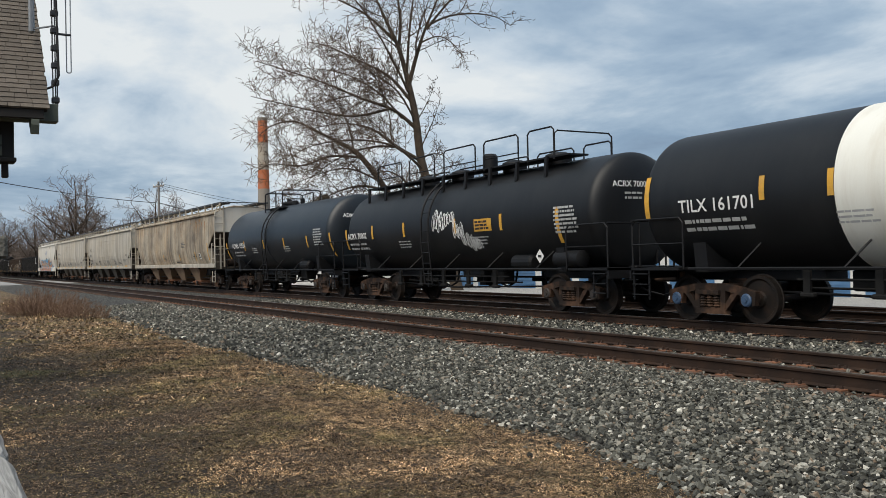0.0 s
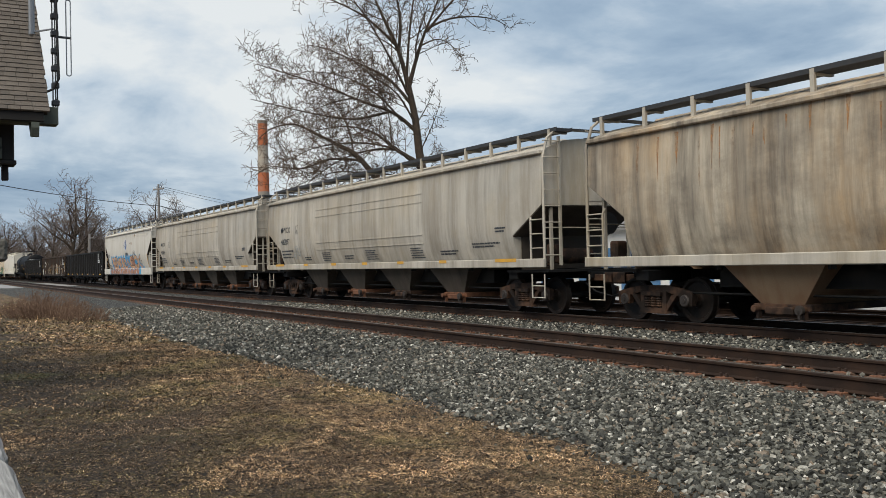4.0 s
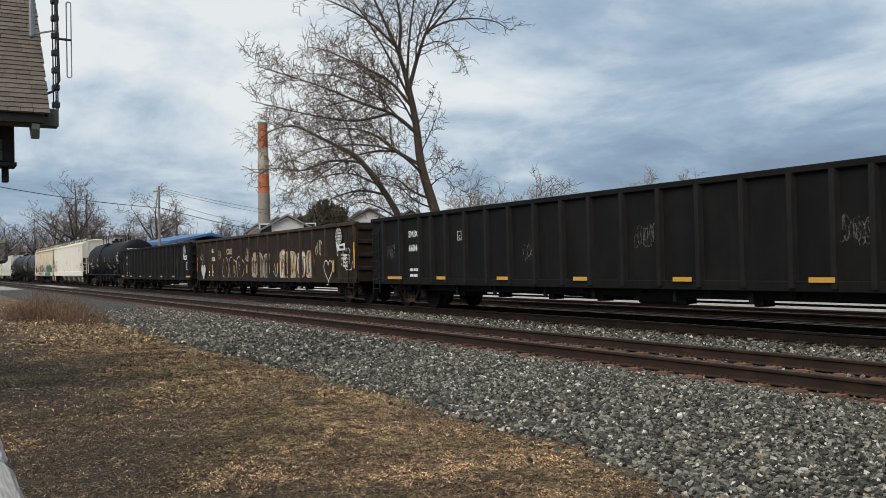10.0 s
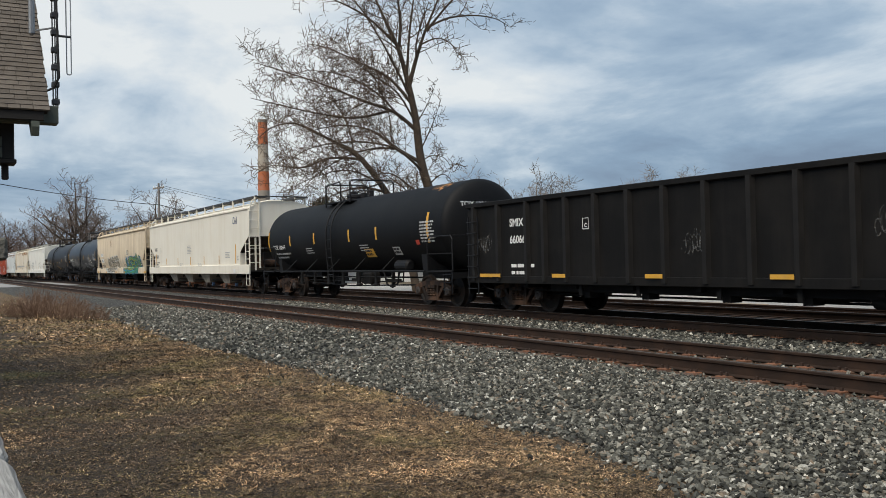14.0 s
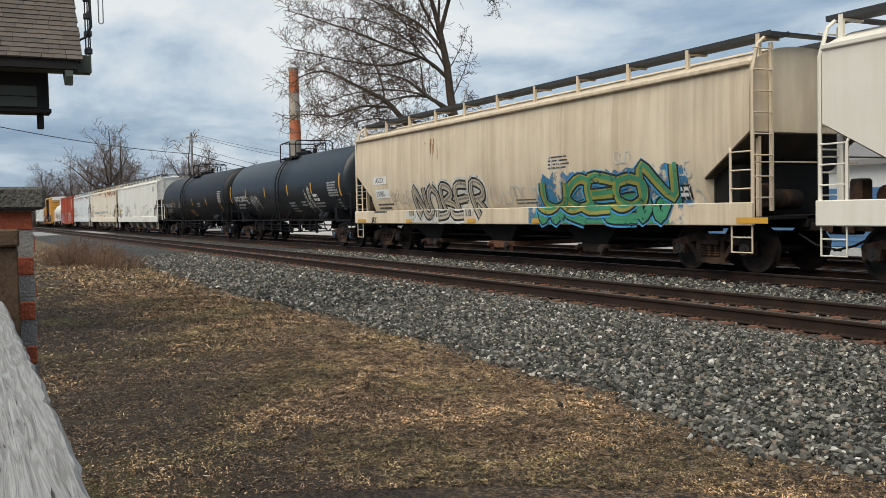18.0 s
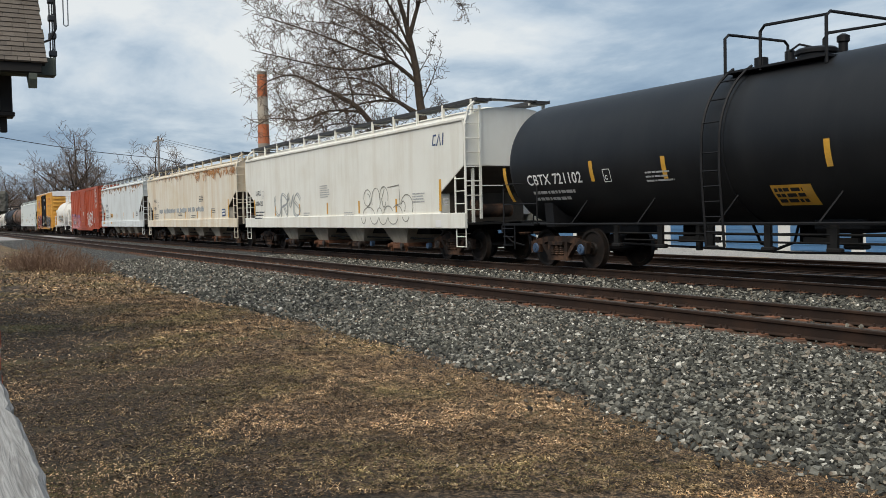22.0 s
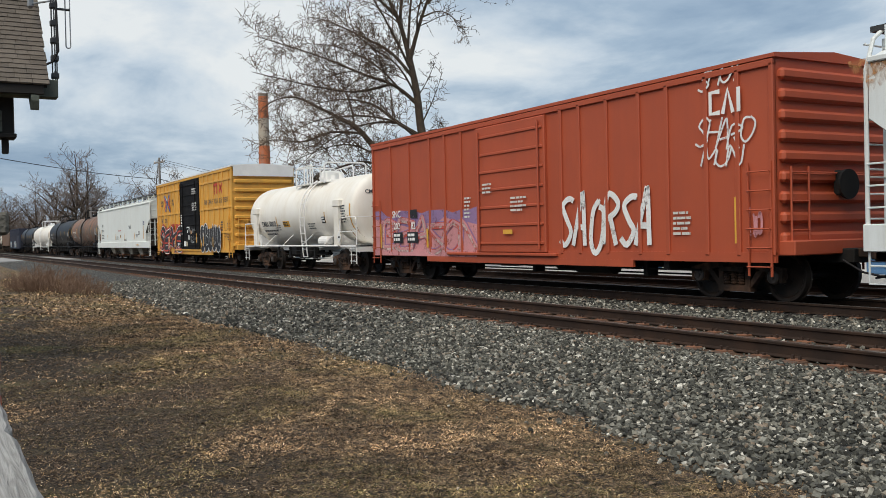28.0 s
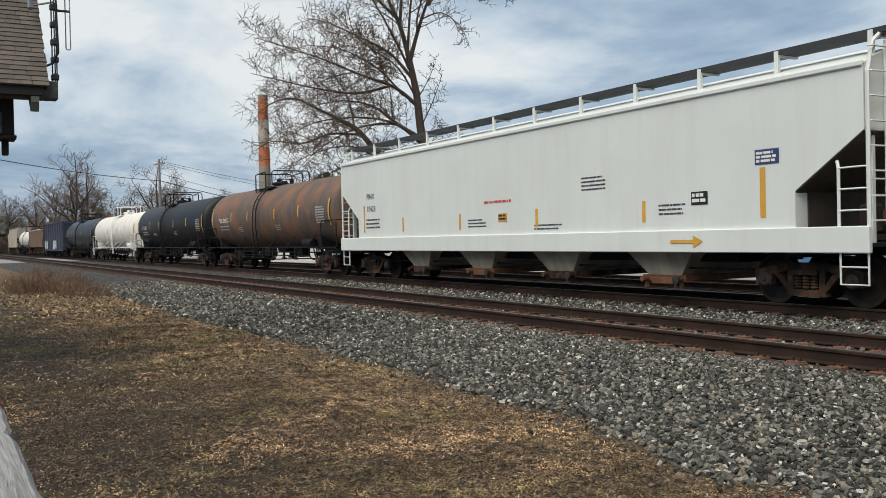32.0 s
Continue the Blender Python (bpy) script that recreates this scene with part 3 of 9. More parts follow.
# ---- crushed stone ----
def island_ramp(name, stops, rough=0.9, pos_mix=None, bump=0.3, mottle=0.0):
    """Each loose piece takes its own tone from the ramp."""
    m = bpy.data.materials.new(name)
    m.use_nodes = True
    nt = m.node_tree
    N, L = nt.nodes.new, nt.links.new
    b = nt.nodes["Principled BSDF"]
    b.inputs["Roughness"].default_value = rough
    g = N("ShaderNodeNewGeometry")
    r = N("ShaderNodeValToRGB")
    e = r.color_ramp.elements
    e[0].position, e[0].color = stops[0][0], (*stops[0][1], 1)
    e[1].position, e[1].color = stops[-1][0], (*stops[-1][1], 1)
    for p, c in stops[1:-1]:
        e.new(p).color = (*c, 1)
    L(g.outputs["Random Per Island"], r.inputs[0])
    n = N("ShaderNodeTexNoise"); n.inputs["Scale"].default_value, n.inputs["Detail"].default_value = 45, 4
    L(g.outputs["Position"], n.inputs["Vector"])
    hsv = N("ShaderNodeHueSaturation")
    mr = N("ShaderNodeMapRange")
    mr.inputs["From Min"].default_value, mr.inputs["From Max"].default_value, mr.inputs["To Min"].default_value, mr.inputs["To Max"].default_value = 0.3, 0.7, 0.7, 1.3
    L(n.outputs[0], mr.inputs["Value"])
    value = mr.outputs[0]
    # matted and bare tufts, each a hand's width or an arm's length across
    for s, share in ((8.0, 1.0), (1.4, 0.7)) if mottle else ():
        n3 = N("ShaderNodeTexNoise"); n3.inputs["Scale"].default_value, n3.inputs["Detail"].default_value = s, 4
        L(g.outputs["Position"], n3.inputs["Vector"])
        m3 = N("ShaderNodeMapRange")
        m3.inputs["From Min"].default_value, m3.inputs["From Max"].default_value = 0.34, 0.66
        m3.inputs["To Min"].default_value, m3.inputs["To Max"].default_value = 1 - mottle * share, 1 + mottle * share
        L(n3.outputs[0], m3.inputs["Value"])
        mu = N("ShaderNodeMath"); mu.operation = "MULTIPLY"
        L(value, mu.inputs[0]); L(m3.outputs[0], mu.inputs[1])
        value = mu.outputs[0]
    L(value, hsv.inputs["Value"])
    last = r.outputs[0]
    if pos_mix:
        colour, scale, lo, hi = pos_mix
        n2 = N("ShaderNodeTexNoise"); n2.inputs["Scale"].default_value, n2.inputs["Detail"].default_value = scale, 5
        L(g.outputs["Position"], n2.inputs["Vector"])
        m2 = N("ShaderNodeMapRange"); m2.inputs["From Min"].default_value, m2.inputs["From Max"].default_value = lo, hi
        m2.inputs["To Max"].default_value = 0.45
        L(n2.outputs[0], m2.inputs["Value"])
        mx = N("ShaderNodeMix"); mx.data_type = "RGBA"; mx.inputs["B"].default_value = (*colour, 1)
        L(last, mx.inputs["A"]); L(m2.outputs[0], mx.inputs["Factor"])
        last = mx.outputs["Result"]
    L(last, hsv.inputs["Color"]); L(hsv.outputs[0], b.inputs["Base Color"])
    if bump:
        bp = N("ShaderNodeBump"); bp.inputs["Strength"].default_value, bp.inputs["Distance"].default_value = bump, 0.01
        L(n.outputs[0], bp.inputs["Height"]); L(bp.outputs[0], b.inputs["Normal"])
    return m


M["stone"] = island_ramp("crushed_stone", [(0.0, (0.018, 0.0175, 0.014)), (0.3, (0.055, 0.054, 0.044)), (0.62, (0.118, 0.115, 0.095)), (0.84, (0.24, 0.23, 0.19)), (0.90, (0.21, 0.15, 0.10)), (0.94, (0.32, 0.305, 0.255)), (1.0, (0.64, 0.61, 0.53))])
# stones beneath the train: oil plus its shadow, painted in
M["oil_shade_stone"] = island_ramp("oil_and_shade_stone", [(0.0, (0.008, 0.0075, 0.007)), (0.6, (0.022, 0.020, 0.018)), (1.0, (0.07, 0.062, 0.054))])


def from_arrays(name, verts, quads, material):
    me = bpy.data.meshes.new(name)
    me.vertices.add(len(verts)); me.vertices.foreach_set("co", verts.ravel().astype(np.float32))
    me.loops.add(quads.size); me.loops.foreach_set("vertex_index", quads.ravel().astype(np.int32))
    k = quads.shape[1]
    me.polygons.add(len(quads)); me.polygons.foreach_set("loop_start", np.arange(0, quads.size, k, dtype=np.int32))
    me.polygons.foreach_set("use_smooth", [False] * len(quads))
    me.update(calc_edges=True)
    me.materials.append(material)
    return new(name, me)


def scatter_stones(name, x0, x1, y0, y1, count, r0, r1, seed, keep=None, material="stone"):
    """Angular broken stones lying on the ballast."""
    rs = np.random.RandomState(seed)
    x, y = rs.uniform(x0, x1, count), rs.uniform(y0, y1, count)
    if keep is not None:
        ok = keep(x, y, rs)
        x, y = x[ok], y[ok]
    ok = x < -0.60 * y
    x, y = x[ok], y[ok]
    n = len(x)
    z = np.array([ground_z(a, b) for a, b in zip(x, y)]) + rs.uniform(-0.014, 0.026, n)
    cube = np.array([(a, b, c) for a in (-1, 1) for b in (-1, 1) for c in (-1, 1)], float)
    faces = np.array([(0, 1, 3, 2), (4, 6, 7, 5), (0, 4, 5, 1), (2, 3, 7, 6), (0, 2, 6, 4), (1, 5, 7, 3)])
    r = rs.uniform(r0, r1, n) * rs.choice([0.7, 1.0, 1.0, 1.25], n)
    v = cube[None] * (0.62 + 0.55 * rs.rand(n, 8, 3) - 0.18) * (r[:, None] * np.stack([rs.uniform(0.8, 1.4, n), rs.uniform(0.7, 1.1, n), rs.uniform(0.5, 0.8, n)], 1))[:, None, :]
    q = rs.normal(size=(n, 4)) * np.array([1.0, 0.45, 0.45, 1.6]); q /= np.linalg.norm(q, axis=1)[:, None]
    w, a, b, c = q.T
    R = np.stack([np.stack([1 - 2 * (b * b + c * c), 2 * (a * b - c * w), 2 * (a * c + b * w)], 1),
                  np.stack([2 * (a * b + c * w), 1 - 2 * (a * a + c * c), 2 * (b * c - a * w)], 1),
                  np.stack([2 * (a * c - b * w), 2 * (b * c + a * w), 1 - 2 * (a * a + b * b)], 1)], 1)
    v = np.einsum("nij,nkj->nki", R, v) + np.stack([x, y, z], 1)[:, None, :]
    f = faces[None] + (np.arange(n) * 8)[:, None, None]
    return tagged(from_arrays(name, v.reshape(-1, 3), f.reshape(-1, 4), M[material]), "loose crushed grey stone ballast between grass and rails", "ballast", kind="stuff")


def lawn_edge(x):
    """Where the grass ends and the stone begins."""
    return 4.93 + 0.16 * np.sin(x * 0.42 + 0.3) + 0.10 * np.sin(x * 1.9 + 1) + 0.07 * np.sin(x * 4.7) + np.clip((-20 - x) * 0.03, 0, 0.6) - 0.35 * np.clip((x + 6.5) / 2.5, 0, 1)


def lawn_side(x, y, rs):
    return rs.rand(len(x)) < np.clip((y - lawn_edge(x) + 0.10) / 0.45 + 0.05, 0.012, 1)


def between_ties(x, y, rs):
    return np.abs(((x + 130.0) / 0.53 + 0.5) % 1 - 0.5) > 0.19


scatter_stones("ballast", -14, -2.4, 4.1, 8.38, 52000, 0.014, 0.027, 1, lawn_side)
scatter_stones("ballast", -38, -14, 4.1, 8.38, 23000, 0.020, 0.034, 2, lawn_side)
scatter_stones("edge_stones", -27, -17, 4.9, 5.5, 46, 0.04, 0.085, 7)
scatter_stones("ballast", -36, -6.5, 10.5, 13.2, 13000, 0.020, 0.036, 3)
scatter_stones("ballast", -34, -5, 8.38, 10.5, 5200, 0.013, 0.026, 4, between_ties)
scatter_stones("ballast", -34, -8.5, 13.2, 16.2, 4000, 0.02, 0.036, 5, between_ties, "oil_shade_stone")
scatter_stones("ballast", -40, -14, 19.9, 21.2, 3500, 0.03, 0.05, 6)


# ---- winter lawn ----
M["straw"] = island_ramp("dead_grass", [(0.0, (0.020, 0.012, 0.006)), (0.24, (0.085, 0.051, 0.026)), (0.5, (0.29, 0.180, 0.088)), (0.8, (0.50, 0.325, 0.172)), (1.0, (0.70, 0.52, 0.32))], 0.85,
                         ((0.085, 0.095, 0.022), 0.6, 0.47, 0.60), 0, 0.78)
M["leaf"] = island_ramp("fallen_leaf", [(0.0, (0.018, 0.012, 0.008)), (0.5, (0.075, 0.047, 0.029)), (0.86, (0.21, 0.142, 0.088)), (0.985, (0.30, 0.21, 0.13)), (1.0, (0.62, 0.54, 0.44))], 0.8, None, 0)


def scatter_blades(name, x0, x1, y0, y1, count, l0, l1, w, seed, up, material="straw", label="matted dry grass blades on the lawn", category="grass", far=0.12, thin=0.20):
    rs = np.random.RandomState(seed)
    x, y = rs.uniform(x0, x1, count), rs.uniform(y0, y1, count)
    edge = lawn_edge(x) + far
    bare = np.clip((3.0 - y) / 1.6, 0, 1) * 0.85 + np.clip(1.3 - np.hypot((x + 11.5) / 4.5, (y - 1.2) / 1.3), 0, 1) * 0.6 + 0.45 * np.sin(x * 0.55 + 1.2) * np.sin(y * 0.9 + x * 0.2) + 0.35 * np.sin(x * 1.7 + y * 2.1)
    ok = (y < edge - rs.rand(count) * 0.5) & (rs.rand(count) < np.clip(1.1 - 1.0 * np.clip(bare, 0, 1), thin, 1))
    tuft = np.sin(x * 25 + 3 * np.sin(y * 13)) * np.sin(y * 27 + 2.5 * np.sin(x * 15)) + 0.5 * np.sin(x * 11 + 2 * np.sin(y * 7)) * np.sin(y * 13)
    ok &= ((tuft > -0.05) | (rs.rand(count) < 0.2)) & (np.hypot(x, y) > 5.0)
    x, y = x[ok], y[ok]
    n = len(x)
    z = np.array([ground_z(a, b) for a, b in zip(x, y)]) + rs.uniform(-0.004, 0.006, n)
    ang, ln = rs.uniform(0, 2 * np.pi, n), rs.uniform(l0, l1, n)
    lift = np.abs(rs.normal(0, up, n))
    d = np.stack([np.cos(ang), np.sin(ang), lift], 1)
    s = np.stack([-np.sin(ang), np.cos(ang), rs.uniform(-0.6, 0.6, n)], 1) * (w * rs.uniform(0.6, 1.3, n))[:, None]
    p = np.stack([x, y, z], 1)
    mid = p + d * (ln * 0.55)[:, None]
    end = p + d * ln[:, None] * np.array([1, 1, 0.8]) + np.stack([rs.normal(0, 0.2, n) * ln, rs.normal(0, 0.2, n) * ln, -0.12 * ln], 1)
    v = np.stack([p, mid + s, end, mid - s], 1)
    f = np.array([(0, 1, 2, 3)])[None] + (np.arange(n) * 4)[:, None, None]
    return tagged(from_arrays(name, v.reshape(-1, 3), f.reshape(-1, 4), M[material]), label, category, kind="stuff")


scatter_blades("grass", -10, -3.0, -0.3, 5.4, 520000, 0.012, 0.032, 0.0030, 11, 0.5)
scatter_blades("grass", -20, -10, -1.0, 5.6, 230000, 0.022, 0.055, 0.0060, 12, 0.5)
scatter_blades("grass", -45, -20, -3.0, 6.2, 60000, 0.06, 0.13, 0.014, 13, 0.5)
scatter_blades("leaf_litter", -22, -3.0, -0.6, 4.9, 60000, 0.014, 0.036, 0.007, 14, 0.35, "leaf", "small curled brown leaves lying in the grass", "leaves", thin=0.8)
scatter_blades("leaf_litter", -11, -3.6, -0.3, 3.4, 150000, 0.012, 0.030, 0.0042, 16, 0.45, "leaf", "small curled brown leaves lying in the grass", "leaves", thin=0.8)
scatter_blades("leaf_litter", -9, -3.0, -0.2, 4.9, 2500, 0.03, 0.06, 0.014, 15, 0.3, "leaf", "small curled brown leaves lying in the grass", "leaves")


# ---- the depot's overhanging roof, fence rail and brick pier ----
M["shingle"] = surf("asphalt_shingle", (0.15, 0.125, 0.10), 0.95, 0, 0.3, 6, (0.07, 0.06, 0.05), 0.4, 0, 0.6, 120, each=0.2)
M["green_trim"] = surf("grey_green_trim", (0.12, 0.135, 0.105), 0.7, 0, 0.18, 5, (0.06, 0.06, 0.05), 0.3)
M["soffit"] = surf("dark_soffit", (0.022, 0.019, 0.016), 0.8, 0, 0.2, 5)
M["grey_wood"] = None
M["brick"] = surf("red_brick", (0.47, 0.115, 0.05), 0.85, 0, 0.22, 9, (0.14, 0.06, 0.045), 0.4, 0, 0.5, 120, each=0.25)
M["mortar"] = surf("mortar", (0.40, 0.37, 0.33), 0.95, 0, 0.2, 10, (0.25, 0.22, 0.19), 0.3, 0, 0.6, 120)
M["concrete"] = surf("mossy_concrete", (0.16, 0.15, 0.125), 0.95, 0, 0.3, 12, (0.06, 0.058, 0.045), 0.7, 0, 0.7, 90)
M["galv"] = surf("galvanised_steel", (0.30, 0.31, 0.32), 0.45, 0.6, 0.15, 6)
M["dark_steel"] = surf("dark_mast_steel", (0.05, 0.053, 0.058), 0.5, 0.4, 0.2, 6)


def wood_material(name, light, dark, scale=1.0):
    """Weathered board: wavy long grain along x, short dark checks, a sun-bleached skin."""
    m = bpy.data.materials.new(name)
    m.use_nodes = True
    nt = m.node_tree
    N, L = nt.nodes.new, nt.links.new
    b = nt.nodes["Principled BSDF"]
    b.inputs["Roughness"].default_value = 0.95
    b.inputs["Specular IOR Level"].default_value = 0.2
    tc = N("ShaderNodeTexCoord")

    def grain(sx, sy, detail, rough, wave):
        mp = N("ShaderNodeMapping"); mp.inputs["Scale"].default_value = (sx * scale, sy * scale, sy * scale)
        L(tc.outputs["Object"], mp.inputs["Vector"])
        n = N("ShaderNodeTexNoise")
        n.inputs["Scale"].default_value, n.inputs["Detail"].default_value, n.inputs["Roughness"].default_value, n.inputs["Distortion"].default_value = 1.0, detail, rough, wave
        L(mp.outputs[0], n.inputs["Vector"])
        return n.outputs[0]

    rings, checks = grain(5.0, 105, 5, 0.62, 1.8), grain(16, 170, 2, 0.5, 0.4)
    r = N("ShaderNodeValToRGB")
    e = r.color_ramp.elements
    mid = tuple(0.5 * a + 0.5 * c for a, c in zip(light, dark))
    e[0].position, e[0].color = 0.38, (*mid, 1)
    e[1].position, e[1].color = 0.62, (*light, 1)
    L(rings, r.inputs[0])
    k = N("ShaderNodeMapRange")
    k.inputs["From Min"].default_value, k.inputs["From Max"].default_value, k.inputs["To Min"].default_value, k.inputs["To Max"].default_value = 0.25, 0.32, 0.9, 0.0
    L(checks, k.inputs["Value"])
    mx = N("ShaderNodeMix"); mx.data_type = "RGBA"; mx.inputs["B"].default_value = (*dark, 1)
    L(r.outputs[0], mx.inputs["A"]); L(k.outputs[0], mx.inputs["Factor"]); L(mx.outputs["Result"], b.inputs["Base Color"])
    deep = N("ShaderNodeMath"); deep.operation = "SUBTRACT"
    L(rings, deep.inputs[0]); L(k.outputs[0], deep.inputs[1])
    bp = N("ShaderNodeBump"); bp.inputs["Strength"].default_value, bp.inputs["Distance"].default_value = 0.9, 0.004
    L(deep.outputs[0], bp.inputs["Height"]); L(bp.outputs[0], b.inputs["Normal"])
    return m


M["grey_wood"] = wood_material("weathered_grey_wood", (0.37, 0.36, 0.34), (0.05, 0.042, 0.036))
M["brown_wood"] = wood_material("brown_board", (0.15, 0.098, 0.062), (0.03, 0.018, 0.011), 0.5)

# top rail of the fence that the camera rests over
rail_g = Geo()
nseg = 90
rs = random.Random(3)
ring = []
for i in range(nseg + 1):
    x = -2.86 + 3.3 * i / nseg
    wob = rs.uniform(-0.0012, 0.001) + 0.0015 * math.sin(i * 0.21) - (rs.uniform(0.002, 0.006) if rs.random() < 0.12 else 0)
    ring.append([(x, -0.055, 1.072), (x, 0.086 + wob, 1.072), (x, 0.090 + wob, 1.078), (x, 0.090 + wob, 1.104), (x, 0.084 + wob, 1.110), (x, -0.049, 1.110), (x, -0.055, 1.104)])
flat = [p for r in ring for p in r]
rail_g.add(flat, [(i * 7 + j, i * 7 + (j + 1) % 7, (i + 1) * 7 + (j + 1) % 7, (i + 1) * 7 + j) for i in range(nseg) for j in range(7)] + [tuple(range(7)), tuple(range(nseg * 7 + 6, nseg * 7 - 1, -1))])
fence = thing("fence", "weathered grey wooden fence with a flat top rail", "fence")
part("top_rail", rail_g, "grey_wood", fence, "splintered grey top rail")
part("lower_rail", Geo().box(-2.86, 0.44, 0.0, 0.045, 0.15, 0.25, 0.004), "grey_wood", fence)
for k in range(22):
    x = -2.72 + k * 0.145
    part("baluster", once("baluster", lambda: Geo().box(-0.02, 0.02, 0.0, 0.04, -0.20, 1.072, 0.003).mesh("baluster", M["grey_wood"])), None, fence, at=(x, 0.0, 0))
part("end_post", Geo().box(0.34, 0.44, -0.06, 0.04, -0.35, 1.071, 0.006), "grey_wood", fence)
part("panel_rail", Geo().box(-2.94, -2.885, -1.2, 0.138, 1.262, 1.314, 0.006), "brown_wood", fence, "brown panel rail")
for k in range(9):
    y = 0.070 - k * 0.145
    part("panel_board", once("panel_board", lambda: Geo().box(-2.935, -2.905, 0.0, 0.138, -0.3, 1.262, 0.004).mesh("panel_board", M["brown_wood"])), None, fence, "brown vertical board", at=(0, y - 0.075, 0))

pier = thing("brick_pier", "red brick pier with a mossy concrete cap", "pillar")
part("core", Geo().box(-3.392, -3.008, -0.20, 0.182, -0.4, 1.368), "mortar", pier, "recessed mortar joints")
part("cap", Geo().box(-3.43, -2.97, -0.24, 0.217, 1.37, 1.438, 0.008), "concrete", pier, "rough concrete cap stone")
BR = Geo().box(-0.0925, 0.0925, -0.045, 0.045, -0.0285, 0.0285, 0.004).mesh("brick", M["brick"])
BRH = Geo().box(-0.045, 0.045, -0.0925, 0.0925, -0.0285, 0.0285, 0.004).mesh("brick", M["brick"])
for c in range(26):
    z = 1.336 - c * 0.068
    o = (c % 2) * 0.0985
    for k in range(2):
        for s in (0, 1):
            ob = new("brick", BR if c % 2 else BRH); ob.parent = pier
            if c % 2:
                ob.matrix_basis = pose(-3.2 + (k - 0.5) * 0.197, 0.140 if s else -0.158, z, rs.uniform(-0.4, 0.4), 0, rs.uniform(-0.6, 0.6))
            else:
                ob.matrix_basis = pose(-3.05 if s else -3.35, -0.009 + (k - 0.5) * 0.197, z, 0, rs.uniform(-0.4, 0.4), rs.uniform(-0.6, 0.6))
    for k in range(2):
        ob = new("brick", BRH if c % 2 else BR); ob.parent = pier
        ob.matrix_basis = pose(-3.05 if k else -3.35, -0.009, z) if c % 2 else pose(-3.2, 0.140 if k else -0.158, z)

# depot roof: steep shingled slope that faces the fence, open timber overhang beneath
depot = thing("depot", "old depot with a steep brown shingled roof and green trim", "building")
SL = math.atan2(1.69, 1.4)
UP = Vector((-math.cos(SL), 0, math.sin(SL)))
OUT = Vector((math.sin(SL), 0, math.cos(SL)))
E0 = Vector((-12.0, 0, 3.285))
deck = Geo()
a, b = E0 + UP * 0.0, E0 + UP * 3.6
for p, q in (((a, b), 0),):
    v = []
    for y in (-7.0, 1.34):
        for c in (a, b):
            for t in (0.0, -0.06):
                v.append(c + OUT * t + Vector((0, y, 0)))
    deck.add(v, [(0, 2, 6, 4), (1, 5, 7, 3), (0, 1, 3, 2), (4, 6, 7, 5), (0, 4, 5, 1), (2, 3, 7, 6)])
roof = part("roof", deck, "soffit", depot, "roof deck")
SH = {}
for w in (0.14, 0.19, 0.24):
    g = Geo()
    v = [(0.0, 0, 0.004), (0.0, w - 0.008, 0.004), (0.0, w - 0.006, 0.030), (0.0, 0, 0.030), (0.19, 0, 0.002), (0.19, w - 0.008, 0.002), (0.19, w - 0.008, 0.006), (0.19, 0, 0.006)]
    g.add(v, [(0, 1, 2, 3), (3, 2, 6, 7), (4, 7, 6, 5), (0, 4, 5, 1), (1, 5, 6, 2), (0, 3, 7, 4)])
    SH[w] = g.mesh("shingle", M["shingle"])
rest = Geo()
count = 0
for c in range(37):
    y = 1.365 + rs.uniform(-0.012, 0.012)
    base = E0 + UP * (0.088 * c - 0.03 + rs.uniform(-0.005, 0.005)) + OUT * 0.004
    while y > -1.6:
        w = rs.choice((0.14, 0.19, 0.24))
        y -= w
        rot = Matrix((( UP.x, 0, OUT.x, base.x), (0, 1, 0, y), (UP.z, 0, OUT.z, base.z + rs.uniform(0, 0.003)), (0, 0, 0, 1)))
        if y > 0.2 and count < 290:
            ob = new("shingle", SH[w]); ob.parent = roof; ob.matrix_basis = rot; count += 1
        else:
            rest.add([rot @ p.co for p in SH[w].vertices], [tuple(q.vertices) for q in SH[w].polygons])
tagged(part("far_shingles", rest, "shingle", roof), kind="stuff")
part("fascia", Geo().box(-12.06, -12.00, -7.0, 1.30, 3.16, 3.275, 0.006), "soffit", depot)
part("plate_beam", Geo().box(-12.42, -12.22, -7.0, 1.49, 3.16, 3.385, 0.01), "green_trim", depot, "grey-green beam end")
for y in (1.20, 0.30, -0.6, -1.5, -2.4):
    part("rafter_tail", Geo().prism([(-11.99, 3.15), (-11.99, 3.08), (-12.04, 2.98), (-12.11, 2.98), (-12.30, 3.15)], y - 0.045, y + 0.045), "green_trim", depot)
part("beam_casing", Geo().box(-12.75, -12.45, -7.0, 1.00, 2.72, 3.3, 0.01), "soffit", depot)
for k in range(2):
    part("siding_board", Geo().box(-12.45, -12.43, -7.0, 0.86, 2.74 + k * 0.135, 2.865 + k * 0.135, 0.004), "green_trim", depot)
part("bottom_trim", Geo().box(-12.78, -12.41, -7.0, 1.02, 2.67, 2.72, 0.006), "soffit", depot)
part("pendant", Geo().box(-12.64, -12.56, 0.86, 0.94, 2.48, 2.67, 0.012), "soffit", depot)
for y in (-1.4, -4.2):
    part("porch_post", Geo().box(-12.7, -12.5, y - 0.1, y + 0.1, -0.4, 2.60, 0.015), "green_trim", depot)
part("wall", Geo().box(-18.5, -13.4, -7.0, -3.2, -0.4, 3.4), "green_trim", depot)

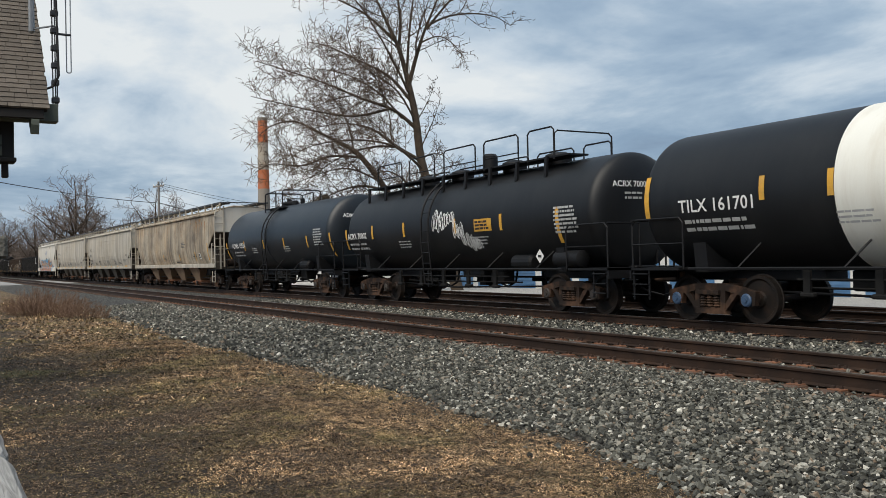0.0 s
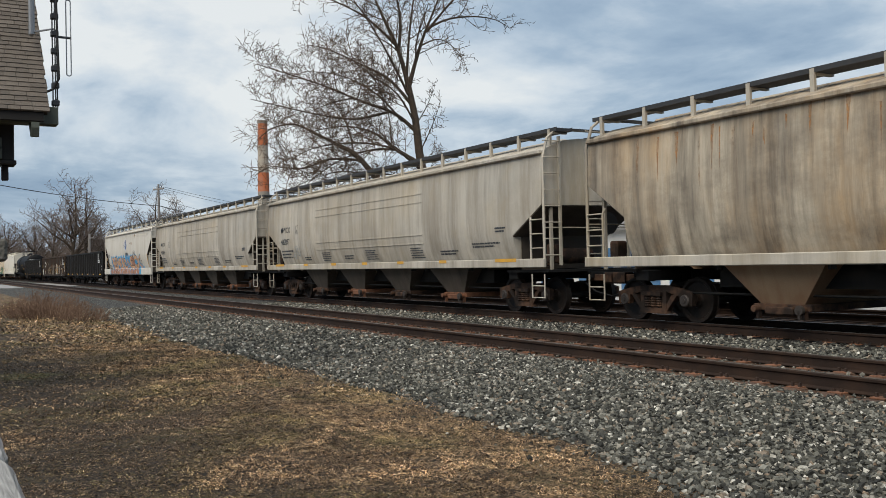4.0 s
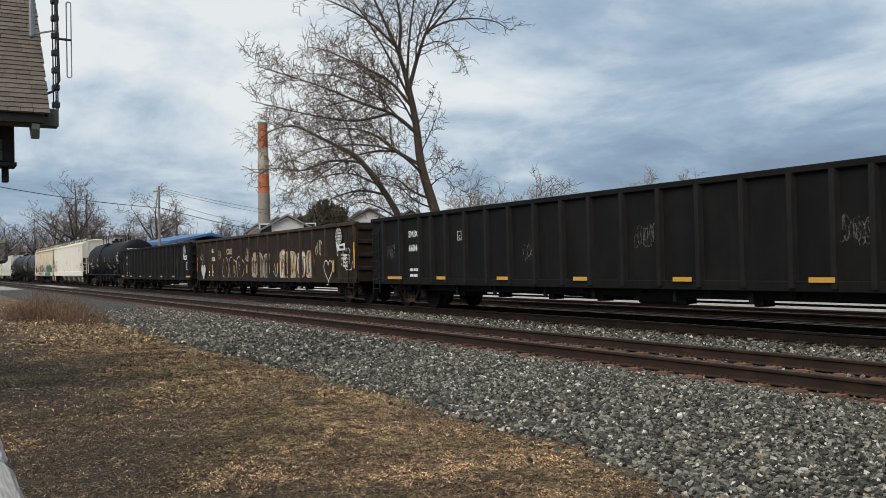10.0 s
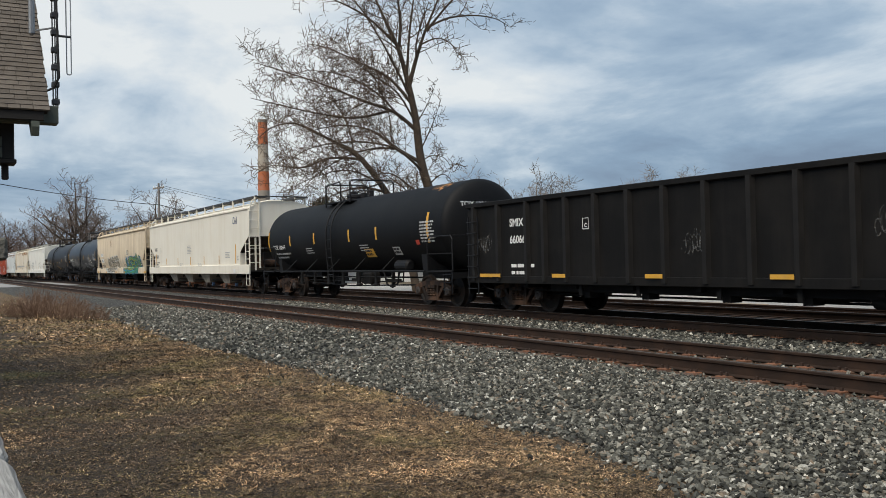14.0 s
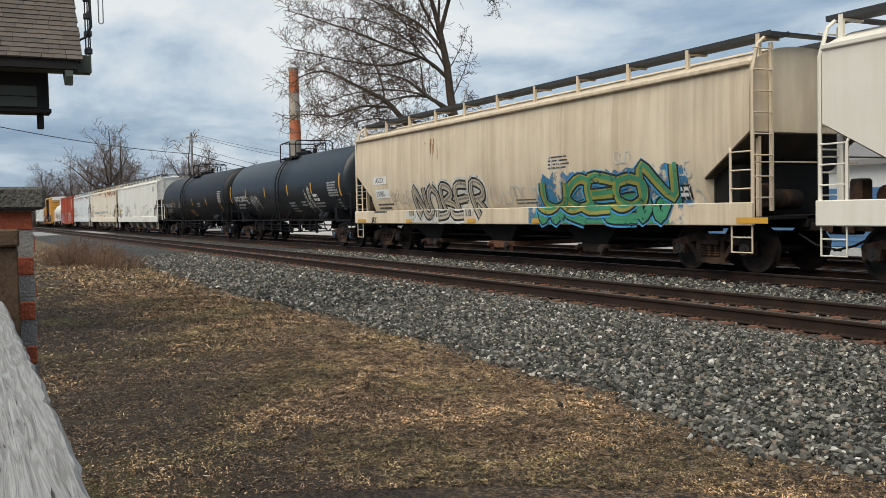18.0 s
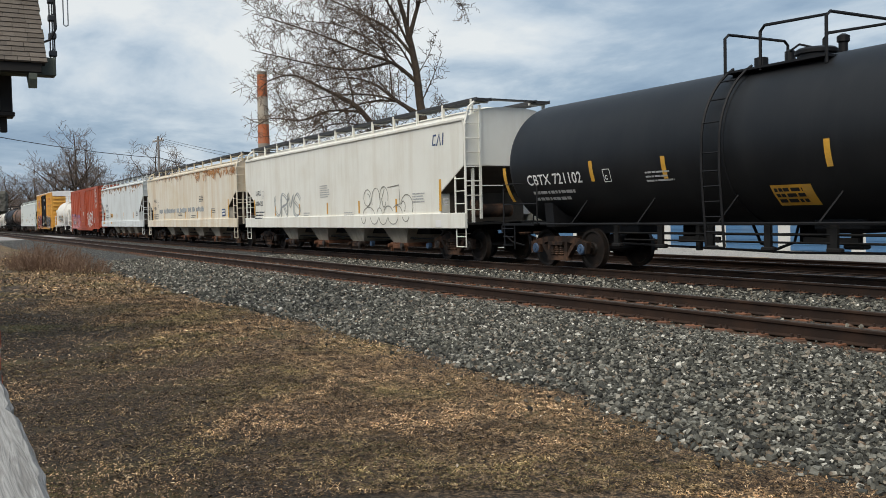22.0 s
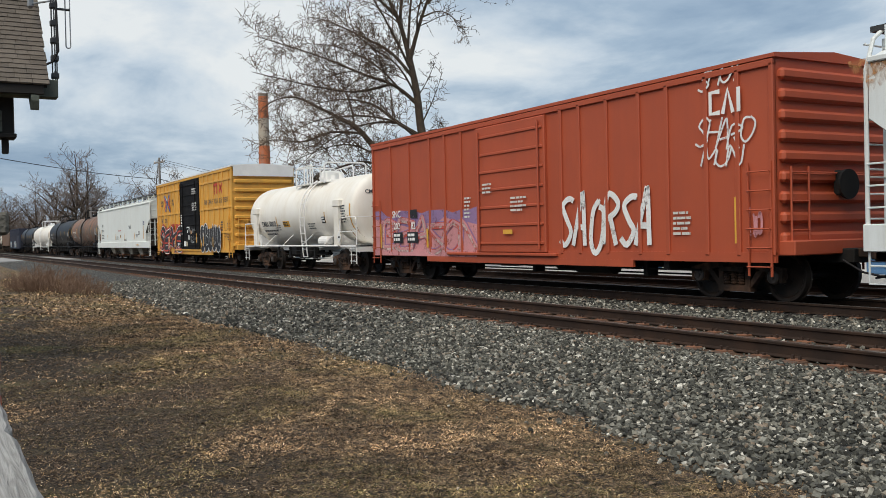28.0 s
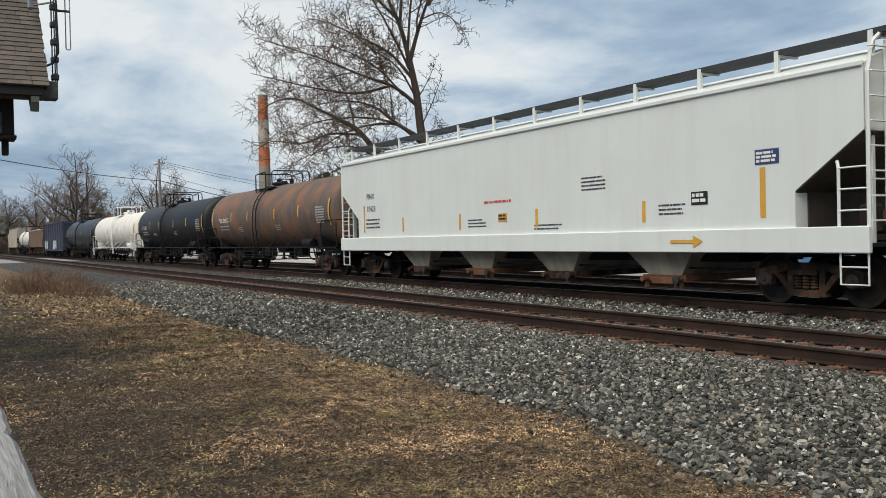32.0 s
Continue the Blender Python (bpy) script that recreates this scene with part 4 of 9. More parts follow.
# lattice radio mast behind the roof
mast = thing("radio_mast", "slender lattice radio mast with folded dipole antennas", "antenna")
MX, MY = -12.36, 1.475
MR = 0.030
for k in (0.0, 2.094, 4.189):
    part("mast_leg", Geo().tube([(MX + MR * math.cos(k), MY + MR * math.sin(k), 3.38), (MX + MR * math.cos(k), MY + MR * math.sin(k), 7.2)], 0.009, 6), "dark_steel", mast)
for i in range(17):
    z = 3.42 + i * 0.22
    pts = [(MX + MR * math.cos(k), MY + MR * math.sin(k), z + (0.11 if n % 2 else 0)) for n, k in enumerate((0.0, 2.094, 4.189, 6.283))]
    part("brace", Geo().tube(pts, 0.005, 4), "dark_steel", mast)
    part("clamp", Geo().box(MX - 0.045, MX + 0.045, MY - 0.045, MY + 0.045, z, z + 0.07, 0.008), "dark_steel", mast)
for z in (4.30, 6.2):
    part("arm", Geo().tube([(MX, MY, z), (MX, MY + 0.19, z)], 0.017, 6), "dark_steel", mast)
    loop = [(MX, MY + 0.165 + 0.027 * math.cos(t), z + (0.46 if math.sin(t) >= 0 else -0.46) + 0.025 * math.sin(t)) for t in [math.pi * (k + 0.5) / 8 for k in range(16)]]
    part("dipole", Geo().tube(loop, 0.008, 5, True), "galv", mast, "bright folded dipole loop")
part("cable", Geo().tube([(MX + 0.09, MY, 5.5), (MX + 0.1, MY + 0.02, 4.2), (MX + 0.11, MY + 0.03, 3.75), (MX + 0.06, MY - 0.03, 3.62), (MX + 0.1, MY - 0.16, 3.55)], 0.015, 5), "black", mast)
part("panel_antenna", Geo().box(MX - 0.35, MX - 0.25, MY - 0.27, MY - 0.20, 4.35, 5.0, 0.02).tube([(MX - 0.3, MY - 0.24, 4.4), (MX, MY, 4.4)], 0.012), "galv", mast)

# ---- distance ----
M["chimney_grey"] = surf("chimney_concrete", (0.28, 0.25, 0.21), 0.9, 0, 0.25, 1.2, (0.16, 0.14, 0.12), 0.5)
M["chimney_orange"] = surf("faded_orange_band", (0.50, 0.15, 0.06), 0.85, 0, 0.2, 1.5, (0.30, 0.22, 0.17), 0.55)
M["chimney_pale"] = surf("faded_white_band", (0.42, 0.37, 0.30), 0.9, 0, 0.2, 1.5, (0.30, 0.17, 0.10), 0.4)
M["pole_wood"] = surf("pole_wood", (0.23, 0.21, 0.19), 0.85, 0, 0.2, 6)
M["wire"] = surf("black_wire", (0.02, 0.02, 0.022), 0.6, 0)


def polar(az, dist):
    return dist * math.sin(radians(az)), dist * math.cos(radians(az))


cx, cy = polar(-71.32, 200)
chimney = thing("chimney", "tall round factory chimney with faded orange and white bands", "chimney")
z1 = EYE_Z + 200 * math.tan(radians(8.93))
for nm, zt, zb, mat in (("rim", 0, 0.7, "chimney_grey"), ("painted_band", 0.7, 5.4, "chimney_orange"), ("painted_band", 5.4, 11.3, "chimney_pale"), ("painted_band", 11.3, 15.4, "chimney_orange"), ("shaft", 15.4, z1 + 1, "chimney_grey")):
    r = lambda d: 1.02 + 0.014 * d
    part(nm, Geo().lathe([(z1 - zt, r(zt) + (0.08 if nm == "rim" else 0)), (z1 - zb, r(zb) + (0.06 if nm == "rim" else 0))], 32, "z", (cx, cy, 0)), mat, chimney, smooth=True)

px_, py_ = polar(-77.55, 105)
pole = thing("utility_pole", "grey wooden utility pole with crossarm", "utility pole")
part("pole", Geo().tube([(px_, py_, -0.5), (px_, py_, 10.6)], [0.17, 0.11], 10), "pole_wood", pole)
part("crossarm", Geo().box(-1.2, 1.2, -0.06, 0.06, 10.0, 10.15, m=pose(px_, py_, 0, 0, 0, 15)), "pole_wood", pole)
for e in (-1.1, -0.5, 0.5, 1.1):
    part("insulator", Geo().lathe([(10.15, 0.05), (10.25, 0.07), (10.32, 0.03)], 8, "z", (px_ + e * 0.966, py_ + e * 0.26, 0)), "white", pole)


def span(p, q, sag, r):
    p, q = Vector(p), Vector(q)
    return Geo().tube([p.lerp(q, k / 24) - Vector((0, 0, sag * 4 * (k / 24) * (1 - k / 24))) for k in range(25)], r, 5)


def far_point(az, el, dist):
    x, y = polar(az, dist)
    return (x, y, EYE_Z + dist * math.tan(radians(el)))


for a, b, sag, r in ((far_point(-92, 6.1, 80), far_point(-77.5, 3.75, 104), 0.5, 0.035), (far_point(-77.5, 3.75, 104), far_point(-66, 1.6, 150), 0.8, 0.04), (far_point(-77.3, 4.9, 104), far_point(-64, 2.9, 150), 1.0, 0.02), (far_point(-77.7, 4.9, 104), far_point(-64, 2.6, 150), 1.1, 0.02),
                     (far_point(-77.5, 4.2, 104), far_point(-66, 1.9, 150), 1.0, 0.02)):
    tagged(new("overhead_wire", span(a, b, sag, r).mesh("overhead_wire", M["wire"])), "black overhead wire strung between poles", "wire", "overhead wires")


# ---- bare trees ----
M["bark"] = surf("grey_brown_bark", (0.070, 0.050, 0.033), 0.9, 0, 0.3, 8, (0.036, 0.027, 0.019), 0.5, 0, 0.6, 30)
M["twig"] = surf("brown_twig", (0.10, 0.068, 0.044), 0.85, 0, 0.3, 4)
M["pale_bark"] = surf("pale_bark", (0.22, 0.185, 0.15), 0.85, 0, 0.25, 6)
M["far_twig"] = surf("far_brush", (0.155, 0.12, 0.10), 0.9, 0, 0.25, 2)
M["thicket"] = surf("thicket_stems", (0.17, 0.13, 0.105), 0.9, 0, 0.25, 2)
M["needle"] = surf("evergreen_foliage", (0.035, 0.038, 0.022), 0.9, 0, 0.35, 3)


def bend(p, d, length, k, rnd, wander, lift):
    pts = [Vector(p)]
    d = Vector(d).normalized()
    for i in range(k):
        d = (d + Vector((rnd.gauss(0, wander), rnd.gauss(0, wander), rnd.gauss(0, wander) + lift))).normalized()
        pts.append(pts[-1] + d * (length / k))
    return pts


def grow(wood, twig, pts, r0, r1, level, rnd, gap, length, droop, n_min, shrink=0.62):
    """A limb with its side shoots, which leave it in a spiral, rise and then spread, down to twigs."""
    k = len(pts)
    rad = [r0 + (r1 - r0) * i / (k - 1) for i in range(k)]
    thick = r0 > 0.034
    (wood if thick else twig).tube(pts, rad, 8 if r0 > 0.12 else 5 if r0 > 0.06 else 4 if thick else 3, False, r0 > 0.06)
    if level <= 0:
        return
    seg = [(pts[i + 1] - pts[i]).length for i in range(k - 1)]
    total = sum(seg)
    s = total * (0.20 if level > 1 else 0.10)
    turn = rnd.uniform(0, 6.283)
    while s < total:
        q, i = s, 0
        while i < k - 2 and q > seg[i]:
            q -= seg[i]; i += 1
        p = pts[i].lerp(pts[i + 1], min(1.0, q / max(seg[i], 1e-6)))
        d = (pts[i + 1] - pts[i]).normalized()
        side = d.orthogonal().normalized()
        turn += 2.4 + rnd.uniform(-0.7, 0.7)
        side.rotate(Matrix.Rotation(turn, 3, d))
        out = (d * rnd.uniform(0.35, 1.1) + side + Vector((0, 0, 0.22 if level > 1 else 0.05))).normalized()
        ln = length * rnd.choice((0.4, 0.6, 0.8, 1.0, 1.25)) * rnd.uniform(0.8, 1.2) * (1.1 - 0.5 * s / total)
        rr = max(n_min, min(rad[i] * 0.6, 0.015 * ln + 0.003))
        grow(wood, twig, bend(p, out, ln, 4 if level > 1 else 2 if level == 1 and n_min > 0.0146 else 3, rnd, 0.15 if level > 1 else 0.14, droop), rr, max(n_min * 0.5, rr * 0.35), level - 1, rnd, gap * shrink, length * 0.55, droop, n_min, shrink)
        s += gap * rnd.uniform(0.6, 1.4)


def limb(points, place):
    """Smooth limb through a few places (metres to the right, metres up, metres back) round the tree's foot."""
    pts = [place(*p) for p in points]
    out = []
    for i in range(len(pts) - 1):
        p0, p1, p2, p3 = pts[max(0, i - 1)], pts[i], pts[i + 1], pts[min(len(pts) - 1, i + 2)]
        for k in range(4):
            t = k / 4
            out.append(0.5 * ((2 * p1) + (p2 - p0) * t + (2 * p0 - 5 * p1 + 4 * p2 - p3) * t * t + (3 * p1 - p0 - 3 * p2 + p3) * t ** 3))
    return out + [pts[-1]]


def big_tree():
    rnd = random.Random(21)
    fx, fy = polar(-60.0, 48.0)
    rt = Vector((0.5, 0.866, 0))
    bk = Vector((-0.866, 0.5, 0))
    place = lambda u, z, w=0.0: Vector((fx, fy, -0.45)) + rt * (u if u > -6 else -6 + (u + 6) * 0.88) + Vector((0, 0, z)) + bk * w
    tree = thing("tree", "large bare tree with a leaning trunk and wide spreading limbs", "tree")
    wood, twig = Geo(), Geo()
    trunk = limb([(0.55, 0.0), (0.05, 2.2), (-0.6, 4.7), (-1.24, 7.04), (-1.5, 9.4), (-1.9, 11.5)], place)
    part("trunk", Geo().tube(trunk, [0.34 - 0.19 * i / (len(trunk) - 1) for i in range(len(trunk))], 14), "bark", tree, "ridged grey-brown trunk", True)
    spec = [
        ([(-1.9, 11.5), (-2.3, 13.0), (-2.9, 14.4), (-3.5, 15.8), (-4.6, 18.5)], 0.14, 1.9),
        ([(-1.8, 11.1), (-1.4, 12.5), (-0.9, 13.95), (-0.16, 15.7), (0.6, 18)], 0.13, 1.9),
        ([(-0.75, 14.2, 0.0), (0.4, 14.75, 0.3), (1.75, 14.9, 0.5), (2.9, 14.75, 0.7), (3.7, 14.28, 0.8)], 0.07, 1.3),
        ([(-2.3, 13.0), (-2.2, 14.8, 0.5), (-2.4, 16.4, 0.8), (-2.2, 18, 0.9)], 0.10, 1.7),
        ([(-1.1, 13.3, 0), (-0.1, 13.4, -0.8), (0.85, 12.6, -1.2), (1.3, 11.6, -1.4)], 0.05, 1.0),
        ([(-1.35, 8.6), (-2.6, 9.7), (-4.35, 10.4), (-6.75, 11.4), (-10.4, 12.5)], 0.12, 1.7),
        ([(-2.9, 9.8), (-4.6, 9.3, -1), (-6.6, 9.5, -1.6), (-8.8, 9.9, -2.2), (-10.2, 10.2, -2.4)], 0.08, 1.5),
        ([(-1.5, 9.9), (-2.8, 11.6, 0.8), (-4.2, 12.5, 1.2), (-6.3, 13.6, 1.7), (-7.6, 13.9, 1.8)], 0.10, 1.6),
        ([(-2.5, 13.4), (-3.9, 14.6, -0.8), (-5.5, 15.4, -1.2), (-7.2, 15.9, -1.5)], 0.08, 1.6),
        ([(-1.25, 7.0), (-2.6, 7.9, 0.6), (-3.9, 8.9, 1.0), (-5.6, 9.3, 1.4), (-7.8, 9.0, 1.6)], 0.11, 1.6),
        ([(-0.75, 5.2), (-1.7, 5.6, -0.6), (-2.9, 6.4, -0.9), (-4.6, 6.0, -1.2)], 0.08, 1.4),
        ([(-1.3, 7.6), (-0.6, 8.9, -0.8), (-0.1, 10.2, -1.1)], 0.04, 0.8),
        ([(-1.5, 9.0), (-0.9, 10.2, 0.9), (-0.4, 11.4, 1.2)], 0.04, 0.8),
        ([(-1.1, 6.4), (-0.5, 7.2, 0.7), (-0.2, 8.2, 1.0)], 0.03, 0.7),
        ([(-1.7, 10.4), (-2.6, 12.2, -1), (-3.6, 14.0, -1.6), (-5.0, 16.0, -2.0)], 0.08, 1.6),
        ([(-1.9, 11.6), (-1.7, 13.6, -0.8), (-1.3, 16.2, -1.2), (-1.0, 18.0, -1.4)], 0.08, 1.6),
        ([(-0.8, 14.0), (0.6, 15.4, -0.8), (1.9, 16.2, -1.2), (3.0, 17.4, -1.4)], 0.07, 1.4),
        ([(-2.2, 9.3), (-3.6, 11.0, 1.4), (-5.6, 12.2, 2.0), (-8.2, 12.6, 2.4)], 0.07, 1.6),
        ([(-2.4, 7.8, 0.5), (-3.8, 8.0, 1.4), (-5.6, 7.6, 2.0), (-7.4, 6.6, 2.2), (-8.6, 5.6, 2.2)], 0.07, 1.5),
        ([(-1.1, 6.5), (-2.5, 7.6, -1.4), (-4.4, 7.9, -2.2), (-6.6, 7.6, -2.8), (-8.2, 6.8, -3.0)], 0.08, 1.5),
        ([(-0.6, 4.7), (-1.6, 5.2, 0.8), (-2.5, 6.0, 1.3), (-3.7, 6.9, 1.6)], 0.06, 1.2),
        ([(-0.9, 5.8), (-0.2, 6.3, -0.7), (0.3, 6.0, -1.0), (0.6, 5.2, -1.1)], 0.04, 0.9),
        ([(-0.4, 3.9), (-1.2, 4.1, -0.8), (-2.4, 4.9, -1.2), (-3.4, 4.4, -1.4)], 0.06, 1.3),
        ([(-1.24, 7.04), (-0.7, 7.5, 1.0), (0.0, 7.4, 1.6), (0.5, 6.6, 1.8)], 0.04, 0.9),
        ([(-1.4, 8.9), (-2.4, 10.6, -0.9), (-3.9, 11.6, -1.6), (-5.4, 13.0, -2.2)], 0.06, 1.5),
    ]
    for pts, r, ln in spec:
        high = pts[-1][1] > 14
        grow(wood, twig, limb(pts, place), r, r * 0.16, 3, rnd, 0.38 if high else 0.25, ln * (1.2 if high else 1.15), -0.012, 0.0145, 0.80 if high else 0.78)
    # second stem that leans away
    stem = limb([(-1.6, 0.0), (-2.0, 2.4), (-2.65, 4.67), (-4.39, 7.26), (-5.6, 8.1)], place)
    part("trunk", Geo().tube(stem, [0.24 - 0.13 * i / (len(stem) - 1) for i in range(len(stem))], 12), "bark", tree, "slender leaning stem", True)
    for pts, r, ln in (([(-5.6, 8.1), (-6.76, 8.66), (-8.2, 9.3, 0.4), (-9.6, 9.2, 0.7), (-10.6, 8.6, 0.8)], 0.10, 1.6), ([(-4.39, 7.26), (-6.0, 7.3, -0.5), (-7.6, 6.8, -0.9), (-9.4, 6.9, -1.1), (-10.4, 6.4, -1.2)], 0.08, 1.5),
                       ([(-3.2, 5.5), (-4.6, 5.8, 0.5), (-6.2, 5.4, 0.9), (-7.6, 4.6, 1.0)], 0.08, 1.5), ([(-4.8, 7.5), (-5.1, 9.0, 0.6), (-6.0, 10.8, 1.0)], 0.07, 1.4), ([(-2.5, 4.2), (-3.6, 4.9, 0.8), (-4.8, 5.2, 1.2), (-6.2, 4.4, 1.4)], 0.06, 1.4), ([(-3.5, 6.0), (-5.0, 6.6, -1.0), (-6.8, 6.2, -1.6), (-8.6, 5.4, -2.0)], 0.06, 1.4)):
        grow(wood, twig, limb(pts, place), r, r * 0.16, 3, rnd, 0.24, ln * 1.15, -0.025, 0.0145, 0.78)
    part("branchwork", wood, "bark", tree, "spreading bare limbs", True)
    part("crown", twig, "twig", tree, "dense fine bare twigs")


def bare_tree(x, y, height, seed, levels=3, spread=0.5, gap=0.55, nmin=0.012, bark="bark", twigs="twig", label="bare winter tree with thin upright branches", stems=5):
    rnd = random.Random(seed)
    tree = thing("tree", label, "tree", "bare trees")
    wood, twig = Geo(), Geo()
    trunk = bend((x, y, -0.5), (rnd.gauss(0, 0.05), rnd.gauss(0, 0.05), 1), height * 0.55, 7, rnd, 0.05, 0.03)
    r0 = height * 0.018 + 0.02
    part("trunk", Geo().tube(trunk, [r0 * (1 - 0.55 * i / 7) for i in range(8)], 8), bark, tree, "", True)
    for i in range(stems):
        k = rnd.uniform(2.2, 6.9)
        p = trunk[int(k)].lerp(trunk[min(7, int(k) + 1)], k % 1)
        a = rnd.uniform(0, 6.283)
        d = Vector((math.cos(a) * spread, math.sin(a) * spread, 0.75))
        grow(wood, twig, bend(p, d, height * rnd.uniform(0.32, 0.5), 6, rnd, 0.09, 0.05), r0 * 0.6, r0 * 0.12, levels - 1, rnd, gap * height / 10, height * 0.24, 0.03, nmin)
    grow(wood, twig, bend(trunk[-1], (0, 0, 1), height * 0.45, 6, rnd, 0.09, 0.03), r0 * 0.6, r0 * 0.12, levels - 1, rnd, gap * height / 10, height * 0.24, 0.03, nmin)
    if wood.v:
        part("branchwork", wood, bark, tree)
    part("crown", twig, twigs, tree)
    return tree


big_tree()
for i, (az, d, hh) in enumerate(((-54.2, 62, 7.6), (-58.6, 70, 8.2), (-47.3, 120, 12.6), (-44.9, 130, 12.4))):
    bare_tree(*polar(az, d), hh, 40 + i, 4, 0.75, 0.44, 0.014 if d < 100 else 0.022, "pale_bark", "pale_bark", "small pale bare tree behind the tracks", 10)
for i, (az, d, hh) in enumerate(((-82.7, 150, 15.6), (-81.6, 156, 15.0), (-77.9, 150, 13.6), (-76.7, 156, 12.6), (-73.9, 165, 10.6), (-72.6, 170, 9.8), (-84.4, 190, 12.0), (-85.8, 200, 12.0), (-80.2, 172, 11.0), (-83.6, 178, 13.0),
                                 (-69.4, 112, 7.0), (-68.3, 100, 8.6), (-67.2, 104, 8.2), (-79.2, 160, 10.5))):
    bare_tree(*polar(az, d), hh, 60 + i, 4, 0.85, 0.55, 0.029, "bark", "far_twig", "bare winter tree in the distant tree line", 9)


def brush(name, x, y, w, hgt, count, seed, material, label, category, r=0.012, group=""):
    """A thicket of thin rising stems with side shoots."""
    rnd = random.Random(seed)
    bush = thing(name, label, category, group)
    g = Geo()
    for i in range(count):
        a, q = rnd.uniform(0, 6.283), math.sqrt(rnd.random())
        px, py = x + math.cos(a) * q * w[0], y + math.sin(a) * q * w[1]
        ln = hgt * rnd.uniform(0.5, 1.0) * (1.1 - 0.5 * q)
        pts = bend((px, py, -0.3), (math.cos(a) * q * 0.55 + rnd.gauss(0, 0.15), math.sin(a) * q * 0.55 + rnd.gauss(0, 0.15), 1), ln, 3, rnd, 0.12, 0)
        g.tube(pts, [r, r * 0.8, r * 0.55, r * 0.3], 3, False, False)
        for k in range(3):
            p = pts[rnd.randint(1, 2)]
            g.tube(bend(p, (rnd.gauss(0, 0.7), rnd.gauss(0, 0.7), 0.8), ln * 0.3, 1, rnd, 0.15, 0), r * 0.5, 3, False, False)
    part("branchwork", g, material, bush)
    return bush


M["shrub"] = surf("straw_brown_shrub_twig", (0.17, 0.105, 0.068), 0.9, 0, 0.3, 4)
brush("shrub", -33.5, 3.5, (2.6, 1.15), 1.25, 420, 71, "shrub", "leafless brown shrub at the lawn's edge", "shrub", 0.010)
brush("shrub", -30.4, 4.3, (1.4, 0.7), 0.8, 160, 72, "shrub", "leafless brown shrub at the lawn's edge", "shrub", 0.009)
for i in range(14):
    az = -88.5 + i * 1.05
    d = 175 + (i * 37) % 40
    brush("thicket", *polar(az, d), (5.0, 5.0), 7.4 + (i * 7 % 5) * 0.7, 360, 80 + i, "thicket", "grey-brown leafless thicket along the skyline", "thicket", 0.09, "thickets")


def evergreen(x, y, w, hgt, seed):
    rnd = random.Random(seed)
    t = thing("evergreen_shrub", "dark rounded evergreen shrub", "shrub", "evergreen shrubs")
    part("trunk", Geo().tube([(x, y, -0.5), (x, y, hgt * 0.6)], 0.12, 6), "bark", t)
    g = Geo()
    for i in range(1500):
        a, b = rnd.uniform(0, 6.283), rnd.uniform(-0.4, 1.55)
        q = rnd.uniform(0.55, 1.0) * (1 + 0.12 * math.sin(3 * a + 2 * b))
        p = Vector((x + w * q * math.cos(a) * math.cos(b), y + w * q * math.sin(a) * math.cos(b), hgt * 0.45 + hgt * 0.55 * q * math.sin(b)))
        g.box(-0.16, 0.16, -0.10, 0.10, -0.02, 0.02, m=Matrix.Translation(p) @ pose(0, 0, 0, rnd.uniform(0, 360), rnd.uniform(0, 360), 0))
    part("foliage", g, "needle", t)


for az, d, w, hh, sd in ((-68.7, 80, 2.0, 5.7, 1), (-67.6, 78, 1.9, 6.7, 2), (-66.8, 80, 1.6, 6.3, 3)):
    evergreen(*polar(az, d), w, hh, sd)

# ---- houses and sheds behind the line ----
M["siding_white"] = surf("white_siding", (0.62, 0.61, 0.58), 0.7, 0, 0.08, 3)
M["roof_grey"] = surf("grey_roof", (0.20, 0.19, 0.18), 0.85, 0, 0.2, 3)
M["roof_brown"] = surf("brown_roof", (0.15, 0.11, 0.085), 0.85, 0, 0.2, 3)
M["door_blue"] = surf("blue_roller_door", (0.07, 0.17, 0.32), 0.5, 0.0, 0.1, 3, (0.2, 0.25, 0.3), 0.2)
M["blue_steel"] = surf("blue_sheet_steel", (0.07, 0.16, 0.33), 0.5, 0, 0.1, 2)
M["glass"] = surf("dark_window", (0.03, 0.035, 0.04), 0.12, 0, 0.1, 2, bump=0)
M["timber"] = surf("pale_timber", (0.34, 0.26, 0.17), 0.85, 0, 0.2, 5)
M["road"] = surf("pale_worn_asphalt", (0.30, 0.29, 0.275), 0.9, 0, 0.15, 2, (0.2, 0.19, 0.18), 0.4)


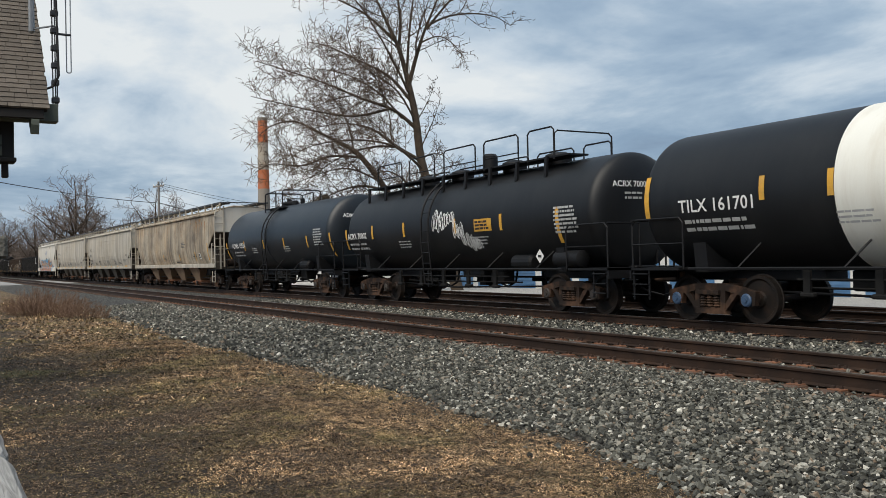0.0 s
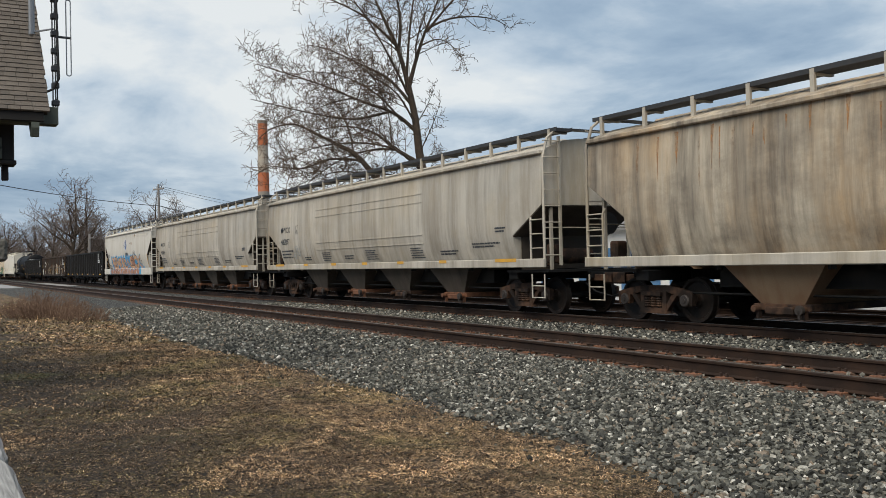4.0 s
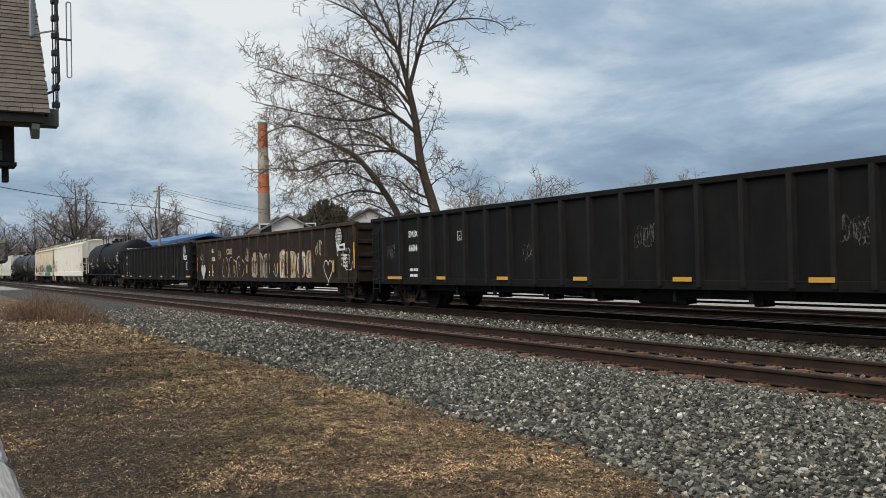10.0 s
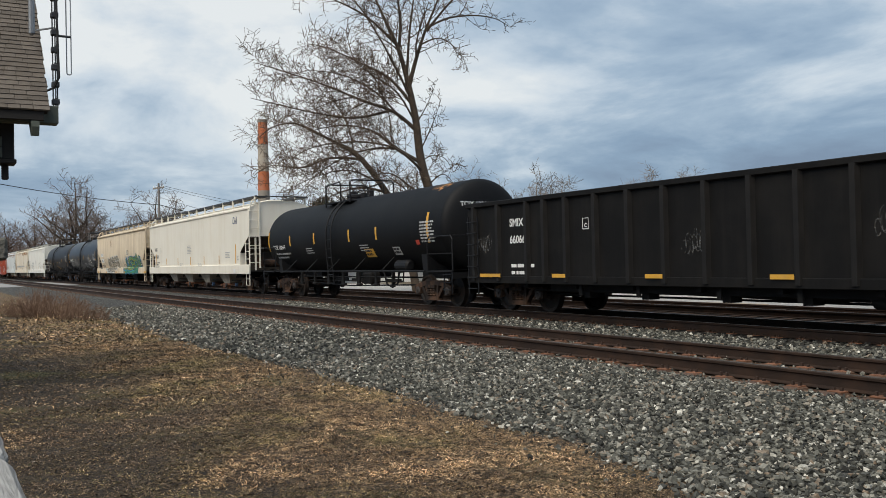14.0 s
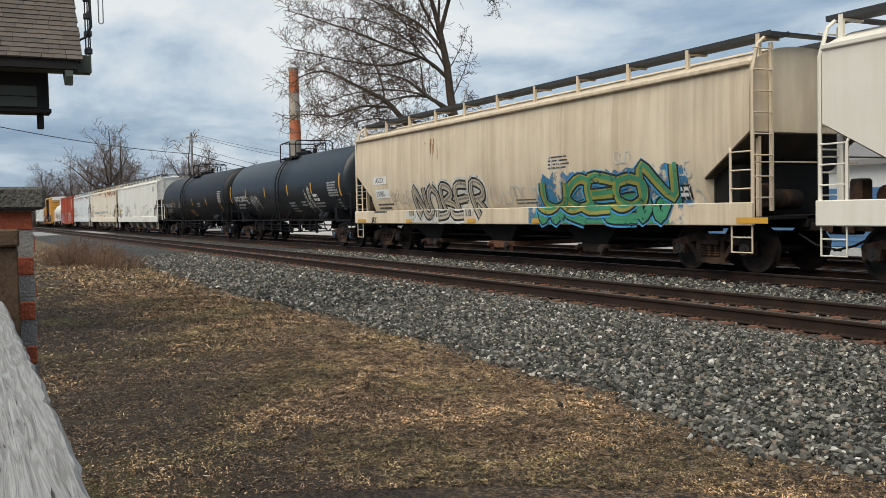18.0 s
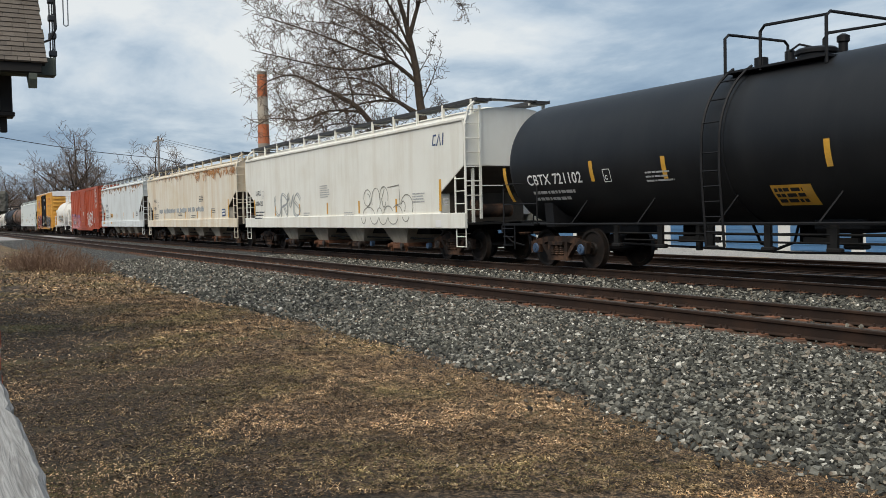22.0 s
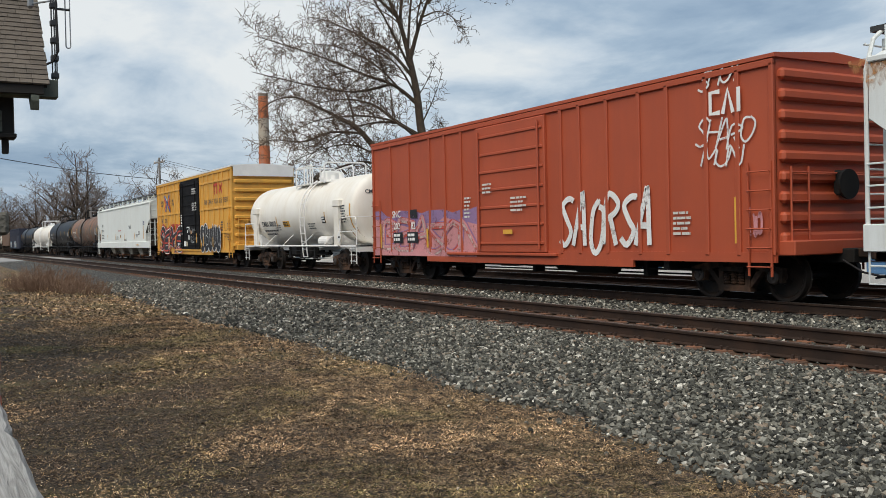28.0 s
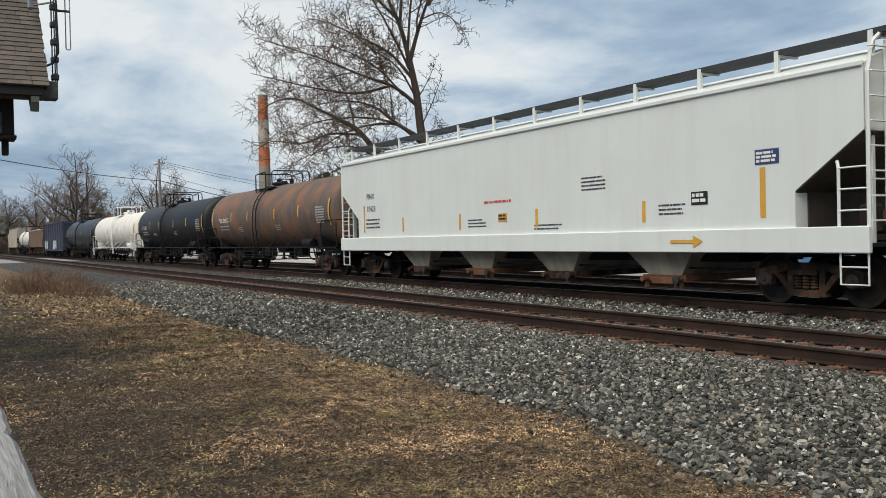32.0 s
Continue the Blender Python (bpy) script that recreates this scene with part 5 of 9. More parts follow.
def house(az, d, w, dp, wall_h, ridge, rz, roof_mat, seed):
    x, y = polar(az, d)
    hs = thing("house", "white-sided house with a pitched roof", "house", "houses")
    hs.matrix_basis = pose(x, y, -0.45, 0, 0, rz)
    part("wall", Geo().prism([(-w / 2, 0), (w / 2, 0), (w / 2, wall_h), (0, ridge - 0.1), (-w / 2, wall_h)], -dp / 2, dp / 2), "siding_white", hs)
    for s in (-1, 1):
        g = Geo().prism([(s * (w / 2 + 0.4), wall_h - 0.35), (0, ridge), (0, ridge + 0.15), (s * (w / 2 + 0.4), wall_h - 0.2)], -dp / 2 - 0.4, dp / 2 + 0.4)
        part("roof", g, roof_mat, hs)
    for k in range(2):
        for zz in (1.2, 4.0):
            if zz + 1.3 < wall_h + 1.2:
                wd = part("window", Geo().box(-w / 4 + k * w / 2 - 0.45, -w / 4 + k * w / 2 + 0.45, -dp / 2 - 0.06, -dp / 2 + 0.02, zz, zz + 1.3), "glass", hs)
                part("window_frame", Geo().box(-w / 4 + k * w / 2 - 0.55, -w / 4 + k * w / 2 + 0.55, -dp / 2 - 0.04, -dp / 2 + 0.01, zz - 0.1, zz + 1.4), "siding_white", wd)
    part("flue", Geo().box(w * 0.05, w * 0.05 + 0.3, -0.15, 0.15, ridge - 0.3, ridge + 0.35), "roof_grey", hs)
    dm = part("dormer", Geo().prism([(-0.8, 0), (0.8, 0), (0.8, 1.0), (0, 1.55), (-0.8, 1.0)], -dp / 2 + 0.6, -dp / 2 + 3.0).mesh("dormer", M["siding_white"]), None, hs, "white gabled dormer", at=(-w * 0.12, 0, wall_h + 0.1))
    part("dormer_window", Geo().box(-0.42, 0.42, -dp / 2 + 0.55, -dp / 2 + 0.62, 0.15, 1.0), "glass", dm)
    for s in (-1, 1):
        part("dormer_roof", Geo().prism([(s * 1.05, 0.85), (0, 1.6), (0, 1.75), (s * 1.05, 1.0)], -dp / 2 + 0.4, -dp / 2 + 3.1), roof_mat, dm)


house(-71.2, 84, 6, 9, 3.8, 5.4, 70, "roof_grey", 1)
house(-69.8, 80, 7, 9, 4.2, 6.0, 68, "roof_grey", 2)
house(-64.7, 84, 7, 9, 4.8, 6.7, 62, "roof_brown", 3)
house(-62.1, 88, 7, 9, 4.8, 6.7, 60, "roof_brown", 4)
blue = thing("warehouse", "long low blue steel warehouse", "warehouse")
bx, by = polar(-75.6, 122)
blue.matrix_basis = pose(bx, by, -0.45, 0, 0, 12)
part("wall", Geo().box(-4.5, 4.5, -5, 5, 0, 5.0), "siding_white", blue)
part("roof", Geo().prism([(-5.6, 5.0), (0, 6.0), (5.6, 5.0), (5.6, 5.3), (0, 6.3), (-5.6, 5.3)], -5, 5, axis="x"), "blue_steel", blue)

bh = thing("brick_house", "small red brick house beside the crossing", "house")
bhx, bhy = polar(-80.1, 140)
bh.matrix_basis = pose(bhx, bhy, -0.45, 0, 0, 80)
part("wall", Geo().box(-1.4, 1.4, -2, 2, 0, 4.3), "brick", bh)
part("roof", Geo().prism([(-1.6, 4.2), (0, 5.0), (1.6, 4.2), (0, 5.2)], -2.2, 2.2), "roof_brown", bh)
part("chimney_stack", Geo().box(-1.0, -0.5, -1, -0.4, 4.3, 5.9), "brick", bh)
sp = thing("crossing_post", "pale short post with a cross arm", "post")
sx, sy = polar(-81.48, 118)
part("post", Geo().tube([(sx, sy, -0.5), (sx, sy, 5.7)], 0.14, 8), "pole_wood", sp)
part("arm", Geo().box(-0.1, 1.5, -0.06, 0.06, 5.1, 5.25, m=pose(sx, sy, 0, 0, 0, 10)), "pole_wood", sp)

# row of storage units: white walls, blue roller doors
st = thing("storage_building", "low white storage building with blue roller doors", "storage building")
SX0, SX1, SY = -52.0, -6.0, 30.0
part("wall", Geo().box(SX0, SX1, SY, SY + 9, -0.45, 2.75), "siding_white", st)
part("roof", Geo().prism([(SY - 0.4, 2.7), (SY + 4.5, 4.0), (SY + 9.4, 2.7), (SY + 9.4, 2.9), (SY + 4.5, 4.2), (SY - 0.4, 2.9)], SX0 - 0.3, SX1 + 0.3, axis="x"), "roof_grey", st)
k = SX0 + 0.6
while k < SX1 - 3:
    d = part("roller_door", Geo().box(k, k + 2.7, SY - 0.05, SY + 0.02, -0.43, 1.85), "door_blue", st, "blue ribbed roller door")
    g = Geo()
    for i in range(11):
        g.box(k + 0.02, k + 2.68, SY - 0.07, SY - 0.05, -0.38 + i * 0.2, -0.28 + i * 0.2)
    part("door_slats", g, "door_blue", d)
    k += 3.35
rnd = random.Random(8)
for x0, y0, ln, a in ((-33, 22.5, 3.6, 8), (-24.5, 22.2, 3.4, -14), (-21.0, 22.8, 2.6, 5), (-17.0, 22.0, 3.2, -6)):
    m = pose(x0, y0, -0.34, 0, 0, a)
    tagged(new("timber", Geo().box(-ln / 2, ln / 2, -0.1, 0.1, -0.1, 0.1, 0.01, m).mesh("timber", M["timber"])), "pale squared timber lying on gravel", "timber", "timbers")
road = tagged(new("road", Geo().box(-118, -92, -40, 8.0, -0.35, -0.17).box(-118, -92, 11.0, 12.8, -0.35, -0.15).box(-118, -92, 16, 17.2, -0.35, -0.15).box(-118, -92, 20, 60, -0.55, -0.18).mesh("road", M["road"])), "pale worn road that crosses the tracks", "road", kind="structure")

# ---- rail cars ----
# A car's own space: x along the track, y away from the fence, z up from the rail tops.
WHEEL_R = 0.457
CARS, WHEELSETS = [], []


def wheelset_mesh():
    g = Geo()
    for s in (-1, 1):
        prof = [(-0.070, 0.10), (-0.070, 0.135), (-0.028, 0.16), (-0.022, 0.36), (-0.066, 0.395), (-0.066, 0.455), (0.046, 0.460),
                (0.052, 0.482), (0.068, 0.482), (0.070, 0.40), (0.022, 0.365), (0.018, 0.16), (0.06, 0.13), (0.06, 0.10)]
        g.lathe([(s * 0.0 + s * a + s * 0.70 * 1.0, r) for a, r in [(-p[0], p[1]) for p in prof]], 24, "y")
    g.lathe([(-1.06, 0.07), (1.06, 0.07)], 10, "y")
    for s in (-1, 1):
        for k in range(3):
            a = k * 2.094
            g.box(-0.02, 0.02, s * 1.06 - 0.03, s * 1.06 + 0.03, -0.02, 0.02, m=pose(0.05 * math.cos(a), 0, 0.05 * math.sin(a)))
    return g.mesh("wheelset", M["wheel"], True)


def side_frame_mesh(side):
    """Cast frame: arched top chord, dipping bottom chord, spring window and two axle jaws."""
    g = Geo()
    y0, y1 = side * 0.97, side * 1.09
    a, b = min(y0, y1), max(y0, y1)
    top = [(-1.10, 0.52), (-1.10, 0.62), (-0.72, 0.70), (-0.35, 0.76), (0.35, 0.76), (0.72, 0.70), (1.10, 0.62), (1.10, 0.52), (0.72, 0.55), (0.35, 0.63), (-0.35, 0.63), (-0.72, 0.55)]
    g.prism(top, a, b)
    for s in (-1, 1):
        g.prism([(s * 0.70, 0.60), (s * 0.62, 0.50), (s * 0.34, 0.20), (s * 0.34, 0.33), (s * 0.52, 0.56)], a, b)
        g.prism([(s * 0.26, 0.66), (s * 0.38, 0.66), (s * 0.38, 0.24), (s * 0.26, 0.24)], a - 0.01, b + 0.01)
        g.prism([(s * 0.72, 0.58), (s * 0.76, 0.36), (s * 0.80, 0.36), (s * 0.79, 0.58)], a, b)
        g.prism([(s * 1.02, 0.58), (s * 1.02, 0.36), (s * 1.08, 0.36), (s * 1.10, 0.58)], a, b)
    g.prism([(-0.40, 0.18), (0.40, 0.18), (0.36, 0.30), (-0.36, 0.30)], a - 0.02, b + 0.02)
    return g.mesh("side_frame", M["truck"])


def springs_mesh(side):
    g = Geo()
    for k in (-0.17, 0.0, 0.17):
        for y in (side * 0.98, side * 1.09):
            g.lathe([(0.31 + 0.025 * i, 0.075 if i % 2 else 0.052) for i in range(10)], 7, "z", (k, y, 0))
    g.box(-0.28, 0.28, side * 1.03 - 0.14, side * 1.03 + 0.14, 0.55, 0.63)
    return g.mesh("spring_nest", M["truck"])


def cap_mesh(side, colour):
    g = Geo()
    g.lathe([(side * 1.00, 0.125), (side * 1.10, 0.125), (side * 1.12, 0.10), (side * 1.12, 0.05), (side * 1.14, 0.045)], 16, "y")
    return g.mesh("bearing_cap", M[colour], True)


def truck(car, x, colour="cap"):
    g = once("bolster", lambda: Geo().box(-0.17, 0.17, -1.0, 1.0, 0.46, 0.74, 0.03).box(-0.24, 0.24, -0.35, 0.35, 0.60, 0.84, 0.03)
             .box(-0.95, 0.95, -0.06, 0.06, 0.42, 0.50, 0.01).box(-0.62, -0.54, -0.9, 0.9, 0.36, 0.46).box(0.54, 0.62, -0.9, 0.9, 0.36, 0.46).mesh("truck", M["truck"]))
    t = part("truck", g, None, car, "cast steel two-axle truck", at=(x, 0, 0))
    for s in (-1, 1):
        part("side_frame", once(("frame", s), lambda: side_frame_mesh(s)), None, t)
        tagged(part("spring_nest", once(("spring", s), lambda: springs_mesh(s)), None, t), kind="stuff")
        for d in (-0.889, 0.889):
            part("bearing_cap", once(("cap", s, colour), lambda: cap_mesh(s, colour)), None, t, at=(d, 0, WHEEL_R))
    for d in (-0.889, 0.889):
        WHEELSETS.append(part("wheelset", once("wheelset", wheelset_mesh), None, t, "steel wheelset with worn treads", at=(d, 0, WHEEL_R)))
    return t


def start_car(name, label, category, x0, x1):
    """x0, x1: its couplers' places on the line at the clip's start."""
    car = tagged(new(name), label, category, "freight train")
    mid = (x0 + x1) / 2
    CARS.append((car, mid))
    return car, (x1 - x0) / 2


def couplers(car, h):
    for s in (-1, 1):
        g = Geo().box(s * (h - 1.1), s * (h - 0.25), -0.10, 0.10, 0.80, 0.96, 0.015)
        g.box(s * (h - 0.36), s * (h + 0.02), -0.16, 0.13, 0.74, 1.02, 0.04).box(s * (h - 0.25), s * (h + 0.10), -0.14, -0.05, 0.76, 1.0, 0.03)
        part("coupler", g, "truck", car)
        g = Geo().tube([(s * (h - 0.9), -0.25, 0.75), (s * (h - 0.5), -0.27, 0.55), (s * h, -0.2, 0.45)], 0.022)
        part("brake_hose", g, "black", car)


def ladder(x0, x1, y, z0, z1, n, lean=0.0, r=0.014, rail=0.02):
    g = Geo()
    for x in (x0, x1):
        g.box(x - rail, x + rail, y - 0.012, y + 0.012, z0, z1)
    for i in range(n):
        z = z0 + (z1 - z0) * (i + 0.5) / n
        g.tube([(x0, y, z), (x0, y - 0.05, z), (x1, y - 0.05, z), (x1, y, z)], r, 5)
    return g


HEAD, HEAD_N = 0.38, 2.7


def head_bulge(q):
    """How far a dished head stands out at the share q of its radius."""
    return HEAD * (1 - min(0.999, q) ** HEAD_N) ** (1 / HEAD_N)


def tank_profile(h, R):
    """Cylinder with shallow dished heads that turn over a tight knuckle."""
    prof = [(-h + HEAD - head_bulge(q), max(0.02, R * q)) for q in (0.0, 0.15, 0.3, 0.45, 0.6, 0.72, 0.82, 0.89, 0.94, 0.975, 0.993)] + [(-h + HEAD, R)]
    return prof + [(-a, r) for a, r in prof[::-1]]


def rail_hoop(g, pts, r=0.022):
    g.tube(pts, r, 6)


def tank_car(label, x0, x1, R=1.52, zc=2.62, skin="black_tank", steel="black", platform="short", mark="", mark_bars=2, shift=0.0, cap="cap", seed=1,
             pale_end=False, stripes=(), text_x=-0.78, text_z=None, extra=None, text_size=0.42, waist=(), mirror=False, data=True, mark_mat=None):
    rnd = random.Random(seed)
    car, h = start_car("tank_car", label, "tank car", x0, x1)
    th = h - 0.42
    g = Geo().lathe(tank_profile(th - 0.25, R), 56, "x", (-0.12, 0, zc))
    tank = part("tank", g, skin, car, "cylindrical tank with dished ends", True)
    nside = lambda z: -math.sqrt(max(0.01, R * R - (z - zc) ** 2))
    # weld bands and the sump at the bottom
    for k in waist:
        part("band", Geo().lathe([(k - 0.04, R + 0.004), (k - 0.03, R + 0.018), (k + 0.03, R + 0.018), (k + 0.04, R + 0.004)], 56, "x", (0, 0, zc)), skin, car, smooth=True)
    g = Geo().box(-0.55, 0.55, -0.5, 0.5, zc - R - 0.16, zc - R + 0.3, 0.08).lathe([(0.62, 0.10), (zc - R - 0.1, 0.10)], 12, "z").box(-0.2, 0.2, -0.13, 0.13, 0.56, 0.66, 0.03)
    part("bottom_outlet", g, steel, car)
    # stub sills, bolsters and saddles
    for s in (-1, 1):
        xt = s * (h - 2.2)
        a, b = sorted((s * (h - 0.75), s * (h - 4.2)))
        part("stub_sill", Geo().box(a, b, -0.32, 0.32, 0.80, 1.10, 0.02), steel, car)
        g = Geo().prism([(-1.28, 0.98), (1.28, 0.98), (1.34, 1.55), (0.9, 1.25), (0, zc - R + 0.05), (-0.9, 1.25), (-1.34, 1.55)], xt - 0.16, xt + 0.16, axis="x")
        part("saddle", g, steel, car)
        a, b = sorted((s * (h - 0.33), s * (h - 1.75)))
        g = Geo().box(a, b, -1.46, 1.46, 1.02, 1.07)
        g.box(s * (h - 0.38), s * (h - 0.33), -1.46, 1.46, 0.84, 1.07)
        part("end_platform", g, steel, car, "grated end platform")
        for y in (-1.42, 1.42):
            g = Geo()
            xa, xb = s * (h - 0.40), s * (h - 1.85)
            zt = 2.05
            rail_hoop(g, [(xa, y, 1.05), (xa, y, zt - 0.1), (xa - s * 0.1, y, zt), (xb + s * 0.1, y, zt), (xb, y, zt - 0.1), (xb, y, 1.05)])
            g.tube([(xa, y, 1.55), (xb, y, 1.55)], 0.016, 5)
            part("handrail", g, steel, car)
            g = ladder(*sorted((s * (h - 0.43), s * (h - 0.88))), y, 0.42, 1.05, 3)
            part("step", g, steel, car)
        g = Geo()
        rail_hoop(g, [(s * (h - 0.4), -1.42, 2.05), (s * (h - 0.4), -0.5, 2.05), (s * (h - 0.4), -0.5, 1.05)])
        rail_hoop(g, [(s * (h - 0.4), 1.42, 2.05), (s * (h - 0.4), 0.5, 2.05), (s * (h - 0.4), 0.5, 1.05)])
        part("end_rail", g, steel, car)
        g = Geo().lathe([(s * (h - 0.9), 0.28), (s * (h - 0.86), 0.28)], 20, "x", (0, 0.45, 1.9)).tube([(s * (h - 0.88), 0.45, 1.15), (s * (h - 0.88), 0.45, 1.9)], 0.03)
        if s > 0:
            part("brake_wheel", g, steel, car)
        truck(car, xt, cap)
    # safety rail low along the tank, on struts
    for y in (-1, 1):
        g = Geo()
        g.tube([(-h + 2.0, y * 1.44, 1.05), (h - 2.0, y * 1.44, 1.05)], 0.03, 6)
        k = -h + 3.2
        while k < h - 3.0:
            g.tube([(k, y * 1.44, 1.05), (k + 0.30, y * (R * 0.80), zc - R * 0.63)], 0.02, 5)
            k += 2.2
        part("side_rail", g, steel, car)
    for y, z in ((-1.30, 0.86), (-0.9, 0.70)):
        g = Geo().tube([(-h + 4.4, y, z), (h - 4.4, y, z)], 0.022, 5)
        part("train_pipe", g, "underframe", car)
    kx = -h + 4.6
    while kx < h - 4.4:
        part("pipe_hanger", once(("hanger",), lambda: Geo().box(-0.07, 0.07, -1.33, -1.27, 0.62, 1.05).box(-0.14, 0.14, -1.35, -1.22, 0.56, 0.64, 0.02).mesh("pipe_hanger", M["underframe"])), None, car, at=(kx, 0, 0))
        kx += 1.35
    for i in range(9):
        kx = -h + 4.5 + (2 * h - 9.0) * (i + rnd.uniform(0.2, 0.8)) / 9
        kind = i % 3
        part(("valve_box", "brake_lever", "hose")[kind], once(("tank_clutter", kind), lambda: (
            Geo().box(-0.32, 0.32, -0.2, 0.2, 0.62, 1.0, 0.04), Geo().box(-0.55, 0.55, -0.03, 0.03, 0.66, 0.78).box(-0.05, 0.05, -0.05, 0.05, 0.5, 1.05),
            Geo().tube([(-0.5, 0, 1.0), (-0.3, 0, 0.62), (0.1, 0, 0.52), (0.5, 0, 0.66), (0.6, 0, 1.0)], 0.03, 6))[kind].mesh("clutter", M["underframe"])), None, car, at=(kx, rnd.uniform(-1.1, 0.9), 0))
    part("brake_cylinder", Geo().lathe([(-0.45, 0.12), (-0.4, 0.19), (0.35, 0.19), (0.4, 0.12)], 14, "x", (h - 4.0, -1.05, 1.22)), steel, car)
    part("brake_rod", Geo().tube([(-h + 2.5, -0.45, 0.62), (-1, -0.5, 0.50), (h - 2.5, -0.45, 0.62)], 0.025).tube([(-h + 3, 0.3, 0.8), (h - 3, 0.3, 0.8)], 0.03), steel, car)
    # top fittings
    zt = zc + R
    px = shift
    if platform == "long":
        a, b = -6.1, 5.2
        g = Geo()
        for y in (-0.62, 0.62):
            g.box(a, b, y - 0.30, y + 0.30, zt + 0.04, zt + 0.08)
        k = a + 0.3
        while k < b:
            for y in (-1, 1):
                g.prism([(y * 0.92, zt + 0.08), (y * 0.98, zt + 0.08), (y * 1.02, zt - 0.42), (y * 0.96, zt - 0.42)], k - 0.05, k + 0.05, axis="x")
            k += 1.27
        part("walkway", g, steel, car)
        for i, (c, w, t) in enumerate(((-4.36, 1.75, 0.68), (-2.15, 1.6, 0.70), (0.1, 1.75, 0.72), (2.25, 1.65, 0.72), (4.05, 1.1, 0.72))):
            for y in (-0.9, 0.9):
                g = Geo()
                t2 = t * (1.0 if y < 0 else 0.62)
                rail_hoop(g, [(c - w / 2, y, zt), (c - w / 2, y, zt + t2), (c - w / 2 + 0.1, y, zt + t2 + 0.08), (c + w / 2 - 0.1, y, zt + t2 + 0.08), (c + w / 2, y, zt + t2), (c + w / 2, y, zt)])
                if y < 0 and w > 1.2:
                    rail_hoop(g, [(c - w / 2, y, zt + 0.32), (c + w / 2, y, zt + 0.32)], 0.016)
                part("hoop_rail", g, steel, car)
        for c in (-3.3, -1.2, 1.6, 3.6):
            part("hatch", Geo().lathe([(zt - 0.1, 0.34), (zt + 0.14, 0.34), (zt + 0.20, 0.36), (zt + 0.24, 0.34), (zt + 0.30, 0.2)], 18, "z", (c, 0, 0)), steel, car, smooth=True)
        part("vent_valve", Geo().lathe([(zt, 0.22), (zt + 0.55, 0.22), (zt + 0.62, 0.15)], 16, "z", (0.35, 0.0, 0)), steel, car, smooth=True)
        g = Geo()
        rail_hoop(g, [(4.62, -0.9, zt), (4.62, -0.9, zt + 0.62), (4.62, -0.8, zt + 0.70), (4.62, 0.8, zt + 0.70), (4.62, 0.9, zt + 0.62), (4.62, 0.9, zt)])
        part("end_guard", g, steel, car)
        lx = -0.95
    else:
        k = -1 if mirror else 1
        w = 1.12 if platform == "short" else 1.5
        lx = px - 0.75
        px = lx - k * (0.52 if not mirror else 0.8)
        g = Geo()
        g.add([(px + a, y, zt - z) for z in (0.16, 0.12) for a, y in ((-w, -0.92), (w, -0.92), (w, 0.92), (-w, 0.92))], [(0, 1, 2, 3), (7, 6, 5, 4), (0, 4, 5, 1), (1, 5, 6, 2), (2, 6, 7, 3), (3, 7, 4, 0)])
        part("platform", g, steel, car, "grated dome platform")
        for y in (-0.88, 0.88):
            a, b = (px - k * w, px + k * 0.28)
            g = Geo()
            rail_hoop(g, [(a, y, zt - 0.28), (a, y, zt + 0.54), (b - k * 0.1, y, zt + 0.60), (b, y, zt + 0.5), (b, y, zt - 0.2)], 0.03)
            part("guard_rail", g, steel, car)
        for e in (-w, w):
            g = Geo()
            rail_hoop(g, [(px + e, -0.88, zt - 0.2), (px + e, -0.88, zt + 0.52), (px + e, -0.78, zt + 0.60), (px + e, 0.78, zt + 0.60), (px + e, 0.88, zt + 0.52), (px + e, 0.88, zt - 0.2)], 0.03)
            part("end_guard", g, steel, car)
        part("dome", Geo().lathe([(zt - 0.2, 0.34), (zt + 0.05, 0.34), (zt + 0.07, 0.38), (zt + 0.13, 0.38), (zt + 0.17, 0.33), (zt + 0.19, 0.15)], 22, "z", (px - k * 0.24, 0, 0)), steel, car, "manway with bolted cover", True)
        part("valve", Geo().lathe([(zt - 0.1, 0.1), (zt + 0.26, 0.1), (zt + 0.30, 0.05)], 10, "z", (px + k * 0.55, 0.25, 0)), steel, car)
        part("valve", Geo().lathe([(zt - 0.1, 0.13), (zt + 0.16, 0.13)], 10, "z", (px + k * 0.85, -0.2, 0)), steel, car)
        part("valve", Geo().lathe([(zt - 0.1, 0.08), (zt + 0.2, 0.08), (zt + 0.22, 0.11), (zt + 0.32, 0.11), (zt + 0.36, 0.04)], 10, "z", (px - k * 0.72, 0.1, 0)), steel, car)
        part("valve_lever", Geo().tube([(px - k * 0.24, 0.0, zt + 0.18), (px + k * 0.1, -0.05, zt + 0.30), (px + k * 0.5, 0.2, zt + 0.27)], 0.022, 5), steel, car)
    # ladder bent round the tank, on both sides
    for y in (-1, 1):
        g = Geo()
        arc = [(y * (R + 0.13) * math.cos(a), zc + (R + 0.13) * math.sin(a)) for a in [radians(v) for v in range(62, -1, -8)]] + [(y * (R + 0.13), zc - 0.5), (y * (R + 0.02), 0.62)]
        for e in (-0.22, 0.22):
            g.tube([(lx + e, p[0], p[1]) for p in arc], 0.028, 5)
        total = [arc[0]]
        for (a0, b0), (a1, b1) in zip(arc, arc[1:]):
            k = max(1, round(math.hypot(a1 - a0, b1 - b0) / 0.31))
            total += [(a0 + (a1 - a0) * i / k, b0 + (b1 - b0) * i / k) for i in range(1, k + 1)]
        acc, lastp = 0.0, total[0]
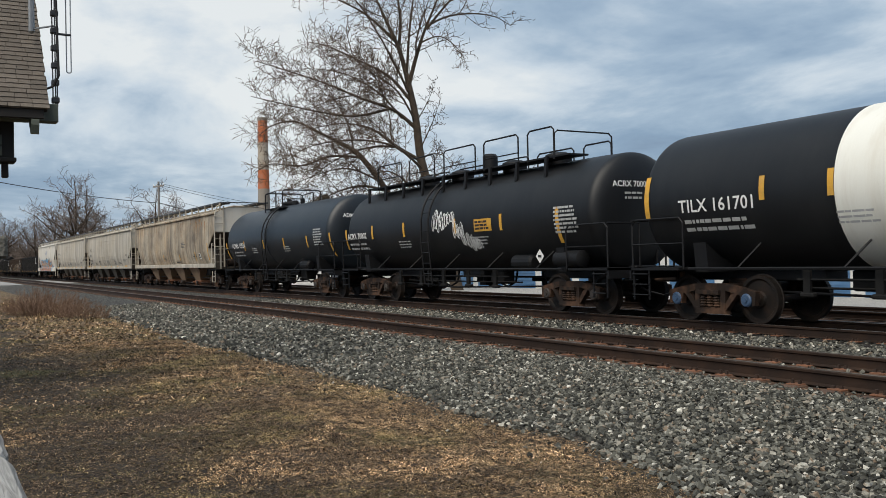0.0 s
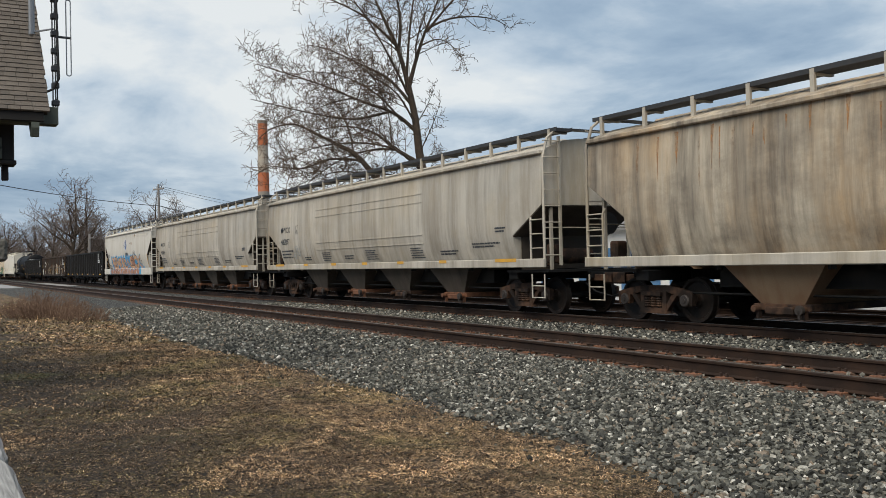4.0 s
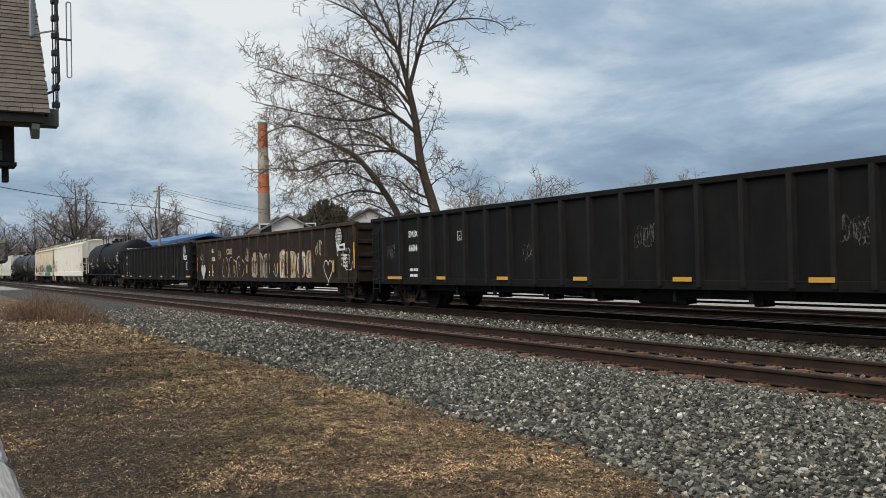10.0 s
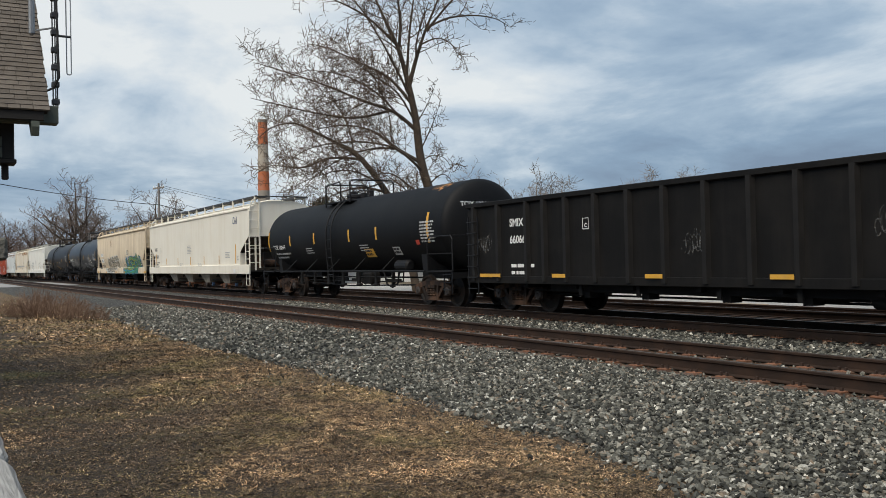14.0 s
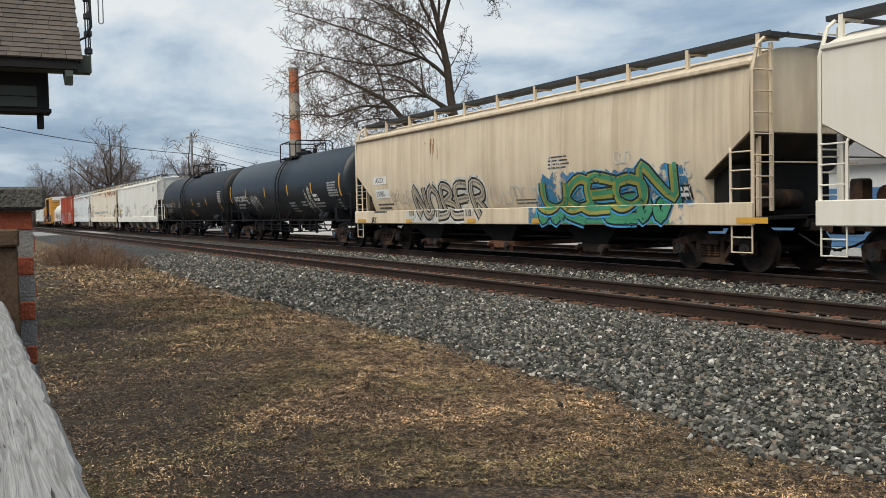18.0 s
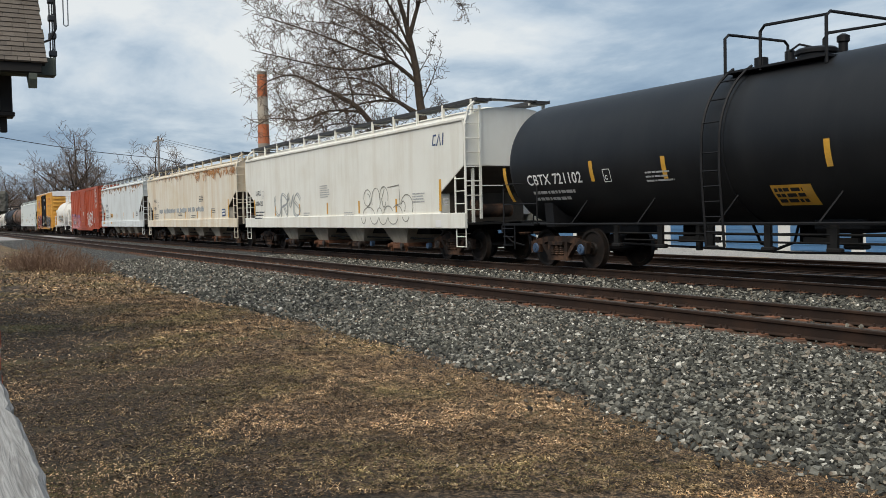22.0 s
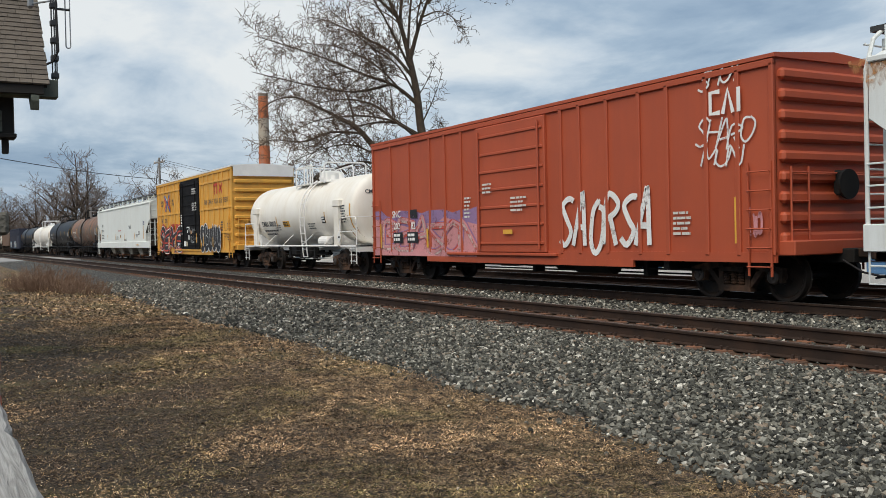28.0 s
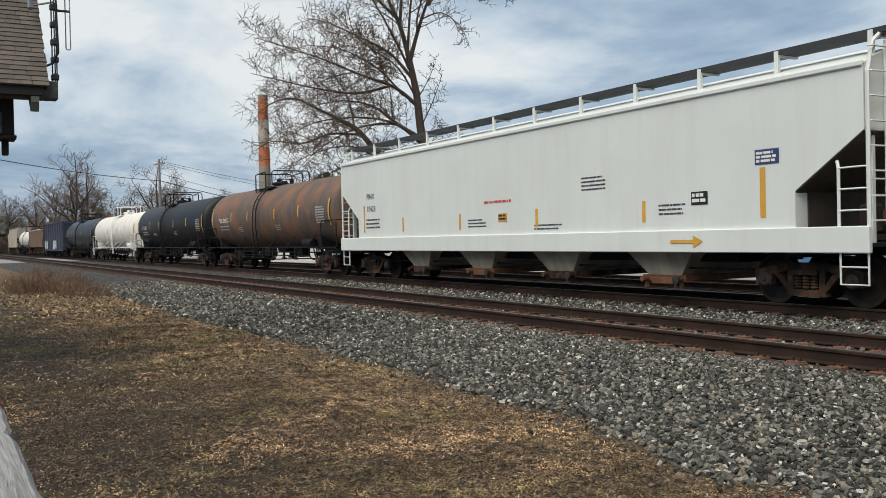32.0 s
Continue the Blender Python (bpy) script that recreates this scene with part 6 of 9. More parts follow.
        for p in total:
            acc += math.hypot(p[0] - lastp[0], p[1] - lastp[1]); lastp = p
            if acc > 0.28:
                g.tube([(lx - 0.22, p[0], p[1]), (lx + 0.22, p[0], p[1])], 0.016, 5); acc = 0.0
        part("ladder", g, steel, car)
    # reflective stripes
    for sx, sw, sh, sz in (stripes or [(-th + 0.62, 0.13, 1.0, zc - 0.55), (-0.27 * 2 * th, 0.12, 0.46, zc - 0.15), (-0.12 * 2 * th, 0.12, 0.42, zc - 0.15),
                                       (0.10 * 2 * th, 0.12, 0.42, zc - 0.15), (0.27 * 2 * th, 0.12, 0.46, zc - 0.15), (th - 0.72, 0.13, 1.0, zc - 0.55)]):
        v, f = rect(sw, sh)
        part("reflector", on_side(v, f, sx, sz, nside, 0.008), "yellow", car, "yellow reflective stripe")
    # lettering
    if mark:
        v, f = letters(mark, text_size, 0.005, 1.05)
        z = text_z if text_z is not None else zc - 0.15
        gap = max(a for a, b in letters(mark.split()[0], text_size, 0.005, 1.05)[0]) + 0.02
        for first in (True, False)[:len(mark.split())]:
            part("reporting_mark", on_side(v, [q for q in f if (max(v[i][0] for i in q) < gap) == first], text_x * th, z, nside, 0.010), mark_mat or "white", car, "lettering on the tank")
        v, f = bars(mark_bars, 1.7, 0.07, 0.08, rnd)
        part("stencil", on_side(v, f, text_x * th + 0.1, z - 0.22, nside, 0.010), mark_mat or "stencil", car, "small white stencilling")
        if data:
            v, f = bars(7, 0.9, 0.05, 0.045, rnd, 0.7)
            part("data_block", on_side(v, f, th - 1.95, zc + 0.12, nside, 0.010), mark_mat or "stencil", car, "block of stencilled data")
        for bx in (-0.42, 0.2) if data else ():
            v, f = bars(3, 0.8, 0.035, 0.05, rnd)
            part("stencil", on_side(v, f, bx * th, zc - 0.45, nside, 0.010), mark_mat or "stencil", car)
        # repeat on the leading dished end
        def dish(v2, f2, yy, zz):
            g2 = Geo()
            pts = []
            for a2, b2 in v2:
                yv, zv = yy + a2, zz + b2 - zc
                pts.append((th - 0.37 - HEAD + head_bulge(math.hypot(yv, zv) / R) + 0.012, yv, zv + zc))
            return g2.add(pts, f2)
        v, f = letters(mark, 0.19, 0.003)
        part("end_mark", dish(v, f, -0.85, zc + 0.55), mark_mat or "white", car)
        v, f = bars(2, 0.6, 0.05, 0.06, rnd)
        part("end_stencil", dish(v, f, -0.55, zc + 0.38), mark_mat or "stencil", car)
    couplers(car, h)
    if extra:
        extra(car, h, th, nside, zc, R)
    return car


def hopper_y(kind, W, z, sill, eave):
    """Half-width of a covered hopper's side at height z."""
    k = min(1.0, max(0.0, (z - sill) / (eave - sill)))
    if kind == "belly":
        return W - 0.24 * max(0.0, 1 - k / 0.42) ** 2 - 0.05 * max(0.0, (k - 0.6) / 0.4) ** 2
    if kind == "round":
        return W - 0.10 + 0.10 * math.sin(math.pi * min(1, k * 1.1))
    return W


def hopper_car(label, x0, x1, skin="hop_grey", kind="flat", top=4.26, eave=3.88, sill=1.30, bays=4, mark=("", ""), cut=(1.30, 2.65, 1.95), mark_x=-8.6, mark_z=2.4, mark_size=0.32, mark_step=0.46, plain=True,
               mark_mat="dark_stencil", seed=1, steel=None, walk_mat="walk_steel", extra=None, ribs=0, stripes=(), cap="cap", tall_sill=False, posts=14, chute=None, off=-0.30, slope=None, end_skin=None):
    rnd = random.Random(seed)
    car, h = start_car("covered_hopper_car", label, "hopper car", x0 + off, x1 + off)
    LAY["off"] = off
    steel = steel or skin
    chute = chute or "hop_grime_shade"
    W, Lb = 1.56, h - 0.87
    cx, c1, c2 = cut
    stations = [(-Lb, c1), (-Lb + cx, c2), (-Lb + cx + 0.001, sill)] + [(-Lb + cx + (2 * Lb - 2 * cx) * i / 8, sill) for i in range(1, 8)] + [(Lb - cx - 0.001, sill), (Lb - cx, c2), (Lb, c1)]
    v, f, n = [], [], 0
    for x, zl in stations:
        sec = [(hopper_y(kind, W, zl + (eave - zl) * i / 7, sill, eave), zl + (eave - zl) * i / 7) for i in range(8)]
        sec += [(W - 0.05, eave + 0.05), (W - 0.30, eave + (top - eave) * 0.45), (W - 0.75, top - 0.05), (0.4, top)]
        ring = [(x, -a, b) for a, b in sec] + [(x, a, b) for a, b in sec[::-1]]
        n = len(ring)
        v += ring
    k = len(stations)
    for i in range(k - 1):
        for j in range(n):
            f.append((i * n + j, (i + 1) * n + j, (i + 1) * n + (j + 1) % n, i * n + (j + 1) % n))
    f += [tuple(range(n)), tuple((k - 1) * n + j for j in range(n))[::-1]]
    part("body", Geo().add(v, f), skin, car, "steel hopper body with rounded roof", True)
    side = lambda z: -hopper_y(kind, W, z, sill, eave) if z > sill + 0.07 else -(W + 0.062)
    for y in (-1, 1):
        part("eave_rail", Geo().box(-Lb, Lb, y * W - 0.045, y * W + 0.045, eave - 0.03, eave + 0.07, 0.02), skin, car)
        zs = sill + (0.0 if not tall_sill else 0.05)
        part("side_sill", Geo().box(-Lb - 0.10, Lb + 0.10, y * (W + 0.01) - 0.05, y * (W + 0.01) + 0.05, 0.94 if tall_sill else sill - 0.14, sill + 0.07, 0.015), steel, car)
        for i in range(ribs):
            x = -Lb + cx + (2 * Lb - 2 * cx) * (i + 1) / (ribs + 1)
            part("side_post", Geo().box(x - 0.05, x + 0.05, y * W - 0.05, y * W + 0.05, sill, eave), skin, car)
    # discharge chutes
    span = 2 * (h - 4.0)
    for i in range(bays):
        x = -span / 2 + span * (i + 0.5) / bays
        w = span / bays * 0.37
        g = Geo()
        top4 = [(x - w, -1.42, sill), (x + w, -1.42, sill), (x + w, 1.42, sill), (x - w, 1.42, sill)]
        bot4 = [(x - 0.46, -1.12, 0.46), (x + 0.46, -1.12, 0.46), (x + 0.46, 1.12, 0.46), (x - 0.46, 1.12, 0.46)]
        g.add(top4 + bot4, [(0, 1, 5, 4), (1, 2, 6, 5), (2, 3, 7, 6), (3, 0, 4, 7), (4, 5, 6, 7), (3, 2, 1, 0)])
        ch = part("discharge_chute", g, chute, car, "sloping hopper bay")
        g = Geo().box(x - 0.62, x + 0.62, -1.16, 1.16, 0.35, 0.47, 0.01).box(x - 0.30, x + 0.30, -1.24, -1.10, 0.28, 0.42, 0.02)
        for e in (-0.5, 0.5):
            g.lathe([(-1.30, 0.06), (-1.16, 0.06)], 10, "y", (x + e, 0, 0.38)).box(x + e - 0.03, x + e + 0.03, -1.20, -1.12, 0.20, 0.40)
        part("outlet_gate", g, "rust" if i % 2 else "truck", ch)
        part("gate_handle", once(("handle",), lambda: Geo().lathe([(-1.36, 0.085), (-1.29, 0.085)], 12, "y").box(-0.02, 0.02, -1.36, -1.30, -0.16, 0.0).mesh("gate_handle", M["cap"])), None, ch, "pale gate handle", at=(x + 0.52, 0, 0.38))
        part("chute_flange", Geo().box(x - w - 0.03, x - w + 0.03, -1.44, -1.30, sill - 0.22, sill).box(x + w - 0.03, x + w + 0.03, -1.44, -1.30, sill - 0.22, sill), "underframe", ch)
    # added wide block behind the sill makes the gaps between bays dark
    part("centre_sill", Geo().box(-h + 0.75, h - 0.75, -0.2, 0.2, 0.86, 1.12, 0.02).box(-span / 2, span / 2, -0.9, 0.9, 0.74, sill + 0.02), "underframe", car, "centre sill with an added dark block between the bays")
    part("train_pipe", Geo().tube([(-h + 3.2, -1.05, 0.62), (h - 3.2, -1.05, 0.62)], 0.025, 5), "underframe", car)
    for s in (-1, 1):
        xt = s * (h - 2.35)
        a, b = sorted((s * (Lb + 0.12), s * (Lb - cx - 0.3)))
        part("end_deck", Geo().box(a, b, -1.5, 1.5, 1.04, 1.10), "underframe", car)
        g = Geo()
        xa, xb = s * (Lb - 0.15), s * (Lb - cx - 1.6)
        g.add([(xa, -1.25, c1 + 0.05), (xa, 1.25, c1 + 0.05), (xb, 1.25, 1.12), (xb, -1.25, 1.12), (xa - s * 0.02, -1.25, c1), (xa - s * 0.02, 1.25, c1), (xb - s * 0.05, 1.25, 1.1), (xb - s * 0.05, -1.25, 1.1)],
              [(0, 1, 2, 3), (7, 6, 5, 4), (0, 4, 5, 1), (1, 5, 6, 2), (2, 6, 7, 3), (3, 7, 4, 0)])
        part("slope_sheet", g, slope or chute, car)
        if end_skin:
            rim = [(hopper_y(kind, W, c1 + 0.01 + (eave - c1) * i / 5, sill, eave) - 0.012, c1 + 0.01 + (eave - c1 - 0.01) * i / 5) for i in range(6)] + [(W - 0.32, eave + (top - eave) * 0.45 - 0.01), (W - 0.77, top - 0.06)]
            part("end_sheet", Geo().prism([(-a, b) for a, b in rim] + rim[::-1], *sorted((s * (Lb + 0.004), s * (Lb + 0.016))), axis="x"), end_skin, car, "cleaner cream end sheet")
        # grimy dark sheets added as the hollow's shade, with the brake reservoir and valve
        xw = s * (Lb - cx)
        part("bulkhead", Geo().box(*sorted((xw + s * 0.006, xw + s * 0.03)), -(W - 0.30), W - 0.30, 1.10, c2 - 0.02), "hop_grime_shade", car, "grimy dark sheet added for shade in the hollow end")
        g = Geo()
        wide = hopper_y(kind, W, c2, sill, eave) - 0.02
        g.add([(xw, y, c2 - d) for d in (0.006, 0.03) for y in (-wide, wide)] + [(s * (Lb - 0.02), y, c1 - d) for d in (0.006, 0.03) for y in (-wide, wide)],
              [(0, 1, 5, 4), (2, 6, 7, 3), (0, 2, 3, 1), (4, 5, 7, 6), (0, 4, 6, 2), (1, 3, 7, 5)])
        part("end_slope", g, "hop_grime_shade", car, "grimy dark sloping sheet added for shade under the end")
        part("air_reservoir", Geo().lathe([(-0.55, 0.10), (-0.48, 0.19), (0.48, 0.19), (0.55, 0.10)], 14, "y", (s * (Lb - 0.55), -0.2, 1.42)), "truck", car, smooth=True)
        part("brake_valve", Geo().box(s * (Lb - 0.30) - 0.12, s * (Lb - 0.30) + 0.12, -1.15, -0.82, 1.25, 1.72, 0.04).tube([(s * (Lb - 0.3), -1.0, 1.3), (s * (Lb - 0.7), -0.9, 1.2), (s * (Lb - 0.8), -0.3, 1.35)], 0.025), "truck", car)
        for y in (-1.2, 1.2):
            part("end_post", Geo().box(s * (Lb - 0.12) - 0.035, s * (Lb - 0.12) + 0.035, y - 0.035, y + 0.035, 1.08, c1 + 0.2), steel, car)
        # corner ladder on the end, short ladder on the side
        xe, xi = s * (Lb + 0.06), s * (Lb - 0.47)
        yo, yi = -(W - 0.02), -(W - 0.50)
        lad = part("end_ladder", Geo().tube([(xe, yo, sill - 0.1), (xe, yo, eave - 0.12), (xe - s * 0.02, yo + 0.16, top - 0.02), (xe - s * 0.03, yo + 0.42, top + 0.17)], 0.036, 6), steel, car, "tall corner ladder")
        part("stile", Geo().box(xe - 0.03, xe + 0.03, yi - 0.03, yi + 0.03, sill - 0.1, top + 0.02), steel, lad)
        rung = once(("rung", s, steel), lambda: Geo().tube([(0, yo, 0), (s * 0.05, yo + 0.03, 0), (s * 0.05, yi - 0.03, 0), (0, yi, 0)], 0.016, 5).mesh("rung", M[steel]))
        n_r = int((top - sill) / 0.345)
        for i in range(n_r):
            part("rung", rung, None, lad, at=(xe, 0, sill + 0.15 + (top - sill - 0.25) * i / (n_r - 1)))
        low = part("side_ladder", Geo().tube([(xi, yo - 0.01, sill), (xi, yo - 0.01, 2.30), (xi - s * 0.05, yo + 0.03, 2.42)], 0.028, 6), steel, car)
        for z in (1.62, 1.96, 2.30):
            part("rung", once(("side_rung", s, steel), lambda: Geo().tube([(0, yo - 0.02, 0), (s * 0.53, yo - 0.02, 0)], 0.016, 5).mesh("rung", M[steel])), None, low, at=(xi, 0, z))
        x_a, x_b = sorted((s * (Lb + 0.04), s * (Lb - 0.46)))
        part("stirrup_step", Geo().tube([(x_a, yo, 1.0), (x_a, yo, 0.44), (x_b, yo, 0.44), (x_b, yo, 1.0)], 0.02, 5), steel, car)
        part("stirrup_step", Geo().tube([(x_a, yo, 0.72), (x_b, yo, 0.72)], 0.016, 5), steel, car)
        part("crossover_grab", Geo().tube([(xe, yo, 2.1), (xe, 1.3, 2.1)], 0.016, 5), steel, car)
        if s > 0:
            part("brake_wheel", Geo().lathe([(xe, 0.27), (xe + 0.05, 0.27)], 20, "x", (0, 0.4, 2.2)), "underframe", car)
        part("bolster", Geo().box(xt - 0.2, xt + 0.2, -1.4, 1.4, 0.86, 1.08, 0.02), "underframe", car)
        truck(car, xt, cap)
    # roof walkway on brackets, and loading hatches
    for y in (-0.98, 0.98):
        v = []
        for x in (-Lb - 0.2, Lb + 0.2):
            v += [(x, y - 0.24, top + 0.13), (x, y - 0.24, top + 0.22), (x, y - 0.22, top + 0.22), (x, y - 0.22, top + 0.20), (x, y + 0.22, top + 0.20), (x, y + 0.22, top + 0.22), (x, y + 0.24, top + 0.22), (x, y + 0.24, top + 0.13)]
        part("roof_walkway", Geo().add(v, [(i, (i + 1) % 8, (i + 1) % 8 + 8, i + 8) for i in range(8)] + [tuple(range(8)), tuple(range(15, 7, -1))]), walk_mat, car, "dark grated running board")
    for e in (-Lb - 0.08, Lb + 0.08):
        part("cross_walk", Geo().box(e - 0.13, e + 0.13, -0.74, 0.74, top + 0.17, top + 0.20), walk_mat, car)
    for y in (-1, 1):
        for i in range(posts):
            x = -Lb + 0.1 + (2 * Lb - 0.2) * i / (posts - 1)
            part("walkway_bracket", once(("bracket", y, round(top - eave, 2), skin), lambda: Geo().box(-0.045, 0.045, y * 1.20 - 0.03, y * 1.20 + 0.03, -0.30, 0.20).box(-0.04, 0.04, min(y * 0.7, y * 1.2), max(y * 0.7, y * 1.2), 0.10, 0.16)
                                               .mesh("walkway_bracket", M[steel])), None, car, at=(x, 0, top))
    part("hatch_trough", Geo().box(-Lb + 0.8, Lb - 0.8, -0.32, 0.32, top - 0.03, top + 0.10, 0.03), skin, car)
    # lettering
    if mark[0]:
        z = mark_z
        for i, t in enumerate(mark):
            v, f = letters(t, mark_size, 0.003, 1.02)
            part("reporting_mark", on_side(v, f, mark_x, z - i * mark_step, side), mark_mat, car, "dark lettering")
        v, f = bars(3, 1.3, 0.055, 0.07, rnd)
        part("stencil", on_side(v, f, mark_x - 0.05, z - mark_step - 0.3, side), mark_mat, car)
    if plain:
      for bx, bz, bl, bw in ((0.28, 2.55, 4, 0.9), (-0.2, 1.75, 3, 0.9), (0.52, 1.85, 3, 0.8), (0.1, 1.55, 2, 1.1)):
        v, f = bars(bl, bw, 0.035, 0.05, rnd)
        part("stencil", on_side(v, f, bx * Lb, bz, side), mark_mat, car, "small dark stencilling")
    for sx, sw, sh, sz in stripes:
        v, f = rect(sw, sh)
        part("reflector", on_side(v, f, sx, sz, side, 0.008), "yellow", car, "yellow reflective stripe")
    couplers(car, h)
    if extra:
        extra(car, h, Lb, side)
    LAY["off"] = 0.0
    return car


def gondola_car(label, x0, x1, skin="gon_black", top=2.84, bottom=0.80, ribs=17, mark=("", ""), seed=1, mark_right=False, logo=True, extra=None, stripes=True, deep=0.10, rib_w=0.085, bays=None):
    rnd = random.Random(seed)
    car, h = start_car("gondola_car", label, "gondola car", x0, x1)
    Lb, W = h - 0.66, 1.50
    for y in (-1, 1):
        wall = part("side_wall", Geo().box(-Lb, Lb, y * W - 0.03, y * W + 0.03, bottom, top - 0.06), skin, car)
        part("top_chord", Geo().box(-Lb - 0.02, Lb + 0.02, y * (W + 0.02) - 0.09, y * (W + 0.02) + 0.09, top - 0.12, top, 0.015), "gon_rim_lit" if skin == "gon_rust" else skin, car)
        part("side_sill", Geo().box(-Lb, Lb, y * (W + 0.03) - 0.06, y * (W + 0.03) + 0.06, bottom - 0.06, bottom + 0.12, 0.01), skin, car)
        for x in bays or [-Lb + 0.12 + (2 * Lb - 0.24) * i / (ribs - 1) for i in range(ribs)]:
            part("side_post", once(("rib", y, skin, top, bottom, deep), lambda: rib_mesh(y, W, deep, rib_w, bottom, top, "gon_post_lit" if skin == "gon_rust" else "gon_post_black_lit" if skin == "gon_black" else skin)), None, car, at=(x, 0, 0))
    for s in (-1, 1):
        part("end_wall", Geo().box(s * Lb - 0.03, s * Lb + 0.03, -W, W, bottom, top - 0.04), skin, car)
        for z in (bottom + 0.45, bottom + 0.9, bottom + 1.35, top - 0.22):
            part("end_rib", once(("gondola_end_rib", skin), lambda: Geo().box(-0.05, 0.05, -W, W, -0.07, 0.07, 0.02).mesh("end_rib", M[skin])), None, car, at=(s * (Lb + 0.04), 0, z))
        xa, xb = sorted((s * (Lb - 0.12), s * (Lb - 0.58)))
        g = ladder(xa, xb, -W - 0.10, 0.45, top - 0.35, 7)
        part("side_ladder", g, "black" if skin == "gon_black" else skin, car)
        g = ladder(xa, xb, W + 0.10, 0.45, top - 0.35, 7)
        part("side_ladder", g, "black" if skin == "gon_black" else skin, car)
        part("bolster", Geo().box(s * (h - 2.3) - 0.2, s * (h - 2.3) + 0.2, -1.4, 1.4, 0.84, 1.0, 0.02), "underframe", car)
        truck(car, s * (h - 2.3))
    part("floor", Geo().box(-Lb, Lb, -W, W, bottom + 0.02, bottom + 0.10), skin, car)
    part("load", scrap_load(Lb, W, bottom, top, seed), "rust", car, "low scrap load")
    part("centre_sill", Geo().box(-h + 0.7, h - 0.7, -0.22, 0.22, 0.72, 0.94, 0.02), "underframe", car)
    g = Geo()
    for k in range(-4, 5):
        g.box(k * 1.9 - 0.06, k * 1.9 + 0.06, -1.45, 1.45, bottom - 0.16, bottom)
    tagged(part("cross_bearer", g, "underframe", car), kind="stuff")
    part("brake_gear", Geo().tube([(-h + 3, -0.6, 0.62), (0, -0.7, 0.5), (h - 3, -0.6, 0.62)], 0.025).lathe([(-0.4, 0.17), (0.4, 0.17)], 12, "x", (1.2, -0.7, 0.66)).box(-1.6, -0.9, -0.9, -0.5, 0.55, 0.8, 0.03), "underframe", car)
    for k in (-5.5, -3.6, -1.4, 0.4, 2.9, 4.8):
        part("pipe_hanger", once(("gondola_hanger",), lambda: Geo().box(-0.10, 0.10, -1.25, -0.95, 0.44, 0.80).box(-0.05, 0.05, -1.45, -1.40, 0.50, 0.80).mesh("pipe_hanger", M["underframe"])), None, car, at=(k, 0, 0))
    part("train_pipe", Geo().tube([(-h + 3.2, -1.15, 0.58), (h - 3.2, -1.15, 0.58)], 0.03, 5).tube([(-h + 3.2, -0.9, 0.48), (h - 3.2, -0.9, 0.48)], 0.024, 5), "underframe", car)
    part("air_reservoir", Geo().lathe([(-0.7, 0.1), (-0.62, 0.2), (0.62, 0.2), (0.7, 0.1)], 14, "x", (2.2, -1.05, 0.60)), "underframe", car, smooth=True)
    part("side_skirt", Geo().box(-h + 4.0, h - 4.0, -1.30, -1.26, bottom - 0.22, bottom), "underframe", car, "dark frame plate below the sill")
    side = lambda z: -(W + 0.03)
    if stripes:
        for i in range(7):
            v, f = rect(0.5 if i not in (0, 6) else 0.95, 0.085)
            part("reflector", on_side(v, f, -9.4 + 18.7 * i / 6, 0.90, lambda z: -1.642, 0.002), "yellow", car, "yellow reflective stripe")
    if mark[0]:
        for i, t in enumerate(mark):
            v, f = letters(t, 0.27, 0.006, 1.0)
            part("reporting_mark", on_side(v, f, -8.15 if bays else -7.76, 2.16 - i * 0.42, side), "white", car, "white lettering")
        v, f = bars(2, 1.0, 0.08, 0.09, rnd)
        part("stencil", on_side(v, f, -8.1, bottom + 0.34, side), "white", car)
        v, f = bars(4, 0.5, 0.07, 0.055, rnd)
        part("stencil", on_side(v, f, Lb - 1.12, 1.68, side), "white", car)
    if logo:
        globe_logo(car, 8.93, 2.38, lambda z: -1.60)
    couplers(car, h)
    if extra:
        extra(car, h, Lb, side)
    return car


def rib_mesh(y, W, deep, w, bottom, top, skin):
    g = Geo()
    a, b = y * (W + 0.02), y * (W + 0.03 + deep)
    v = [(-w, a, bottom), (-w * 0.6, b, bottom), (w * 0.6, b, bottom), (w, a, bottom), (-w, a, top - 0.1), (-w * 0.6, b, top - 0.1), (w * 0.6, b, top - 0.1), (w, a, top - 0.1)]
    g.add(v, [(0, 1, 5, 4), (1, 2, 6, 5), (2, 3, 7, 6), (0, 4, 7, 3), (0, 3, 2, 1), (4, 5, 6, 7)])
    return g.mesh("side_post", M[skin])


def scrap_load(Lb, W, bottom, top, seed):
    rnd = random.Random(seed)
    g = Geo()
    for i in range(60):
        x, y, z = rnd.uniform(-Lb + 0.6, Lb - 0.6), rnd.uniform(-W + 0.4, W - 0.4), rnd.uniform(bottom + 0.2, top - 0.55)
        a, b, c = rnd.uniform(0.1, 0.5), rnd.uniform(0.08, 0.3), rnd.uniform(0.03, 0.2)
        g.box(-a, a, -b, b, -c, c, 0.0, pose(x, y, z, rnd.uniform(-40, 40), rnd.uniform(-40, 40), rnd.uniform(0, 180)))
    g.box(-Lb + 0.1, Lb - 0.1, -W + 0.1, W - 0.1, bottom + 0.1, (bottom + top) / 2)
    return g


